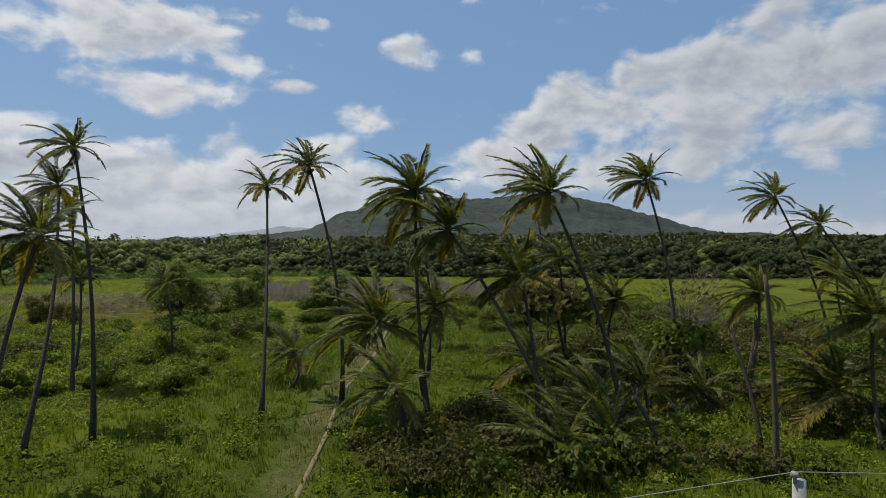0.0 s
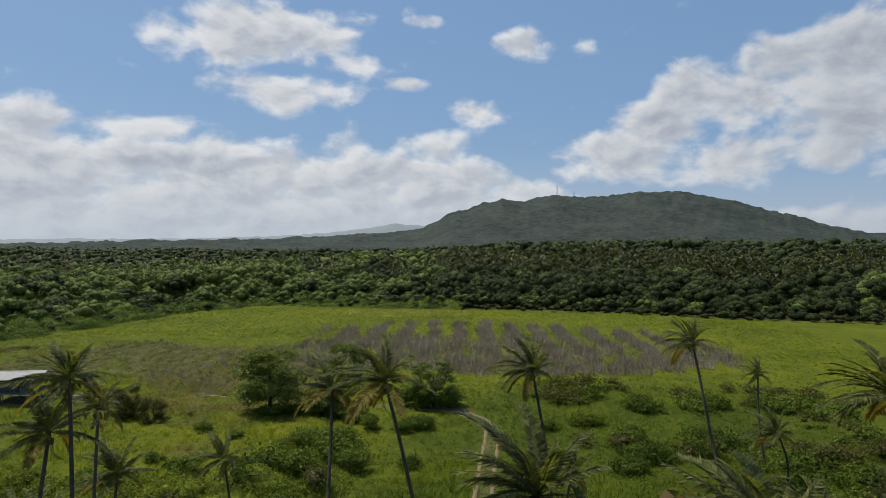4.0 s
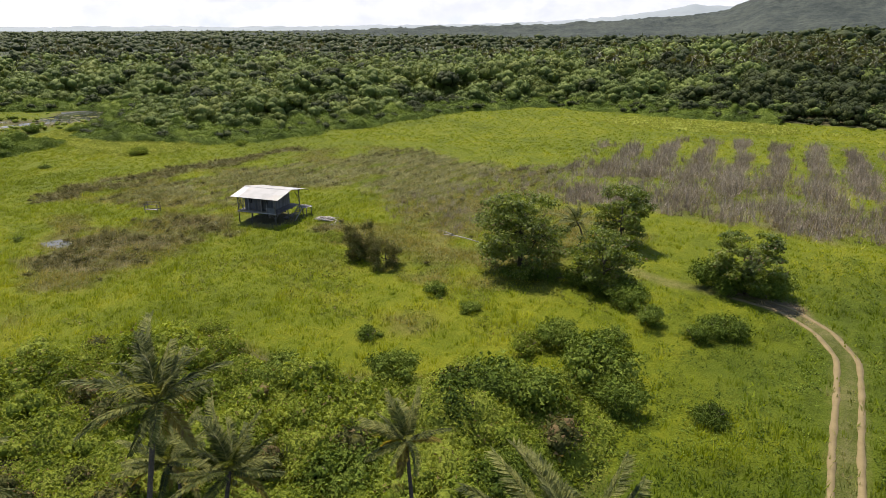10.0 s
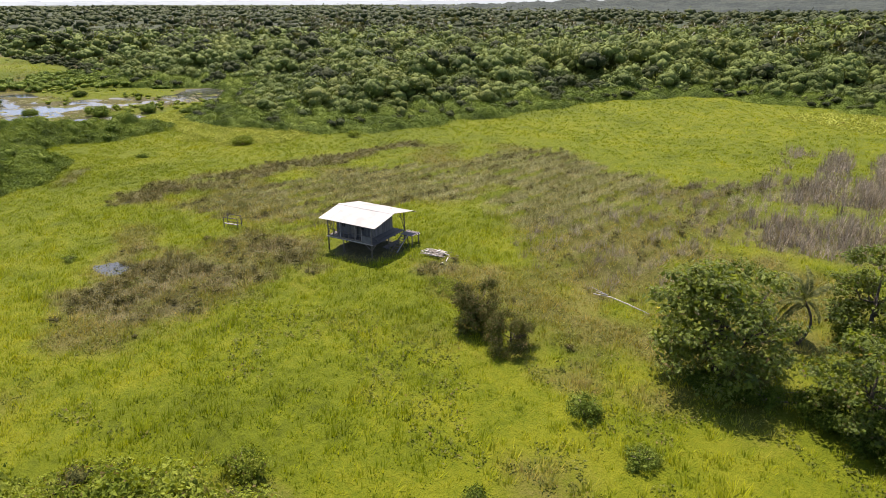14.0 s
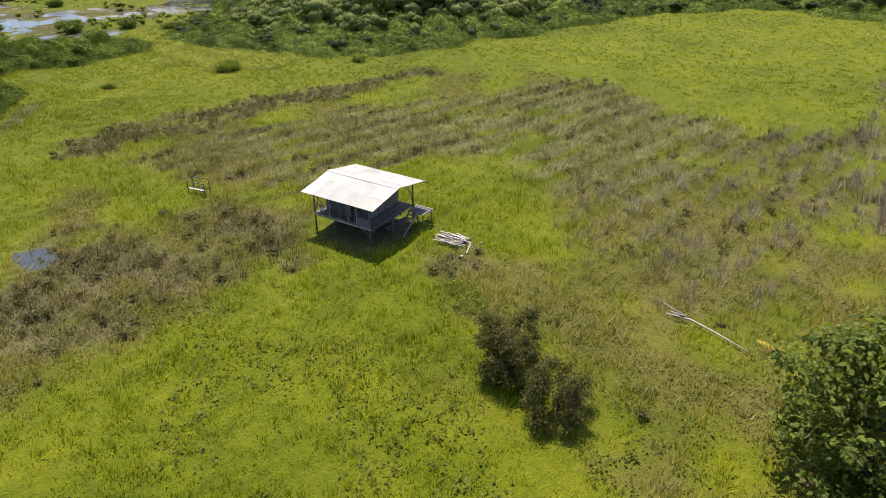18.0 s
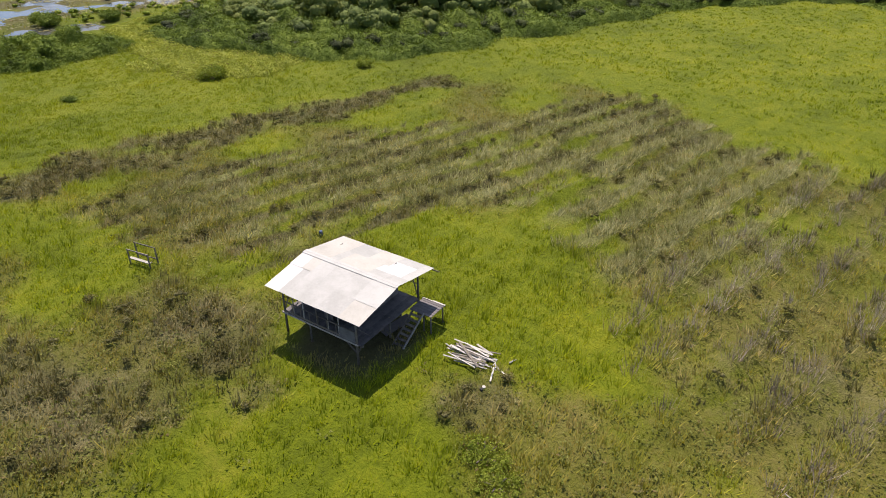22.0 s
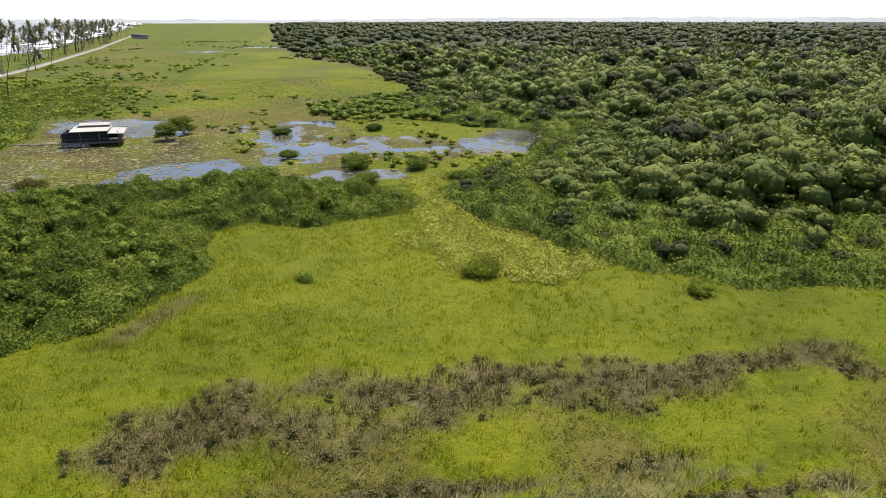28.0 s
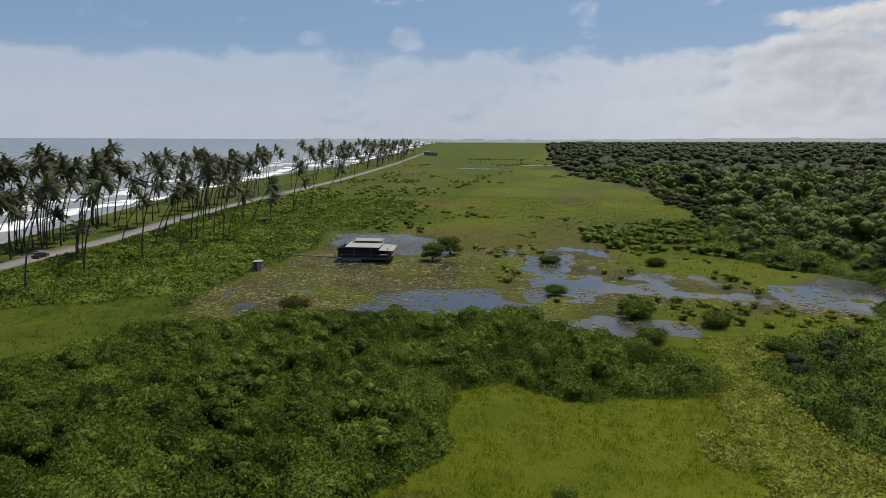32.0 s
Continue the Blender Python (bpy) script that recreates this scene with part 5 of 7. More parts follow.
sward("dry_stalks", x, y, gen.uniform(0.9, 2.2, x.shape), 0.11, 13, M_STALK, "grey dead standing stalks in old planting rows", 0.4, 0.6, category="dry stalks")
x, y = scatter(-155, -60, 68, 190, 1.15, gen, lambda x, y: (cover(x, y)["dry"] > gen.uniform(0.25, 0.9, x.shape)) & (near_hut(x, y) > 6) & (inside(STALKS, x, y) < -2))
h = gen.uniform(0.35, 0.9, x.shape) * (1 + 0.35 * ripple(x, y, 8, 3))
sward("brown_weeds", x, y, h, 0.10, 15, M_WEED, "brown withering weeds in patches", 0.5, 0.45, category="weeds")
x, y = scatter(-140, -58, 98, 190, 0.78, gen, lambda x, y: (cover(x, y)["straw"] > gen.uniform(0.25, 0.8, x.shape)) & (near_hut(x, y) > 7))
sward("straw_grass", x, y, gen.uniform(0.45, 1.05, x.shape), 0.08, 18, M_STRAW, "pale bent straw-coloured grass along the beds", 0.9, 0.5)

x, y = scatter(-84, -54, 124, 190, 1.5, gen, lambda x, y: (soft(inside(GREY_E, x, y) + 2, 5) * soft(beds(x, y) + ripple(x, y, 6, 41) * 0.8, 0.8) > gen.uniform(0.25, 1.0, x.shape)) & (near_hut(x, y) > 7))
sward("dry_stalks", x, y, gen.uniform(0.7, 1.7, x.shape), 0.05, 24, M_STALK, "loose grey-brown dead stalks on the eastern beds", 0.5, 0.7, category="dry stalks")
x, y = scatter(-150, -55, 74, 192, 1.7, gen, lambda x, y: (cover(x, y)["dry"] > gen.uniform(0.25, 0.95, x.shape)) & (near_hut(x, y) > 7) & (inside(STALKS, x, y) < -2))
h = gen.uniform(0.3, 0.85, x.shape)
stand("weed_clumps", x, y, 0.35 + h * 0.45, h, 3, 34, 0.24, M_WEED, gen, "bushy brown weeds crowding the old beds", "weeds", core=0.6)


def herbs(name, x, y, height, leaves, leaf, mat, label):
    """Small-leaved herbs: loose leaves at all heights, most of them level."""
    n = len(x)
    p = np.stack([x, y, height_at(x, y)], -1)[:, None] + gen.normal(0, 1, (n, leaves, 3)) * np.array([0.34, 0.34, 0.0])
    p[..., 2] += gen.uniform(0.05, 1.0, (n, leaves)) * height[:, None]
    up = gen.normal(size=p.shape) * 0.55 + np.array([0, 0, 1.0])
    size = leaf * gen.uniform(0.6, 1.5, n * leaves)
    v, f = slips(p.reshape(-1, 3), up.reshape(-1, 3), size * 1.5, size, gen)
    return tagged(new(name, mesh_from(name, v, f, mat)), label, "weeds", kind="stuff")


x, y = scatter(-152, -36, 74, 190, 0.66, gen, lambda x, y: (np.maximum(cover(x, y)["dry"] * 0.8, cover(x, y)["olive"] * 0.8) > gen.uniform(0.2, 1.0, x.shape)) & (near_hut(x, y) > 5.0) & (inside(STALKS, x, y) < -2) & (y > 66))
pick = cover(x, y)["dry"] + gen.normal(0, 0.25, x.shape) > 0.5
for mat, k, what in ((M_WEED, pick, "brown-green withering herbs in the old beds"), (M_HERB, ~pick, "olive-green small-leaved herbs round the hut")):
    herbs("herbs", x[k], y[k], gen.uniform(0.2, 0.65, k.sum()), 14, 0.12, mat, what)
x, y = scatter(-28, 34, 58, 150, 1.0, gen, lambda x, y: open_ground(x, y) & (np.abs(off_line(TRACK, x, y)) > 2) & (ripple(x, y, 7, 12) + gen.normal(0, 0.5, x.shape) > -0.3))
herbs("herbs", x, y, gen.uniform(0.2, 0.6, x.shape), 18, 0.11, M_BUSH, "fresh green broad-leaved herbs beside the track")
x, y = scatter(-100, -25, 66, 116, 1.1, gen, lambda x, y: (ripple(x, y, 9, 12) + ripple(x, y, 3, 50) * 0.6 > 0.7) & open_ground(x, y))
herbs("herbs", x, y, gen.uniform(0.25, 0.5, x.shape), 8, 0.16, M_HERB, "olive-green herbs among the long grass")

# ---- trees and bushes that stand singly ----


def limbs(gen, height, radius, trunk, lean=(0, 0), forks=7):
    """Trunk and limbs of a tree, as one mesh."""
    bm = bmesh.new()
    top = Vector((lean[0], lean[1], height * 0.72))
    pts = [Vector((0, 0, -0.2)), top * 0.25 + Vector((0.05, 0.03, 0)), top * 0.55, top]
    tube(bm, pts, [trunk * 1.25, trunk, trunk * 0.75, trunk * 0.25], 9)
    for k in range(forks):
        a = k * 2.4 + gen.uniform(-0.4, 0.4)
        s = gen.uniform(0.22, 0.7)
        p = top * s
        e = Vector((math.cos(a) * radius * 0.62, math.sin(a) * radius * 0.62, height * gen.uniform(0.5, 0.8)))
        m = p.lerp(e, 0.5) + Vector((0, 0, -0.12 * height))
        tube(bm, [p, m, e], [trunk * 0.5, trunk * 0.32, trunk * 0.1], 6)
        for q in range(2):
            b = a + gen.uniform(-0.9, 0.9)
            tip = m.lerp(e, 0.6) + Vector((math.cos(b), math.sin(b), gen.uniform(0.1, 0.7))) * radius * 0.35
            tube(bm, [m.lerp(e, 0.3), tip], [trunk * 0.2, trunk * 0.06], 5)
    return bm


def tree(name, x, y, height, radius, label, mat, seed, lobes=16, leaves=120, leaf=0.26, flat=0.62, trunk=0.2, low=0.25, category="tree", group=""):
    """A tree with an open crown of many leaves."""
    g = np.random.default_rng(seed)
    z = float(height_at(np.array([x]), np.array([y]))[0])
    ob = holder(name, pose(x, y, z), label, category, group)
    part("trunk", limbs(g, height, radius, trunk), M_BARK, ob, smooth=True)
    a = g.uniform(0, math.tau, lobes)
    t = np.linspace(low, 0.93, lobes)
    rr = radius * np.sqrt(np.clip(1 - ((t - 0.42) / 0.60) ** 2, 0.02, 1)) * np.sqrt(g.uniform(0.1, 1.0, lobes))
    v_all, f_all, off = [], [], 0
    for k in range(lobes):
        c = np.array([math.cos(a[k] + k * 2.4) * rr[k], math.sin(a[k] + k * 2.4) * rr[k], height * t[k]])
        lr = radius * g.uniform(0.16, 0.30)
        d = unit(g.normal(size=(leaves, 3)) + np.array([0, 0, 0.25]))
        p = c + d * lr * g.uniform(0.3, 1.35, (leaves, 1)) * np.array([1, 1, flat])
        v, f = cards(p, d + g.normal(size=d.shape) * 0.5 + np.array([0, 0, 0.5]), lr * leaf * g.uniform(0.9, 1.8, leaves), lr * leaf * g.uniform(0.6, 1.1, leaves), g)
        v_all.append(v), f_all.append(f + off)
        off += len(v)
    child("crown", mesh_from("crown", np.concatenate(v_all), np.concatenate(f_all), mat), ob)
    return ob


def bush(x, y, height, radius, label, mat, seed, name="bush", lobes=9, leaves=70, leaf=0.3, group=""):
    """A low shrub: a few stems, and leaves down to the ground."""
    g = np.random.default_rng(seed)
    z = float(height_at(np.array([x]), np.array([y]))[0])
    ob = holder(name, pose(x, y, z), label, "bush", group)
    for k in range(5):
        a = k * math.tau / 5 + g.uniform(-0.3, 0.3)
        e = Vector((math.cos(a) * radius * 0.5, math.sin(a) * radius * 0.5, height * 0.75))
        bm = bmesh.new()
        tube(bm, [(0, 0, -0.1), e * 0.5 + Vector((0, 0, height * 0.12)), e], [0.07, 0.05, 0.02], 5)
        part("stem", bm, M_TWIG, ob, smooth=True)
    v, f = crowns(np.zeros((1, 3)), np.array([radius]), np.array([height]), lobes * 2, int(leaves * 2.6), leaf * 0.5, g, 0.9, 0.55, (0.2, 0.44), 0.85)
    v2, f2 = crowns(np.zeros((1, 3)), np.array([radius * 0.95]), np.array([height * 0.55]), lobes, leaves * 2, leaf * 0.5, g, 0.9, 0.55, (0.22, 0.4), 0.85)
    child("leaves", mesh_from("leaves", np.concatenate([v, v2]), np.concatenate([f, f2 + len(v)]), mat, None, True), ob)
    return ob


tree("almond_tree", -48.3, 119.2, 10.8, 5.7, "large spreading broad-leaved tree in the meadow", M_ALMOND, 1, 120, 115, 0.22, 0.5, trunk=0.3, low=0.14)
tree("almond_tree", -37.0, 119.6, 7.2, 4.2, "bushy broad-leaved tree beside the large one", M_ALMOND, 2, 74, 100, 0.27, 0.5, low=0.1)
tree("almond_tree", -41.0, 137.0, 9.3, 4.3, "upright broad-leaved tree behind the others", M_ALMOND, 3, 80, 110, 0.27, 0.5, low=0.12)
tree("almond_tree", -22.0, 127.5, 8.2, 4.2, "tiered tree with a pointed top over dense bushes", M_ALMOND, 4, 54, 120, 0.27, 0.4, low=0.25)
bush(-24.8, 127.2, 3.4, 3.2, "dense dark bush at the bend of the track", M_BUSH, 5, lobes=12)
bush(-19.6, 127.8, 2.8, 2.8, "dense dark bush at the bend of the track", M_BUSH, 6, lobes=12)
tree("thorn_bush", -69.3, 111.8, 5.0, 2.7, "dark straggly thorn bush in the meadow", M_THORN, 7, 34, 380, 0.17, 0.9, trunk=0.12, low=0.1, category="bush")
bush(-68.9, 111.2, 2.6, 2.4, "low dark growth at the foot of the thorn bush", M_THORN, 9)
tree("thorn_bush", -64.0, 110.6, 3.6, 2.5, "lower olive-green thorn bush beside the dark one", M_THORN, 8, 34, 380, 0.17, 0.9, trunk=0.1, low=0.1, category="bush")
BUSHES = [(-48.0, 117.6, 1.0, 2.4, 0), (-43.6, 118.2, 1.3, 2.0, 0), (-39.6, 119.0, 1.8, 2.2, 2), (-36.8, 117.8, 1.8, 2.2, 0), (-40.8, 135.2, 2.0, 2.6, 0), (-64, 77, 3.6, 4.2, 1), (-61, 80, 2.6, 3.0, 1), (-52, 80.5, 2.8, 2.8, 0), (-44, 87, 3.0, 2.4, 0), (-34, 91, 3.6, 4.2, 2), (-30, 97.5, 3.4, 3.8, 2), (-35, 102, 2.3, 2.4, 2), (-30, 104.5, 2.2, 2.0, 0),
          (-29, 112, 2.2, 2.0, 0), (-22, 114, 1.7, 2.4, 0), (-24, 111, 1.6, 1.6, 2), (-26, 94, 2.4, 2.4, 0), (-36.5, 86, 3.2, 3.8, 2), (-43, 79, 3.2, 4.0, 1), (-65.5, 84, 1.5, 1.7, 1), (-19, 97, 1.3, 1.7, 0),
          (-53, 106.5, 1.3, 1.7, 2), (-47, 104.5, 0.9, 1.5, 2), (-52, 93, 1.0, 1.4, 2), (-37, 99, 1.8, 2.0, 1), (-36, 119, 2.0, 2.4, 0), (-33, 116, 2.4, 2.6, 0), (-79, 116.5, 0.7, 1.9, 1), (-77, 115.5, 0.5, 1.4, 1),
          (-56, 72, 3.0, 3.4, 1), (-48, 74, 3.0, 3.6, 1), (-38, 74, 2.6, 3.4, 0), (-70, 70, 2.6, 3.4, 1), (-30, 80, 2.0, 2.6, 0), (-26, 72, 1.8, 2.4, 0), (-168.2, 140.0, 1.7, 2.4, 1), (-156.6, 162.6, 1.6, 1.8, 1), (-171.2, 118.2, 0.7, 1.4, 0), (-186, 160, 2.2, 2.6, 0),
          (-117, 88, 0.8, 1.0, 0), (-3.5, 117, 1.8, 2.6, 1), (3.6, 121, 2.0, 3.0, 1), (9.4, 115, 1.6, 2.4, 0), (11.4, 105, 2.2, 3.0, 0), (-5.5, 94.5, 1.4, 2.0, 0), (14, 132, 2.0, 3.6, 0), (24, 134, 2.2, 4.2, 0), (36, 136, 2.2, 4.4, 0), (20, 114, 2.2, 3.2, 0), (8, 100, 1.6, 2.4, 0), (-2, 98, 1.4, 2.0, 0)]
for k, (x, y, h, r, m) in enumerate(BUSHES):
    bush(x, y, h, r, ("green leafy bush in the long grass", "bush overgrown with bright green vines", "dark bush half covered by vines")[m], (M_BUSH, M_VINE, M_BUSH)[m], 60 + k, lobes=10 if r > 2 else 6)
for k, (x, y, h, r) in enumerate([(-278, 84.5, 4.4, 3.0), (-287, 87.5, 5.0, 3.2), (-225, 70, 2.6, 2.6), (-247, 116, 2.0, 2.2), (-234, 130, 2.6, 3.0), (-282, 114, 1.8, 2.4), (-282, 140, 1.8, 2.4), (-223, 110, 3.0, 4.4), (-230, 143, 2.2, 2.8), (-218, 131, 2.2, 2.4), (-215, 149, 2.2, 2.6)]):
    bush(x, y, h, r, "rounded dark mangrove bush standing in the lagoon", M_THORN if k == 2 else M_BUSH, 120 + k, "mangrove_bush", lobes=12)

# the leafless tree among the palms, and the shrubby dark one beside it
for x, y, h, r, s, mat in ((28.3, 74.5, 10.5, 5.0, 31, None), (11.0, 68.0, 9.5, 4.6, 32, M_THORN), (22.0, 60.0, 6.0, 3.0, 33, M_BUSH)):
    g = np.random.default_rng(s)
    ob = holder("bare_tree" if mat is None else "shrub_tree", pose(x, y, 0), "nearly leafless grey tree among the palms" if mat is None else "thin-leaved dark tree among the palms", "tree")
    part("trunk", limbs(g, h, r, 0.17, forks=11), M_TWIG, ob, smooth=True)
    bm = bmesh.new()
    for k in range(420 if mat is None else 90):
        a, b = g.uniform(0, math.tau), g.uniform(0.25, 1.2)
        p = Vector((math.cos(a) * r * g.uniform(0.2, 0.8), math.sin(a) * r * g.uniform(0.2, 0.8), h * g.uniform(0.4, 0.95)))
        tube(bm, [p, p + Vector((math.cos(a + 0.4) * 0.8, math.sin(a + 0.4) * 0.8, b))], [0.028, 0.009], 3)
    tagged(part("fine_branching", bm, M_TWIG, ob), kind="stuff")
    if mat:
        v, f = crowns(np.array([[0, 0, h * 0.3]]), np.array([r]), np.array([h * 0.7]), 14, 60, 0.26, g, 0.8, 0.3)
    else:
        v, f = crowns(np.array([[0, 0, h * 0.3]]), np.array([r]), np.array([h * 0.66]), 14, 5, 0.14, g, 0.8, 0.0)
    child("leaves", mesh_from("leaves", v, f, mat or M_THORN), ob)

# ---- palms ----
WIND = math.atan2(0.35, -1.0)


def frond_arrays(length, droop, pairs, gen, width=0.075, reach_=0.95, ragged=0.0, sweep=0.0):
    """A feathery palm leaf along +x: vertices and triangles of its midrib and leaflets."""
    s = np.linspace(0, 1, 11)
    pitch = -droop * s ** 1.25
    seg = length / 10
    px = np.concatenate([[0], np.cumsum(np.cos(pitch[1:]) * seg)])
    pz = np.concatenate([[0], np.cumsum(np.sin(pitch[1:]) * seg)])
    py = sweep * s ** 2 * length * 0.3
    rib = np.stack([px, py, pz], -1)
    w = np.linspace(0.07, 0.012, 11)[:, None]
    rv = np.concatenate([rib + np.array([[0, 1, 0]]) * w, rib - np.array([[0, 1, 0]]) * w, rib - np.array([[0, 0, 1]]) * w * 1.2])
    i = np.arange(10)
    quads = [(i, i + 1, i + 12, i + 11), (i + 11, i + 12, i + 23, i + 22), (i + 22, i + 23, i + 1, i)]
    rf = np.concatenate([np.concatenate([np.stack([a, b, c], -1), np.stack([a, c, d], -1)]) for a, b, c, d in quads])
    t = np.repeat(np.linspace(0.13, 0.99, pairs), 2)
    sgn = np.tile([1.0, -1.0], pairs)
    keep = gen.random(len(t)) > ragged
    t, sgn = t[keep], sgn[keep]
    p = np.stack([np.interp(t, s, px), np.interp(t, s, py), np.interp(t, s, pz)], -1)
    k = np.interp(t, s, pitch)
    fwd = np.stack([np.cos(k), 0 * k, np.sin(k)], -1)
    up = np.stack([-np.sin(k), 0 * k, np.cos(k)], -1)
    side = np.stack([0 * k, sgn, 0 * k], -1)
    L = reach_ * (0.35 + 0.75 * np.sin(math.pi * (0.12 + 0.78 * t))) * gen.uniform(0.82, 1.1, len(t)) * length / 4.6
    a = (0.45 + 0.75 * t)[:, None]
    d = unit(side * (1.2 - 0.5 * t)[:, None] + fwd * a + up * gen.uniform(-0.05, 0.3, (len(t), 1)))
    L = L[:, None]
    sag = np.array([0, 0, -1.0])
    mid = p + d * L * 0.36 + sag * L * 0.02
    tip = p + d * L * 0.93 + sag * L * gen.uniform(0.06, 0.34, (len(t), 1))
    across = unit(np.cross(d, up)) * width * 0.5
    v = np.stack([p, mid + across, tip, mid - across], 1).reshape(-1, 3)
    j = np.arange(len(t))[:, None] * 4 + len(rv)
    f = np.concatenate([rf, j + np.array([[0, 1, 2]]), j + np.array([[0, 2, 3]])])
    return np.concatenate([rv, v]), f


gen = np.random.default_rng(61)
FRONDS = [[mesh_from("frond", *frond_arrays(4.6, d, 50, gen, 0.13, 0.74, sweep=w, ragged=0.03), M_FROND) for d in (0.75, 0.9, 1.05, 1.2, 0.55)] for w in (-1.0, 1.0)]
OLD_FRONDS = [mesh_from("old_frond", *frond_arrays(4.3, d, 36, gen, 0.08, ragged=0.25), M_FROND_OLD) for d in (1.2, 1.7)]
YELLOW_FRONDS = [mesh_from("yellow_frond", *frond_arrays(4.5, d, 46, gen, 0.14), m) for d, m in ((0.7, M_FROND_OLD), (1.0, M_FROND_OLD))]


def trunk_mesh(height, bend, lean, r0=0.15, r1=0.095):
    """A bent, slightly swollen palm stem from the origin to (lean, height)."""
    bm = bmesh.new()
    n = 13
    pts, rad = [], []
    for i in range(n):
        t = i / (n - 1)
        q = t ** 1.35
        pts.append((lean[0] * q + bend[0] * math.sin(math.pi * t), lean[1] * q + bend[1] * math.sin(math.pi * t), height * t - 0.25 * (i == 0)))
        rad.append((r0 + (r1 - r0) * t + 0.11 * (1 - t) ** 8) * (1 + 0.05 * (i % 2)))
    tube(bm, pts, rad, 9)
    return bm


def lone_mesh(name, bm, mat, smooth=True):
    me = bpy.data.meshes.new(name)
    for f in bm.faces:
        f.smooth = smooth
    bm.to_mesh(me)
    bm.free()
    me.materials.append(mat)
    return me


NUT_BM, STALK_BM = bmesh.new(), bmesh.new()
bmesh.ops.create_icosphere(NUT_BM, subdivisions=1, radius=1.0, matrix=Matrix.Diagonal((0.13, 0.13, 0.165, 1)))
tube(STALK_BM, [(0, 0, 0), (0.1, 0, -0.3), (0.22, 0, -1.0)], [0.03, 0.03, 0.012], 5)
NUT, STALK = lone_mesh("coconut", NUT_BM, M_COCONUT), lone_mesh("fruit_stalk", STALK_BM, M_COCONUT)


def palm(x, y, z, bx, by, seed, label, fronds=22, size=1.0, old=3, yellow=0, wind=0.45, sick=None):
    """A coconut palm whose crown is at x, y, z and whose foot is at bx, by."""
    g = np.random.default_rng(seed)
    foot = float(height_at(np.array([bx]), np.array([by]))[0])
    ob = holder("coconut_palm", pose(bx, by, foot), label, "palm tree", "coconut palms in the meadow")
    top = Vector((x - bx, y - by, z - foot))
    part("trunk", trunk_mesh(top.z, (g.uniform(-0.9, 0.9), g.uniform(-0.9, 0.9)), (top.x, top.y)), M_BARK, ob, smooth=True)
    for k in range(fronds + old):
        dead = k >= fronds
        t = (k + 0.5) / fronds
        a = k * 2.39996 + g.uniform(-0.25, 0.25)
        e = g.uniform(-80, -60) if dead else 80 - 98 * t + g.uniform(-9, 9)
        a = a + wind * 0.75 * math.sin(WIND - a)
        lee = math.cos(WIND - a)
        e = e + (-6 * lee if lee > 0 else -14 * lee) * wind * (0 if dead else 1)
        blown = FRONDS[int(math.sin(WIND - a) > 0)]
        me = sick if sick and k % 3 < 2 and not dead else OLD_FRONDS[k % 2] if dead else (YELLOW_FRONDS[k % 2] if fronds - k <= yellow else blown[min(3, int(t * 4.0))] if k > 2 else blown[4])
        s = size * g.uniform(0.8, 1.15) * (1 + 0.12 * lee) * (0.8 if k < 3 else 0.6 if dead else 1.0)
        m = Matrix.Translation(top) @ Euler((g.uniform(-0.35, 0.35) + 0.3 * math.sin(WIND - a), -radians(e), a)).to_matrix().to_4x4() @ Matrix.Diagonal((s, s, s, 1))
        child("frond", me, ob, m, "dead hanging brown frond" if dead else "")
    for k in range(6):
        r = g.uniform(0, math.tau)
        child("coconut", NUT, ob, Matrix.Translation(top + Vector((math.cos(r) * g.uniform(0.16, 0.34), math.sin(r) * g.uniform(0.16, 0.34), g.uniform(-0.7, -0.2)))))
    for k in range(3):
        child("fruit_stalk", STALK, ob, Matrix.Translation(top) @ Matrix.Rotation(g.uniform(0, math.tau), 4, "Z"))
    return ob


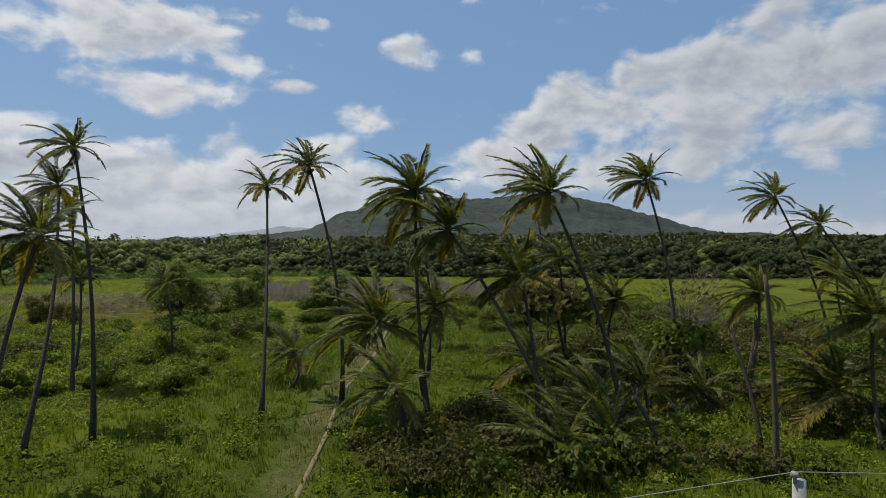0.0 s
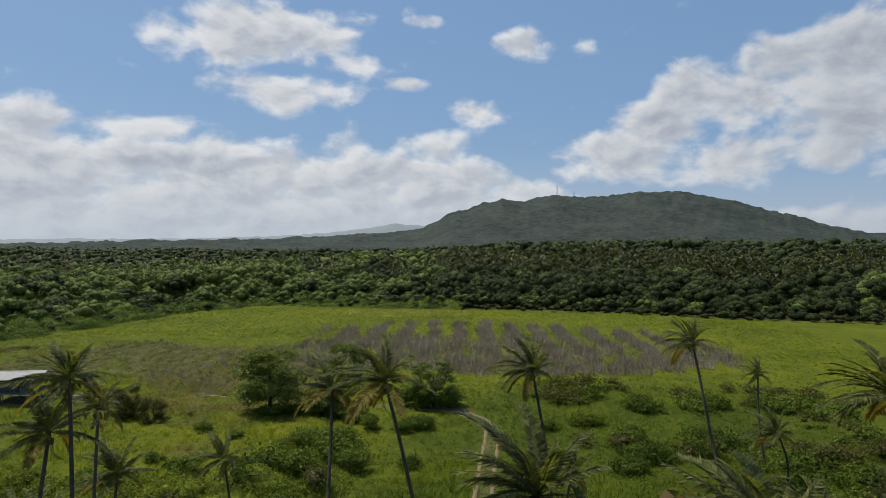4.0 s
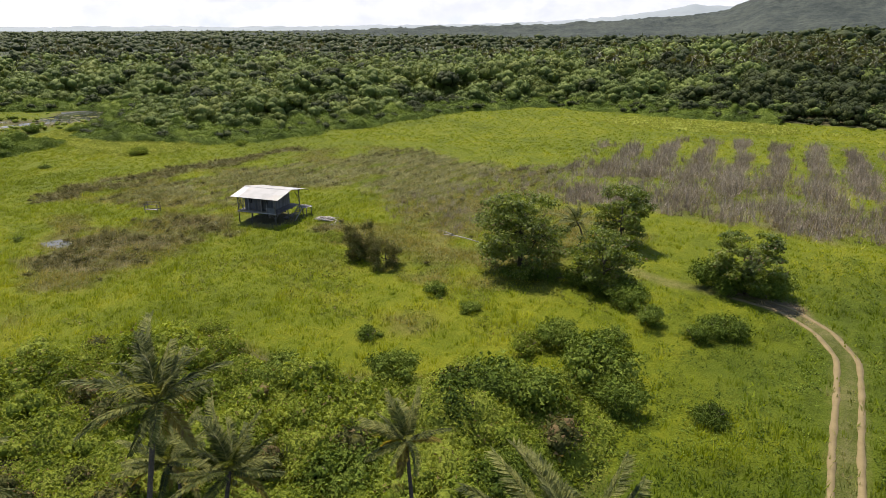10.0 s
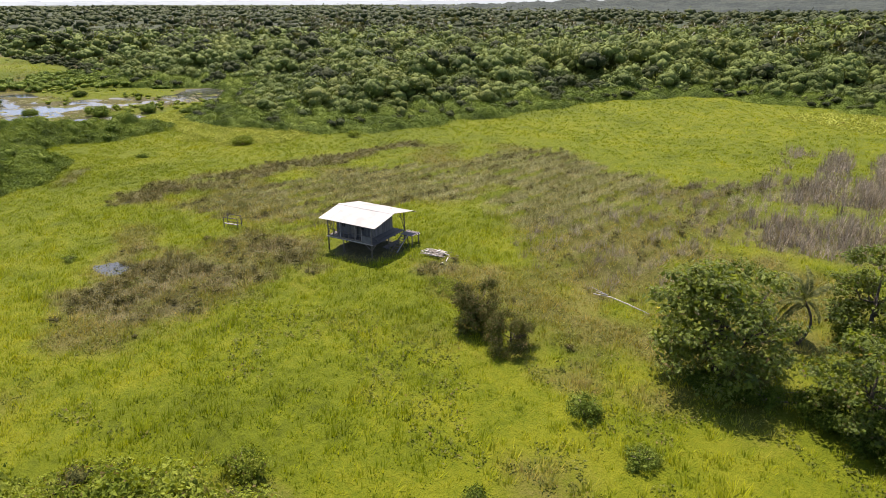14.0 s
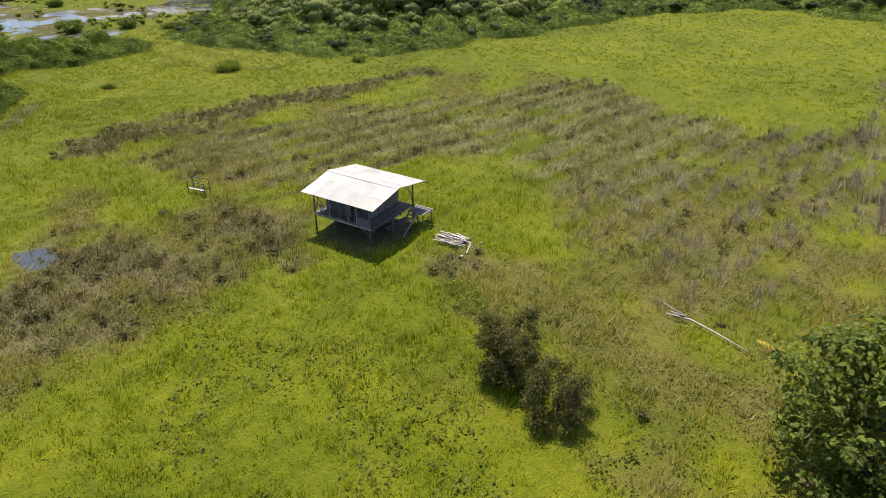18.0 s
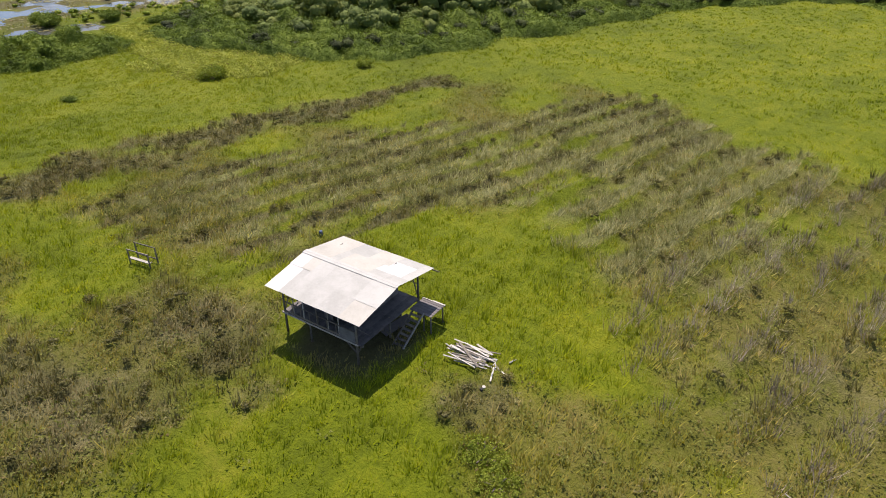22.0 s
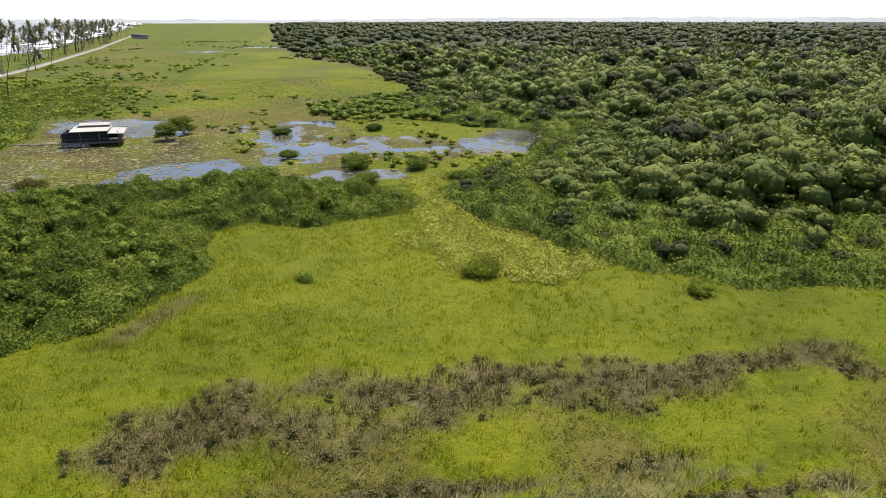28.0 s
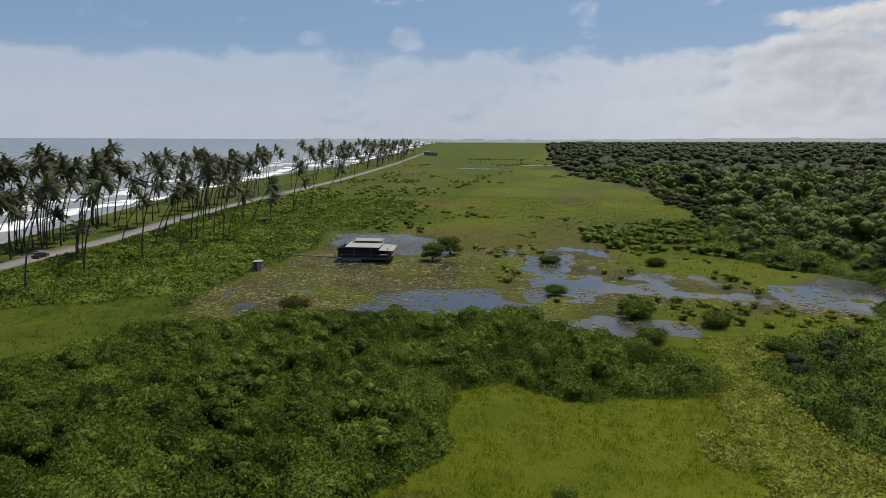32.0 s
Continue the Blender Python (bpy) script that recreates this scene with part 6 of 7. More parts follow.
TALL, LEANING, YOUNG = "tall slender coconut palm with a windblown crown", "leaning coconut palm with a heavy dark crown", "short young coconut palm in the undergrowth"
PALMS = [
    (-28.1, 49.4, 20.6, -23.0, 42.5, TALL, 24, 0.64, 1, 2), (-29.2, 49.2, 17.6, -26.0, 40.0, TALL, 22, 0.62, 1, 2), (-21.4, 34.3, 13.5, -22.4, 31.5, LEANING, 30, 0.80, 3, 2), (-35.2, 63.0, 10.0, -34.0, 59.5, TALL, 24, 0.66, 2, 2),
    (-15.9, 58.6, 18.5, -13.6, 48.5, TALL, 21, 0.62, 1, 5), (-11.4, 55.2, 19.9, -8.6, 55.0, TALL, 22, 0.72, 2, 5), (-3.0, 67.5, 18.5, -1.5, 64.0, TALL, 26, 0.66, 1, 2), (10.3, 75.5, 20.0, 13.0, 68.0, TALL, 22, 0.58, 2, 3),
    (18.9, 60.4, 19.2, 21.4, 60.0, TALL, 27, 0.74, 2, 2), (-2.0, 46.8, 16.9, -1.0, 46.5, LEANING, 30, 0.88, 3, 2), (7.2, 44.0, 16.6, 11.5, 41.0, LEANING, 28, 0.80, 3, 3), (0.4, 44.9, 14.1, 7.6, 41.5, LEANING, 28, 0.80, 3, 2),
    (-4.8, 47.5, 7.3, -2.8, 44.0, LEANING, 30, 1.02, 2, 3), (5.2, 43.3, 11.0, 6.2, 42.4, LEANING, 26, 0.80, 3, 3), (18.6, 70.0, 7.2, 18.0, 68.0, YOUNG, 28, 0.90, 2, 3), (-14.3, 62.0, 2.9, -14.0, 60.0, YOUNG, 22, 0.72, 1, 2),
    (29.3, 60.0, 8.6, 26.5, 57.0, LEANING, 28, 0.80, 3, 2), (34.1, 66.5, 18.1, 41.0, 68.0, TALL, 22, 0.70, 2, 2), (37.4, 64.4, 15.2, 44.5, 64.5, TALL, 22, 0.70, 2, 2), (-33.8, 59.1, 16.4, -31.5, 55.0, TALL, 24, 0.66, 2, 3),
    (-30.5, 71.0, 8.9, -29.5, 70.0, TALL, 20, 0.55, 1, 3), (0.6, 84.0, 5.6, -0.5, 80.0, YOUNG, 22, 0.77, 1, 3), (25.0, 108.0, 11.5, 25.0, 105.0, TALL, 20, 0.51, 1, 2), (23.6, 96.0, 7.0, 24.0, 95.0, YOUNG, 22, 0.68, 1, 2),
    (10.0, 39.0, 1.6, 10.0, 38.2, YOUNG, 20, 0.90, 1, 2), (38.0, 47.0, 3.0, 37.6, 46.0, YOUNG, 24, 0.95, 1, 2), (33.0, 44.0, 8.8, 33.0, 41.5, LEANING, 26, 0.80, 2, 2), (8.0, 56.0, 3.2, 8.0, 55.0, YOUNG, 24, 0.85, 1, 2), (14.5, 47.0, 3.0, 14.2, 46.0, YOUNG, 24, 0.90, 1, 2), (-46.0, 66.0, 4.0, -46, 65, YOUNG, 24, 0.72, 1, 2),
    (-0.6, 50.0, 8.3, -1.0, 49.1, LEANING, 26, 0.85, 1, 2), (29.2, 44.0, 8.2, 27.7, 40.9, LEANING, 26, 0.95, 1, 2), (10.8, 45.0, 1.9, 10.8, 44.5, YOUNG, 22, 1.00, 1, 2), 
    (27.3, 45.0, 3.0, 27.3, 44.5, YOUNG, 24, 1.00, 1, 2), 
    (-2.9, 40.0, 4.1, -2.9, 39.5, YOUNG, 20, 0.80, 1, 2), (6.8, 36.0, 1.8, 6.8, 35.5, YOUNG, 20, 0.90, 1, 2),
    (19.9, 50.0, 1.9, 19.9, 49.5, YOUNG, 20, 0.85, 1, 2), (11.1, 62.0, 12.0, 13.9, 73.8, LEANING, 24, 0.70, 1, 2), (42.5, 70.0, 10.4, 57.6, 92.3, TALL, 22, 0.70, 1, 2)]
for k, (x, y, z, bx, by, label, n, s, old, yel) in enumerate(PALMS):
    palm(x, y, z, bx, by, 200 + k, label, int(n * 0.95), s * 1.04, old, yel)
palm(-45.5, 131.0, 4.4, -45.3, 130.5, 260, "young palm growing between the meadow trees", 16, 0.75, 0, 0)
palm(-56.6, 127.2, 0.5, -56.6, 127.2, 261, "small yellowed palm seedling beside the fallen trunk", 7, 0.32, 1, 0, 0.2, mesh_from("frond", *frond_arrays(4.2, 0.5, 30, gen, 0.16), M_YELLOW))

# dead palm stems
for bx, by, h, lx, ly, r in ((18.0, 35.0, 11.3, -0.6, 0.0, 0.15), (20.3, 41.5, 7.0, -0.7, 2.6, 0.14), (12.6, 37.0, 4.2, -1.6, 0.4, 0.16), (27.6, 58.6, 6.4, 1.0, 0.3, 0.3)):
    stump = holder("dead_palm_trunk", pose(bx, by, float(height_at(np.array([bx]), np.array([by]))[0])), "bare grey trunk of a dead palm", "dead trunk", "dead palm trunks")
    part("trunk", trunk_mesh(h, (0.15, 0.1), (lx, ly), r, r * 0.75), M_BARK, stump, smooth=True)
    bm = bmesh.new()
    for k in range(4):
        bar(bm, (lx, ly, h - 0.1), (lx + 0.25 * math.cos(k * 1.7), ly + 0.25 * math.sin(k * 1.7), h + 0.35 + 0.1 * k), 0.07, 0.03)
    part("splinter", bm, M_BARK, stump)

# palms along the coast road
gen = np.random.default_rng(71)


def coast_crown(seed):
    g = np.random.default_rng(seed)
    vs, fs, off = [], [], 0
    for k in range(27):
        t = (k + 0.5) / 27
        a = k * 2.39996 + g.uniform(-0.25, 0.25)
        a = a + 0.85 * math.sin(WIND - a)
        e = 72 - 100 * t ** 0.8 + g.uniform(-9, 9) + (10 if math.cos(WIND - a) > 0 else -4)
        v, f = frond_arrays(4.0 * g.uniform(0.8, 1.1), (0.6, 0.9, 1.3)[k % 3], 22, g, 0.30)
        m = np.array(Euler((0.5 * math.sin(WIND - a), -radians(e), a)).to_matrix())
        vs.append(v @ m.T), fs.append(f + off)
        off += len(v)
    return mesh_from("crown", np.concatenate(vs), np.concatenate(fs), M_FROND_COAST)


MODELS = []
for k, (h, lx, ly) in enumerate(((20.5, -2.0, 4.6), (17.5, -0.8, 3.0), (24.0, -2.6, 5.6), (14.5, -2.4, 6.5), (9.0, 0.2, 1.2))):
    ob = holder("coconut_palm", pose(-300, -30, 0), "slender windswept coconut palm beside the coast road", "palm tree", "palms along the coast road")
    part("trunk", trunk_mesh(h, (0.4, -0.5), (lx, ly), 0.16, 0.11), M_BARK, ob, smooth=True)
    child("crown", coast_crown(300 + k), ob, Matrix.Translation((lx, ly, h)))
    MODELS.append(ob)
spots = []
NEAR = [(-242, 13), (-292, 19), (-302, 10), (-328, 10), (-337, 13), (-363, 10), (-375, 5), (-387, 8), (-440, -4), (-228, 11), (-258, -2), (-273, 17), (-283, -8), (-268, 9), (-281, 4), (-292, 10), (-255, 2), (-300, 16), (-310, 2), (-322, 2), (-340, 0), (-335, -12), (-262, -34), (-255, -30), (-270, -40), (-284, -44), (-290, -40), (-299, -50), (-305, -38), (-318, -46), (-322, -40), (-330, -55), (-328, -44), (-246, -22), (-240, -8), (-263, -6), (-300, -6), (-296, 6), (-312, -10), (-330, -8), (-350, -14), (-345, -50), (-360, -48), (-366, -60), (-380, -20), (-400, -17)]
spots += NEAR
while len(spots) < 330:
    x = -248 - 190 * gen.random() if len(spots) < 112 else -300 - 1000 * gen.random() ** 0.95
    lane = np.interp(-x, [-p[0] for p in ROAD], [p[1] for p in ROAD])
    shore = np.interp(-x, [-p[0] for p in SHORE], [p[1] for p in SHORE])
    y = gen.uniform(shore + 7, lane + (10 if gen.random() < 0.3 else -5))
    clump = float(ripple(np.array([x]), np.array([y]), 16, 28)[0])
    if abs(y - lane) > 4.5 and (clump > 0.0 or x < -620 or y > lane) and not (x > -300 and y > lane):
        spots.append((x, y))
for k, (x, y) in enumerate(spots):
    m = pose(x, y, float(height_at(np.array([float(x)]), np.array([float(y)]))[0]), 0, 0, gen.uniform(-40, 40))
    which = int(gen.choice(5, p=[0.32, 0.25, 0.22, 0.15, 0.06]))
    if k < 5:
        MODELS[k].matrix_basis = m
    else:
        s = float(gen.uniform(0.85, 1.12))
        copy_thing(MODELS[which], m @ Matrix.Diagonal((s, s, s, 1)))

# ---- the stilt hut ----
HUT = Matrix.Translation((-95.15, 118.35, 0)) @ Matrix.Rotation(radians(15.0), 4, "Z")


def box(bm, x0, x1, y0, y1, z0, z1, bevel=0.0):
    m = Matrix.Translation(((x0 + x1) / 2, (y0 + y1) / 2, (z0 + z1) / 2)) @ Matrix.Diagonal((x1 - x0, y1 - y0, z1 - z0, 1))
    made = bmesh.ops.create_cube(bm, size=1.0, matrix=m)
    if bevel:
        bmesh.ops.bevel(bm, geom=list({e for v in made["verts"] for e in v.link_edges}), offset=bevel, segments=1, affect="EDGES")


hut = holder("stilt_hut", HUT, "weathered wooden hut on stilts with a pale metal roof", "hut")
DECK, EAVE, RIDGE, HL, HW = 1.9, 4.42, 5.2, 4.45, 4.38


def one(name, mat, parent, fn, label="", smooth=False):
    bm = bmesh.new()
    fn(bm)
    return part(name, bm, mat, parent, label, None, smooth)


# stilts: the corner ones run up to the eaves
for u, v, top, r in ((-3.75, -3.45, EAVE + 0.05, 0.085), (-1.3, -3.4, DECK, 0.08), (3.25, -3.45, EAVE + 0.05, 0.085), (-3.75, 3.35, EAVE, 0.085), (3.6, 3.45, EAVE, 0.085), (0.2, 3.3, DECK, 0.08), (-3.6, 0, DECK, 0.08), (3.3, 0.2, DECK, 0.08), (-0.4, 0, DECK, 0.09)):
    one("post", M_TIMBER, hut, lambda bm: tube(bm, [(u, v, -0.3), (u + 0.02, v, top * 0.5), (u, v, top)], [r * 1.15, r, r * 0.9], 8), smooth=True)
for v in (-3.35, -1.1, 1.1, 3.25):
    one("floor_beam", M_TIMBER, hut, lambda bm: bar(bm, (-3.95, v, DECK - 0.16), (3.75, v, DECK - 0.16), 0.1, 0.18, bevel=0.01))
for k in range(26):
    u = -3.95 + k * 0.296
    one("floor_board", M_DECK, hut, lambda bm: box(bm, u, u + 0.285, -3.55, 3.45, DECK - 0.065, DECK - 0.02 - 0.006 * (k % 3), 0.006))
# knee braces under the deck at the open corner
for du, dv in ((-1.0, 0.0), (0.0, 1.0)):
    one("brace", M_TIMBER, hut, lambda bm: bar(bm, (3.25, -3.45, 0.95), (3.25 + du, -3.45 + dv, DECK - 0.2), 0.09, 0.07))
one("brace", M_TIMBER, hut, lambda bm: bar(bm, (3.3, -3.35, 3.1), (3.5, -2.3, DECK), 0.09, 0.05), "loose slanting pale board")
for a, b in (((-3.75, -3.4, 4.2), (-3.75, -2.1, 2.0)), ((-3.75, -3.4, 3.2), (-3.75, -2.4, 2.2)), ((-3.75, -2.3, 4.2), (-3.75, -3.3, 2.2)), ((3.6, 3.4, 2.1), (3.0, 3.4, 4.2)), ((3.6, 3.4, 3.2), (3.6, 2.2, 4.2))):
    one("brace", M_TIMBER, hut, lambda bm: bar(bm, a, b, 0.07, 0.05))
# walls of upright boards round one room
for k in range(18):
    u = -3.45 + k * 0.3
    if k == 9 or k == 10:
        continue
    low = 2.9 if k in (3, 4, 13, 14) else DECK
    one("wall_board", M_WALL, hut, lambda bm: box(bm, u, u + 0.292, -2.03, -2.0 + 0.008 * (k % 2), DECK, 4.6 if low == DECK else low, 0.004))
for k in range(17):
    v = -2.0 + k * 0.3
    one("wall_board", M_BOARD, hut, lambda bm: box(bm, 1.92 + 0.006 * (k % 2), 1.95, v, v + 0.292, DECK, 4.72, 0.004))
    one("wall_board", M_BOARD, hut, lambda bm: box(bm, -3.46, -3.43 + 0.006 * (k % 2), v, v + 0.292, DECK, 4.72, 0.004))
for k in range(18):
    u = -3.45 + k * 0.3
    one("wall_board", M_BOARD, hut, lambda bm: box(bm, u, u + 0.292, 3.08, 3.11 + 0.006 * (k % 2), DECK, 4.6, 0.004))
door = one("door", M_BOARD, hut, lambda bm: box(bm, -0.74, 0.12, -2.42, -2.38, DECK, 3.9, 0.01), "dark wooden door standing ajar")
one("handle", M_WIRE, door, lambda bm: bar(bm, (0.02, -2.46, 2.9), (0.02, -2.46, 3.05), 0.03))
for u0, u1 in ((-2.55, -1.95), (0.45, 1.05)):
    win = one("window", M_TIMBER, hut, lambda bm: [bar(bm, (u0, -2.05, z), (u1, -2.05, z), 0.05) for z in (2.92, 3.9)] + [bar(bm, (u, -2.05, 2.92), (u, -2.05, 3.9), 0.05) for u in (u0, u1, (u0 + u1) / 2)])
    one("shutter", M_DARK, win, lambda bm: box(bm, u0, u1, -2.0, -1.96, 2.9, 3.92))
# gallery rail and the posts that carry the eaves
for u in (-2.7, -1.7, -0.4, 0.7, 1.7):
    one("gallery_post", M_PALE if u not in (-0.4,) else M_TIMBER, hut, lambda bm: bar(bm, (u, -3.5, DECK), (u, -3.5, 4.5), 0.065, bevel=0.006))
for k in range(9):
    u = -3.7 + k * 0.86
    one("rail_post", M_TIMBER, hut, lambda bm: bar(bm, (u, -3.52, DECK), (u, -3.52, DECK + 0.95), 0.05))
one("hand_rail", M_TIMBER, hut, lambda bm: bar(bm, (-3.75, -3.52, DECK + 0.97), (3.25, -3.52, DECK + 0.97), 0.08, 0.05))
one("lower_rail", M_TIMBER, hut, lambda bm: bar(bm, (-3.75, -3.52, DECK + 0.12), (3.25, -3.52, DECK + 0.12), 0.06, 0.14))
one("half_wall", M_WALL, hut, lambda bm: box(bm, 1.75, 3.2, -3.56, -3.5, DECK + 0.02, DECK + 0.9, 0.01), "pale board screen below the rail")
one("fascia", M_PALE, hut, lambda bm: bar(bm, (-3.9, -3.6, DECK - 0.05), (3.5, -3.6, DECK - 0.05), 0.05, 0.12))
# roof: sheets with raised ribs, on purlins
rise = RIDGE - EAVE


def sheet(bm, u0, u1, v0, v1, lift):
    """A slightly corrugated sheet that follows the slope from v0 (outer) to v1."""
    n = max(4, int((u1 - u0) / 0.076))
    grid = []
    for v in (v0, v1):
        z = RIDGE - rise * abs(v) / HW + lift
        grid.append([[bm.verts.new((u0 + (u1 - u0) * i / n, v, z + 0.006 * (i % 2) - t)) for i in range(n + 1)] for t in (0, 0.012)])
    for i in range(n):
        for t in (0, 1):
            q = (grid[0][t][i], grid[0][t][i + 1], grid[1][t][i + 1], grid[1][t][i])
            bm.faces.new(q if t == 0 else q[::-1])
    bm.normal_update()


SHEETS = [(-4.45, -3.1, -4.38, -1.6, M_ROOF_CLEAN), (-4.5, -3.3, -1.65, 0, M_ROOF_CLEAN), (-3.3, -2.4, -1.65, 0, M_ROOF_PALE), (-3.1, -2.3, -4.36, -1.6, M_ROOF), (-2.4, -1.0, -2.5, 0, M_ROOF), (-2.3, 0.6, -4.4, -2.45, M_ROOF), (-1.0, 2.4, -2.5, 0, M_ROOF), (0.6, 2.5, -4.38, -2.45, M_ROOF),
          (2.4, 4.45, -2.5, 0, M_ROOF), (2.5, 4.42, -4.38, -2.45, M_ROOF_PALE), (-4.5, -2.2, 0, 4.38, M_ROOF_PALE), (-2.2, -1.5, 0, 2.3, M_ROOF), (-2.25, -0.2, 2.25, 4.36, M_ROOF), (-1.5, 1.4, 0, 2.3, M_ROOF_PALE), (-0.2, 1.8, 2.25, 4.38, M_ROOF_PALE),
          (1.4, 3.0, 0, 1.2, M_ROOF), (1.38, 3.7, 1.15, 3.3, M_ROOF_CLEAN), (3.0, 4.45, 0, 1.2, M_ROOF), (3.7, 4.45, 1.15, 4.38, M_ROOF), (1.8, 3.7, 3.25, 4.38, M_ROOF)]
for k, (u0, u1, v0, v1, mat) in enumerate(SHEETS):
    one("roof_sheet", mat, hut, lambda bm: sheet(bm, u0 - 0.04, u1 + 0.04, v0, v1, 0.006 * (k % 3) + (0.01 if abs(v0) + abs(v1) < 4 else 0)))
one("ridge_cap", M_ROOF, hut, lambda bm: [bar(bm, (-4.55, s * 0.14, RIDGE + 0.02), (4.5, s * 0.14, RIDGE + 0.02), 0.30, 0.02, up=(0, s * 0.17, 1)) for s in (-1, 1)])
for v in (-4.2, -2.8, -1.4, 1.4, 2.8, 4.2):
    z = RIDGE - rise * abs(v) / HW - 0.07
    one("purlin", M_TIMBER, hut, lambda bm: bar(bm, (-4.35, v, z), (4.35 + (0.75 if v == 4.2 else 0), v, z), 0.06, 0.09), "pale purlin sticking out past the roof" if v == 4.2 else "")
for u in (-3.9, -1.3, 1.3, 3.7):
    for s in (-1, 1):
        one("rafter", M_TIMBER, hut, lambda bm: bar(bm, (u, 0, RIDGE - 0.17), (u, s * 4.2, EAVE - 0.13), 0.06, 0.12))
# gable boards
for u in (-3.45, 1.93):
    one("gable", M_BOARD, hut, lambda bm: bm.faces.new([bm.verts.new(p) for p in ((u, -2.0, 4.6), (u, 3.1, 4.55), (u, 0, RIDGE - 0.15))]))
# landing, its posts, and the stairs
landing = one("landing", M_DECK, hut, lambda bm: box(bm, 4.65, 4.8, 2.1, 3.88, 1.54, 1.66, 0.005), "small dark landing of boards on a bearer")
for k in range(6):
    one("board", M_DECK, landing, lambda bm: box(bm, 3.75, 5.75, 2.1 + k * 0.3, 2.38 + k * 0.3, 1.66, 1.7, 0.005))
one("landing_edge", M_PALE, landing, lambda bm: bar(bm, (3.7, 3.93, 1.66), (5.78, 3.93, 1.66), 0.06, 0.12))
one("tarpaulin", M_PALE, landing, lambda bm: [box(bm, 4.3, 5.5, 3.95, 4.5, 1.3, 1.34, 0.01)], "pale sheet hanging at the edge")
for u, v in ((5.65, 2.2), (5.0, 2.2), (5.65, 3.8), (3.9, 3.8)):
    one("landing_post", M_TIMBER, landing, lambda bm: tube(bm, [(u, v, -0.2), (u, v, 1.64)], [0.07, 0.06], 7), smooth=True)
stairs = one("stairs", M_TIMBER, hut, lambda bm: [bar(bm, (u, -0.45, 0.0), (u, 2.15, 1.6), 0.05, 0.22) for u in (4.0, 4.9)], "open wooden stairs with worn treads")
for k in range(7):
    t = (k + 0.6) / 7.2
    one("tread", M_TIMBER, stairs, lambda bm: box(bm, 4.02, 4.88, -0.45 + 2.6 * t - 0.13, -0.45 + 2.6 * t + 0.13, 1.6 * t - 0.02, 1.6 * t + 0.02, 0.006))
one("handrail", M_PALE, stairs, lambda bm: bar(bm, (5.05, -0.5, 0.15), (5.05, 2.15, 1.75), 0.07, 0.12))
panel = one("fallen_panel", M_DECK, hut, lambda bm: bar(bm, (2.6, 0.2, 0.1), (3.4, 2.6, 0.55), 0.9, 0.05), "dark board panel leaning under the stairs")

# ---- round the hut ----
pile = holder("plank_pile", pose(-86.2, 122.4, 0.02, 0, 0, 26), "heap of bleached grey planks on the grass", "planks")
g = np.random.default_rng(81)
for k in range(48):
    L, a = g.uniform(1.5, 3.1), radians(g.normal(-14, 10))
    c = Vector((g.normal(-0.1, 0.42), g.normal(0, 0.5), 0.06 + 0.009 * k))
    d = Vector((math.cos(a), math.sin(a), g.normal(0, 0.02))) * L / 2
    one("plank", (M_PALE, M_PALE, M_TIMBER)[k % 3], pile, lambda bm: bar(bm, c - d, c + d, g.uniform(0.09, 0.2), 0.03))
for k in range(6):
    c = Vector((2.2 + g.normal(0, 0.4), -0.1 + g.normal(0, 0.4), 0.1))
    d = Vector((g.normal(0, 0.4), g.normal(0, 0.4), 0.1))
    one("plank", M_PALE, pile, lambda bm: bar(bm, c - d, c + d, 0.12, 0.05))
can = holder("bucket", pose(-83.3, 120.7, 0) @ Matrix.Diagonal((0.75, 0.75, 0.75, 1)), "small white bucket on the grass", "bucket")
one("shell", M_PALE, can, lambda bm: tube(bm, [(0, 0, -0.02), (0, 0, 0.34)], [0.13, 0.17], 12), smooth=True)
one("rim", M_PALE, can, lambda bm: tube(bm, [(0, 0, 0.325), (0, 0, 0.36)], [0.185, 0.185], 12))
one("stand", M_DARK, can, lambda bm: box(bm, -0.15, 0.15, -0.42, -0.16, -0.02, 0.3, 0.02))
drum = holder("barrel", pose(-109.0, 124.0, 0) @ Matrix.Diagonal((0.6, 0.6, 0.6, 1)), "blue plastic barrel in the weeds", "barrel")
M_BLUE = plain("blue_plastic", (0.023, 0.046, 0.106), (0.046, 0.076, 0.152), 2.0, 0.4)
one("shell", M_BLUE, drum, lambda bm: tube(bm, [(0, 0, -0.05), (0, 0, 0.2), (0, 0, 0.6), (0, 0, 0.85)], [0.26, 0.29, 0.29, 0.26], 14), smooth=True)
one("lid", M_BLUE, drum, lambda bm: tube(bm, [(0, 0, 0.84), (0, 0, 0.88)], [0.27, 0.27], 14))
log = holder("fallen_trunk", pose(0, 0, 0.1), "long bleached fallen tree trunk on the ground", "log")
one("trunk", M_PALE, log, lambda bm: tube(bm, [(-65.0, 126.1, 0.2), (-63.2, 126.8, 0.12), (-61, 126.6, 0.1), (-58.2, 126.1, 0.08)], [0.05, 0.075, 0.065, 0.05], 9), smooth=True)
for e in ((-65.8, 126.9, 0.5), (-64.6, 126.0, 0.6)):
    one("branch", M_PALE, log, lambda bm: tube(bm, [(-63.6, 126.8, 0.2), e], [0.09, 0.03], 6), smooth=True)
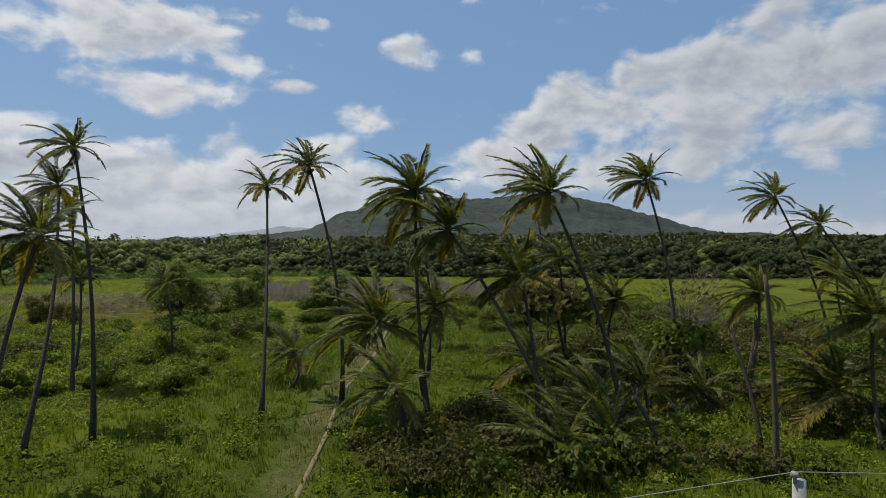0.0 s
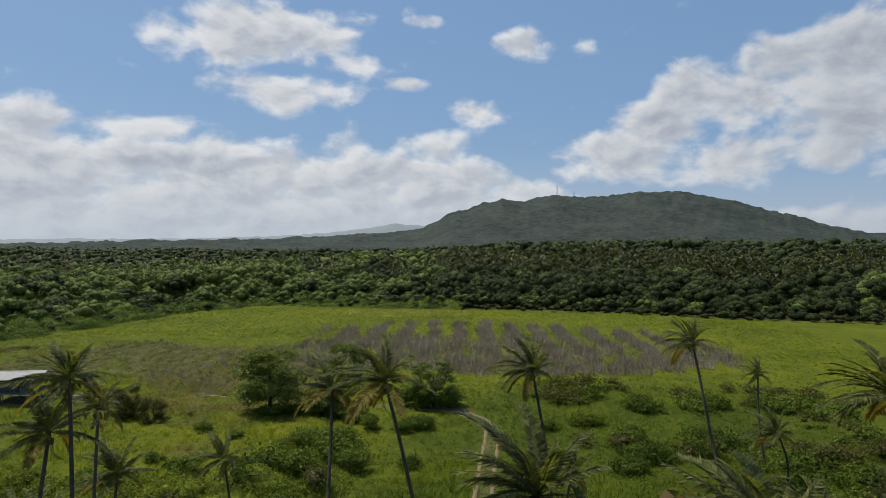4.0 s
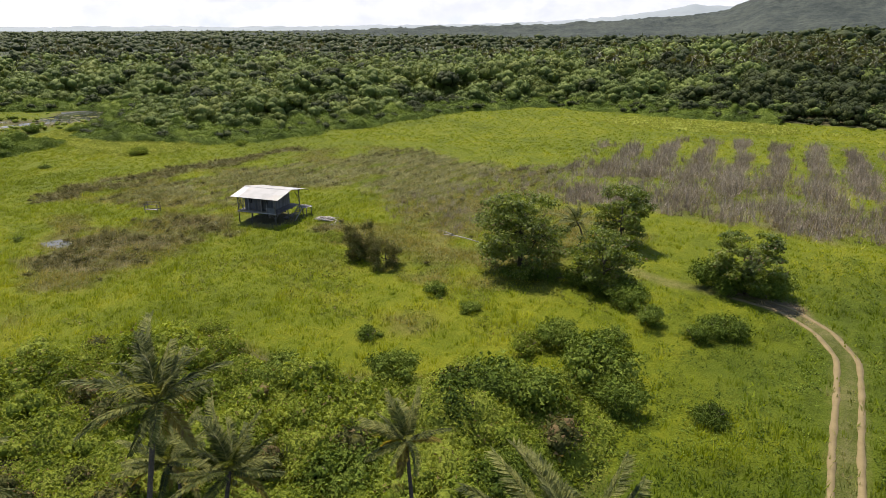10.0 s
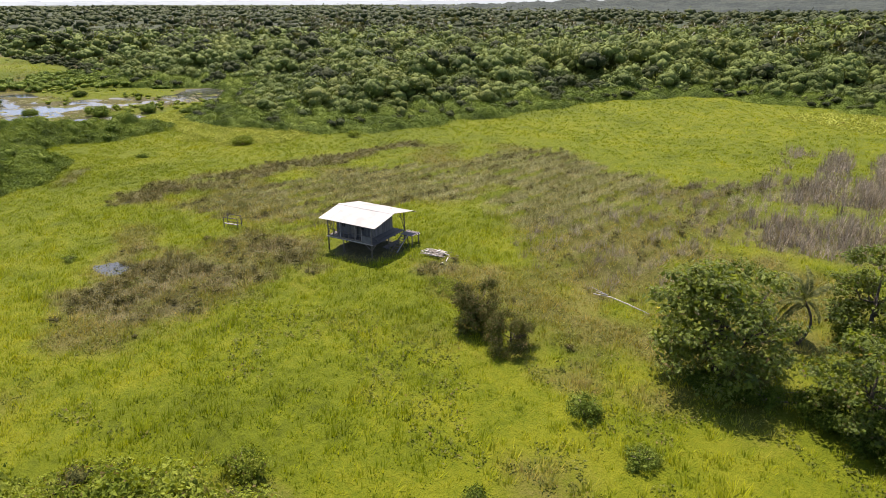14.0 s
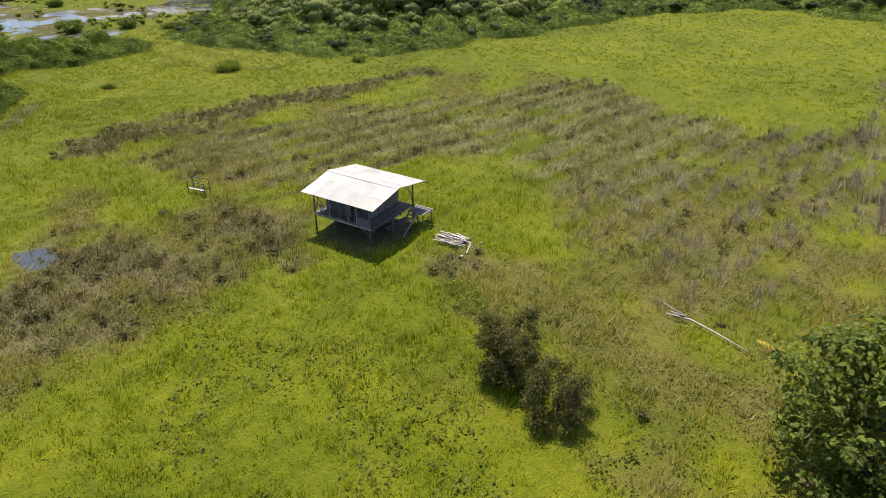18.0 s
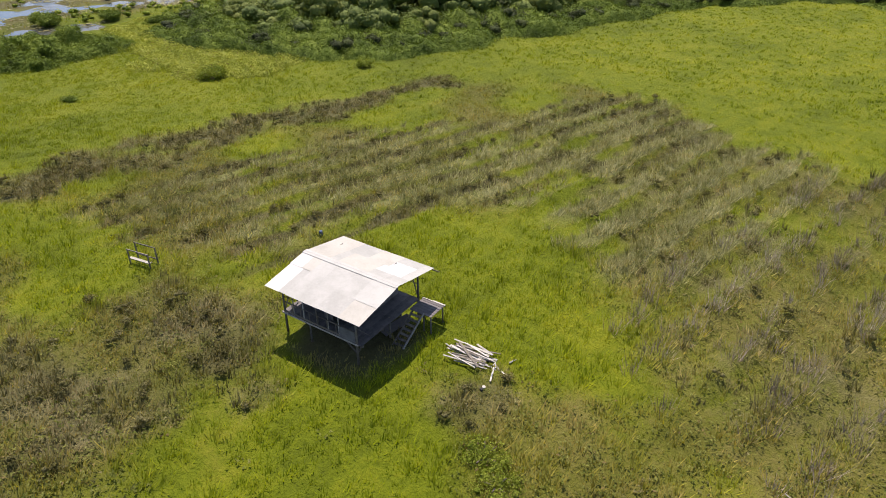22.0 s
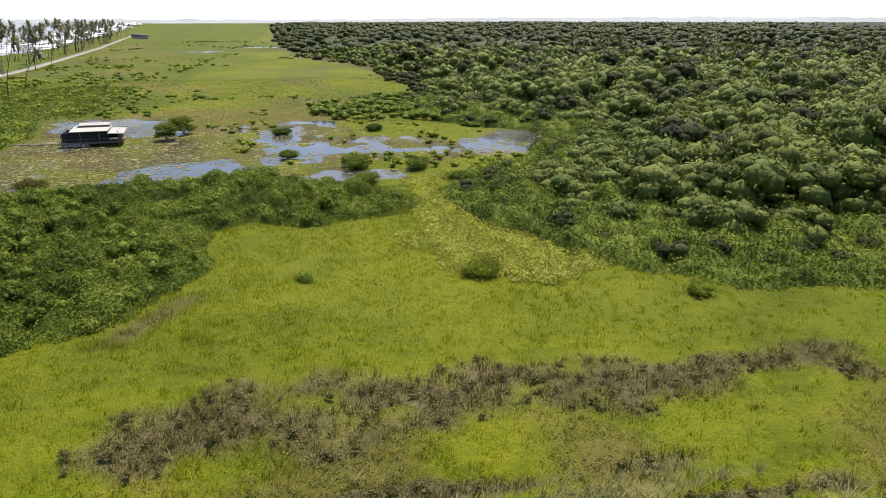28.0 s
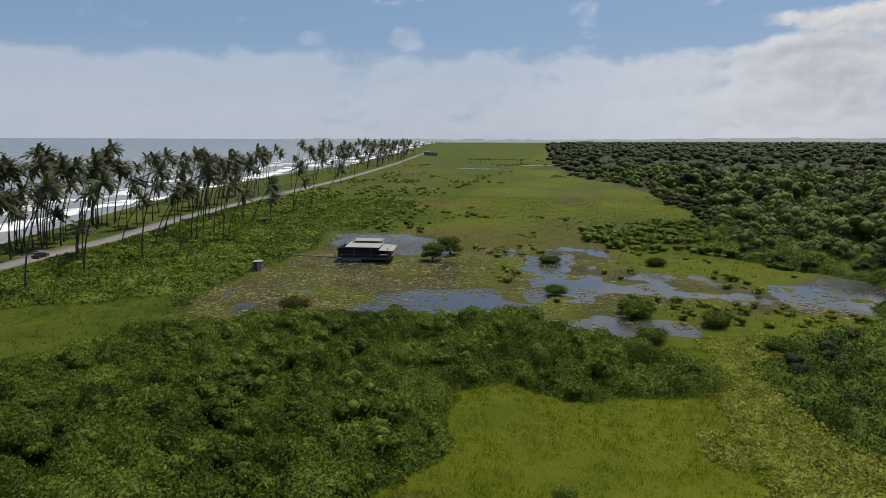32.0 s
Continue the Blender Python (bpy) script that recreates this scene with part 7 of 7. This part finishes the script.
for ax, ay, bx, by in ((-44, 119, -41, 123), (-43, 118.6, -40, 121), (-38.5, 124.5, -34.5, 123), (-37, 125, -33.5, 122.3)):
    pole = holder("timber_pole", pose(0, 0, 0.1), "bleached pole lying beneath the trees", "pole", "poles beneath the trees")
    one("pole", M_TIMBER, pole, lambda bm: tube(bm, [(ax, ay, 0.3), (bx, by, 0.25)], [0.05, 0.035], 7), smooth=True)
swing = holder("bench_frame", pose(-115.0, 109.4, 0, 0, 0, 24), "old wooden bench frame standing in the weeds", "bench frame")
for u in (-1.3, 1.1):
    for v in (-0.45, 0.45):
        one("post", M_TIMBER, swing, lambda bm: bar(bm, (u, v, -0.15), (u, v, 1.75 if v > 0 else 1.5), 0.09))
for v, z in ((0.45, 1.7), (-0.45, 1.45), (-0.45, 0.55), (0.45, 0.55)):
    one("rail", M_TIMBER, swing, lambda bm: bar(bm, (-1.4, v, z), (1.2, v, z), 0.08))
one("bench_seat", M_PALE, swing, lambda bm: box(bm, -1.35, 1.15, -0.5, -0.2, 0.55, 0.6, 0.01))

# ---- utility pole and wire near the start ----
utility = holder("utility_pole", pose(6.0, 11.1, 0), "grey concrete utility pole with an insulator", "utility pole")
one("shaft", M_CONCRETE, utility, lambda bm: tube(bm, [(0.1, 0, -0.5), (0.1, 0, 8.85)], [0.17, 0.11], 10), smooth=True)
ins = one("insulator", M_PALE, utility, lambda bm: tube(bm, [(0, -0.05, 8.8), (0, -0.05, 8.9), (0, -0.05, 8.92), (0, -0.05, 9.0)], [0.03, 0.03, 0.075, 0.06], 10), smooth=True)
wire = holder("power_line", pose(0, 0, 0), "single thin power line wire", "wire")
one("wire", M_WIRE, wire, lambda bm: tube(bm, [(6 + s, 11.05 + 0.18 * s, 9.0 - 0.0012 * abs(s) * (70 - abs(s)) * (abs(s) > 0.1)) for s in range(-70, 71, 5)], [0.009] * 29, 5))
for s in (-70, 70):
    far_pole = holder("utility_pole", pose(6 + s, 11.1 + 0.18 * s, 0), "grey concrete utility pole", "utility pole")
    one("shaft", M_CONCRETE, far_pole, lambda bm: tube(bm, [(0, 0, -0.5), (0, 0, 8.98)], [0.17, 0.11], 10), smooth=True)

# ---- the house in the lagoon, the shed, the car, far houses ----
marsh = holder("marsh_house", pose(-275.5, 67.5, 0, 0, 0, 4), "dark open house on stilts in the lagoon, pale flat roofs", "house")
for i in range(4):
    for j in range(3):
        one("stilt", M_TIMBER, marsh, lambda bm: bar(bm, (-3.6 + j * 3.6, -6.4 + i * 4.3, -0.9), (-3.6 + j * 3.6, -6.4 + i * 4.3, 3.6), 0.16))
one("floor", M_DECK, marsh, lambda bm: box(bm, -4.2, 4.2, -7.0, 7.0, 0.7, 0.9, 0.02))
for x0, x1, y0, y1 in ((-3.4, -3.3, -6.4, 6.4), (2.6, 2.7, -6.4, 4.2), (-3.4, 2.7, -6.45, -6.35), (-3.4, 2.7, 6.35, 6.45)):
    one("wall", M_DARK, marsh, lambda bm: box(bm, x0, x1, y0, y1, 0.9, 3.2), "dark board wall")
for y in (-5, -2.5, 0, 2.5):
    one("window", M_DARK, marsh, lambda bm: box(bm, 2.7, 2.76, y - 0.5, y + 0.5, 1.7, 2.7, 0.02))
one("roof", M_ROOF_PALE, marsh, lambda bm: bar(bm, (-0.2, -4.6, 3.75), (-0.2, 4.2, 3.75), 7.0, 0.12, up=(0.06, 0, 1)), "pale metal sheet roof")
one("lower_roof", M_ROOF_PALE, marsh, lambda bm: bar(bm, (1.4, 4.3, 3.35), (1.4, 8.0, 3.25), 6.5, 0.10, up=(0.08, 0, 1)))
one("upper_roof", M_ROOF_PALE, marsh, lambda bm: bar(bm, (-3.4, -3.6, 4.5), (-3.4, 4.0, 4.5), 3.2, 0.10, up=(0.08, 0, 1)))
for y in (-3.4, 3.8):
    one("roof_post", M_TIMBER, marsh, lambda bm: bar(bm, (-3.0, y, 3.7), (-3.0, y, 4.85), 0.14))
for k in range(10):
    one("rail_post", M_TIMBER, marsh, lambda bm: bar(bm, (4.0, -6.8 + k * 1.5, 0.9), (4.0, -6.8 + k * 1.5, 1.8), 0.08))
one("rail", M_TIMBER, marsh, lambda bm: bar(bm, (4.0, -6.9, 1.8), (4.0, 6.9, 1.8), 0.08))
walkway = holder("boardwalk", pose(-277, 56, 0), "low plank boardwalk over the marsh", "boardwalk")
for k in range(12):
    one("plank", M_TIMBER, walkway, lambda bm: box(bm, -0.6, 0.6, -9 + k * 1.1, -9 + k * 1.1 + 1.0, 0.05, 0.12))
shed = holder("shed", pose(-257, 47, 0, 0, 0, 10), "small grey wooden shed with a flat roof", "shed")
for x0, x1, y0, y1 in ((-0.9, 0.9, -0.9, -0.84), (-0.9, 0.9, 0.84, 0.9), (-0.9, -0.84, -0.84, 0.84), (0.84, 0.9, -0.84, 0.0)):
    one("wall", M_TIMBER, shed, lambda bm: box(bm, x0, x1, y0, y1, -0.1, 2.1))
one("roof", M_ROOF, shed, lambda bm: box(bm, -1.1, 1.1, -1.1, 1.1, 2.1, 2.16, 0.01))
one("door", M_PALE, shed, lambda bm: box(bm, 0.86, 0.92, 0.02, 0.82, 0, 1.9, 0.01))

car = holder("car", pose(-259.0, -13.6, 0.23, 0, 0, 184), "dark saloon car parked on the coast road", "car")


def car_body(bm):
    side = [(-2.1, 0.35), (-2.15, 0.75), (-1.95, 0.92), (-1.2, 0.98), (-0.75, 1.38), (0.55, 1.42), (1.15, 1.0), (2.0, 0.85), (2.15, 0.6), (2.1, 0.32)]
    rings = [[bm.verts.new((px, s * (0.84 if pz < 1.1 else 0.66), pz)) for px, pz in side] for s in (-1, 1)]
    n = len(side)
    for k in range(n):
        bm.faces.new((rings[0][k], rings[0][(k + 1) % n], rings[1][(k + 1) % n], rings[1][k]))
    bm.faces.new(rings[0][::-1])
    bm.faces.new(rings[1])


one("body", M_CARPAINT, car, car_body)
for s in (-1, 1):
    one("side_window", M_GLASS, car, lambda bm: bm.faces.new([bm.verts.new((px, s * py, pz)) for px, py, pz in ((-0.95, 0.80, 1.05), (0.95, 0.80, 1.05), (0.5, 0.69, 1.36), (-0.7, 0.69, 1.34))]))
for u, h in ((-1.35, 0.0), (1.3, 0.0)):
    for s in (-1, 1):
        wheel = one("wheel", M_RUBBER, car, lambda bm: tube(bm, [(u, s * 0.70, 0.31), (u, s * 0.87, 0.31)], [0.31, 0.31], 14))
        one("rim", M_WIRE, wheel, lambda bm: tube(bm, [(u, s * 0.86, 0.31), (u, s * 0.885, 0.31)], [0.18, 0.17], 10))
for s in (-0.6, 0.6):
    one("headlight", M_PALE, car, lambda bm: box(bm, 2.06, 2.14, s - 0.16, s + 0.16, 0.62, 0.75))
    one("tail_light", plain("red_lens", (0.3, 0.01, 0.01), (0.4, 0.02, 0.02)), car, lambda bm: box(bm, -2.17, -2.1, s - 0.14, s + 0.14, 0.68, 0.82))
for x, y, w in ((-1215, -104, 16), (-1270, -124, 14)):
    villa = holder("beach_house", pose(x, y, 0), "distant pale two-storey house behind the palms", "house")
    one("wall", M_CONCRETE, villa, lambda bm: box(bm, -4, 4, -w / 2, w / 2, -0.3, 5.5))
    one("roof", M_ROOF, villa, lambda bm: bar(bm, (0, -w / 2 - 0.8, 6.3), (0, w / 2 + 0.8, 6.3), 10, 0.3))
    one("roof_support", M_CONCRETE, villa, lambda bm: box(bm, -3.5, 3.5, -w / 2 + 0.3, w / 2 - 0.3, 5.5, 6.2))
    for k in range(3):
        one("window", M_GLASS, villa, lambda bm: box(bm, 4.0, 4.06, -w / 2 + 1.2 + k * 3, -w / 2 + 2.6 + k * 3, 3.4, 4.8))
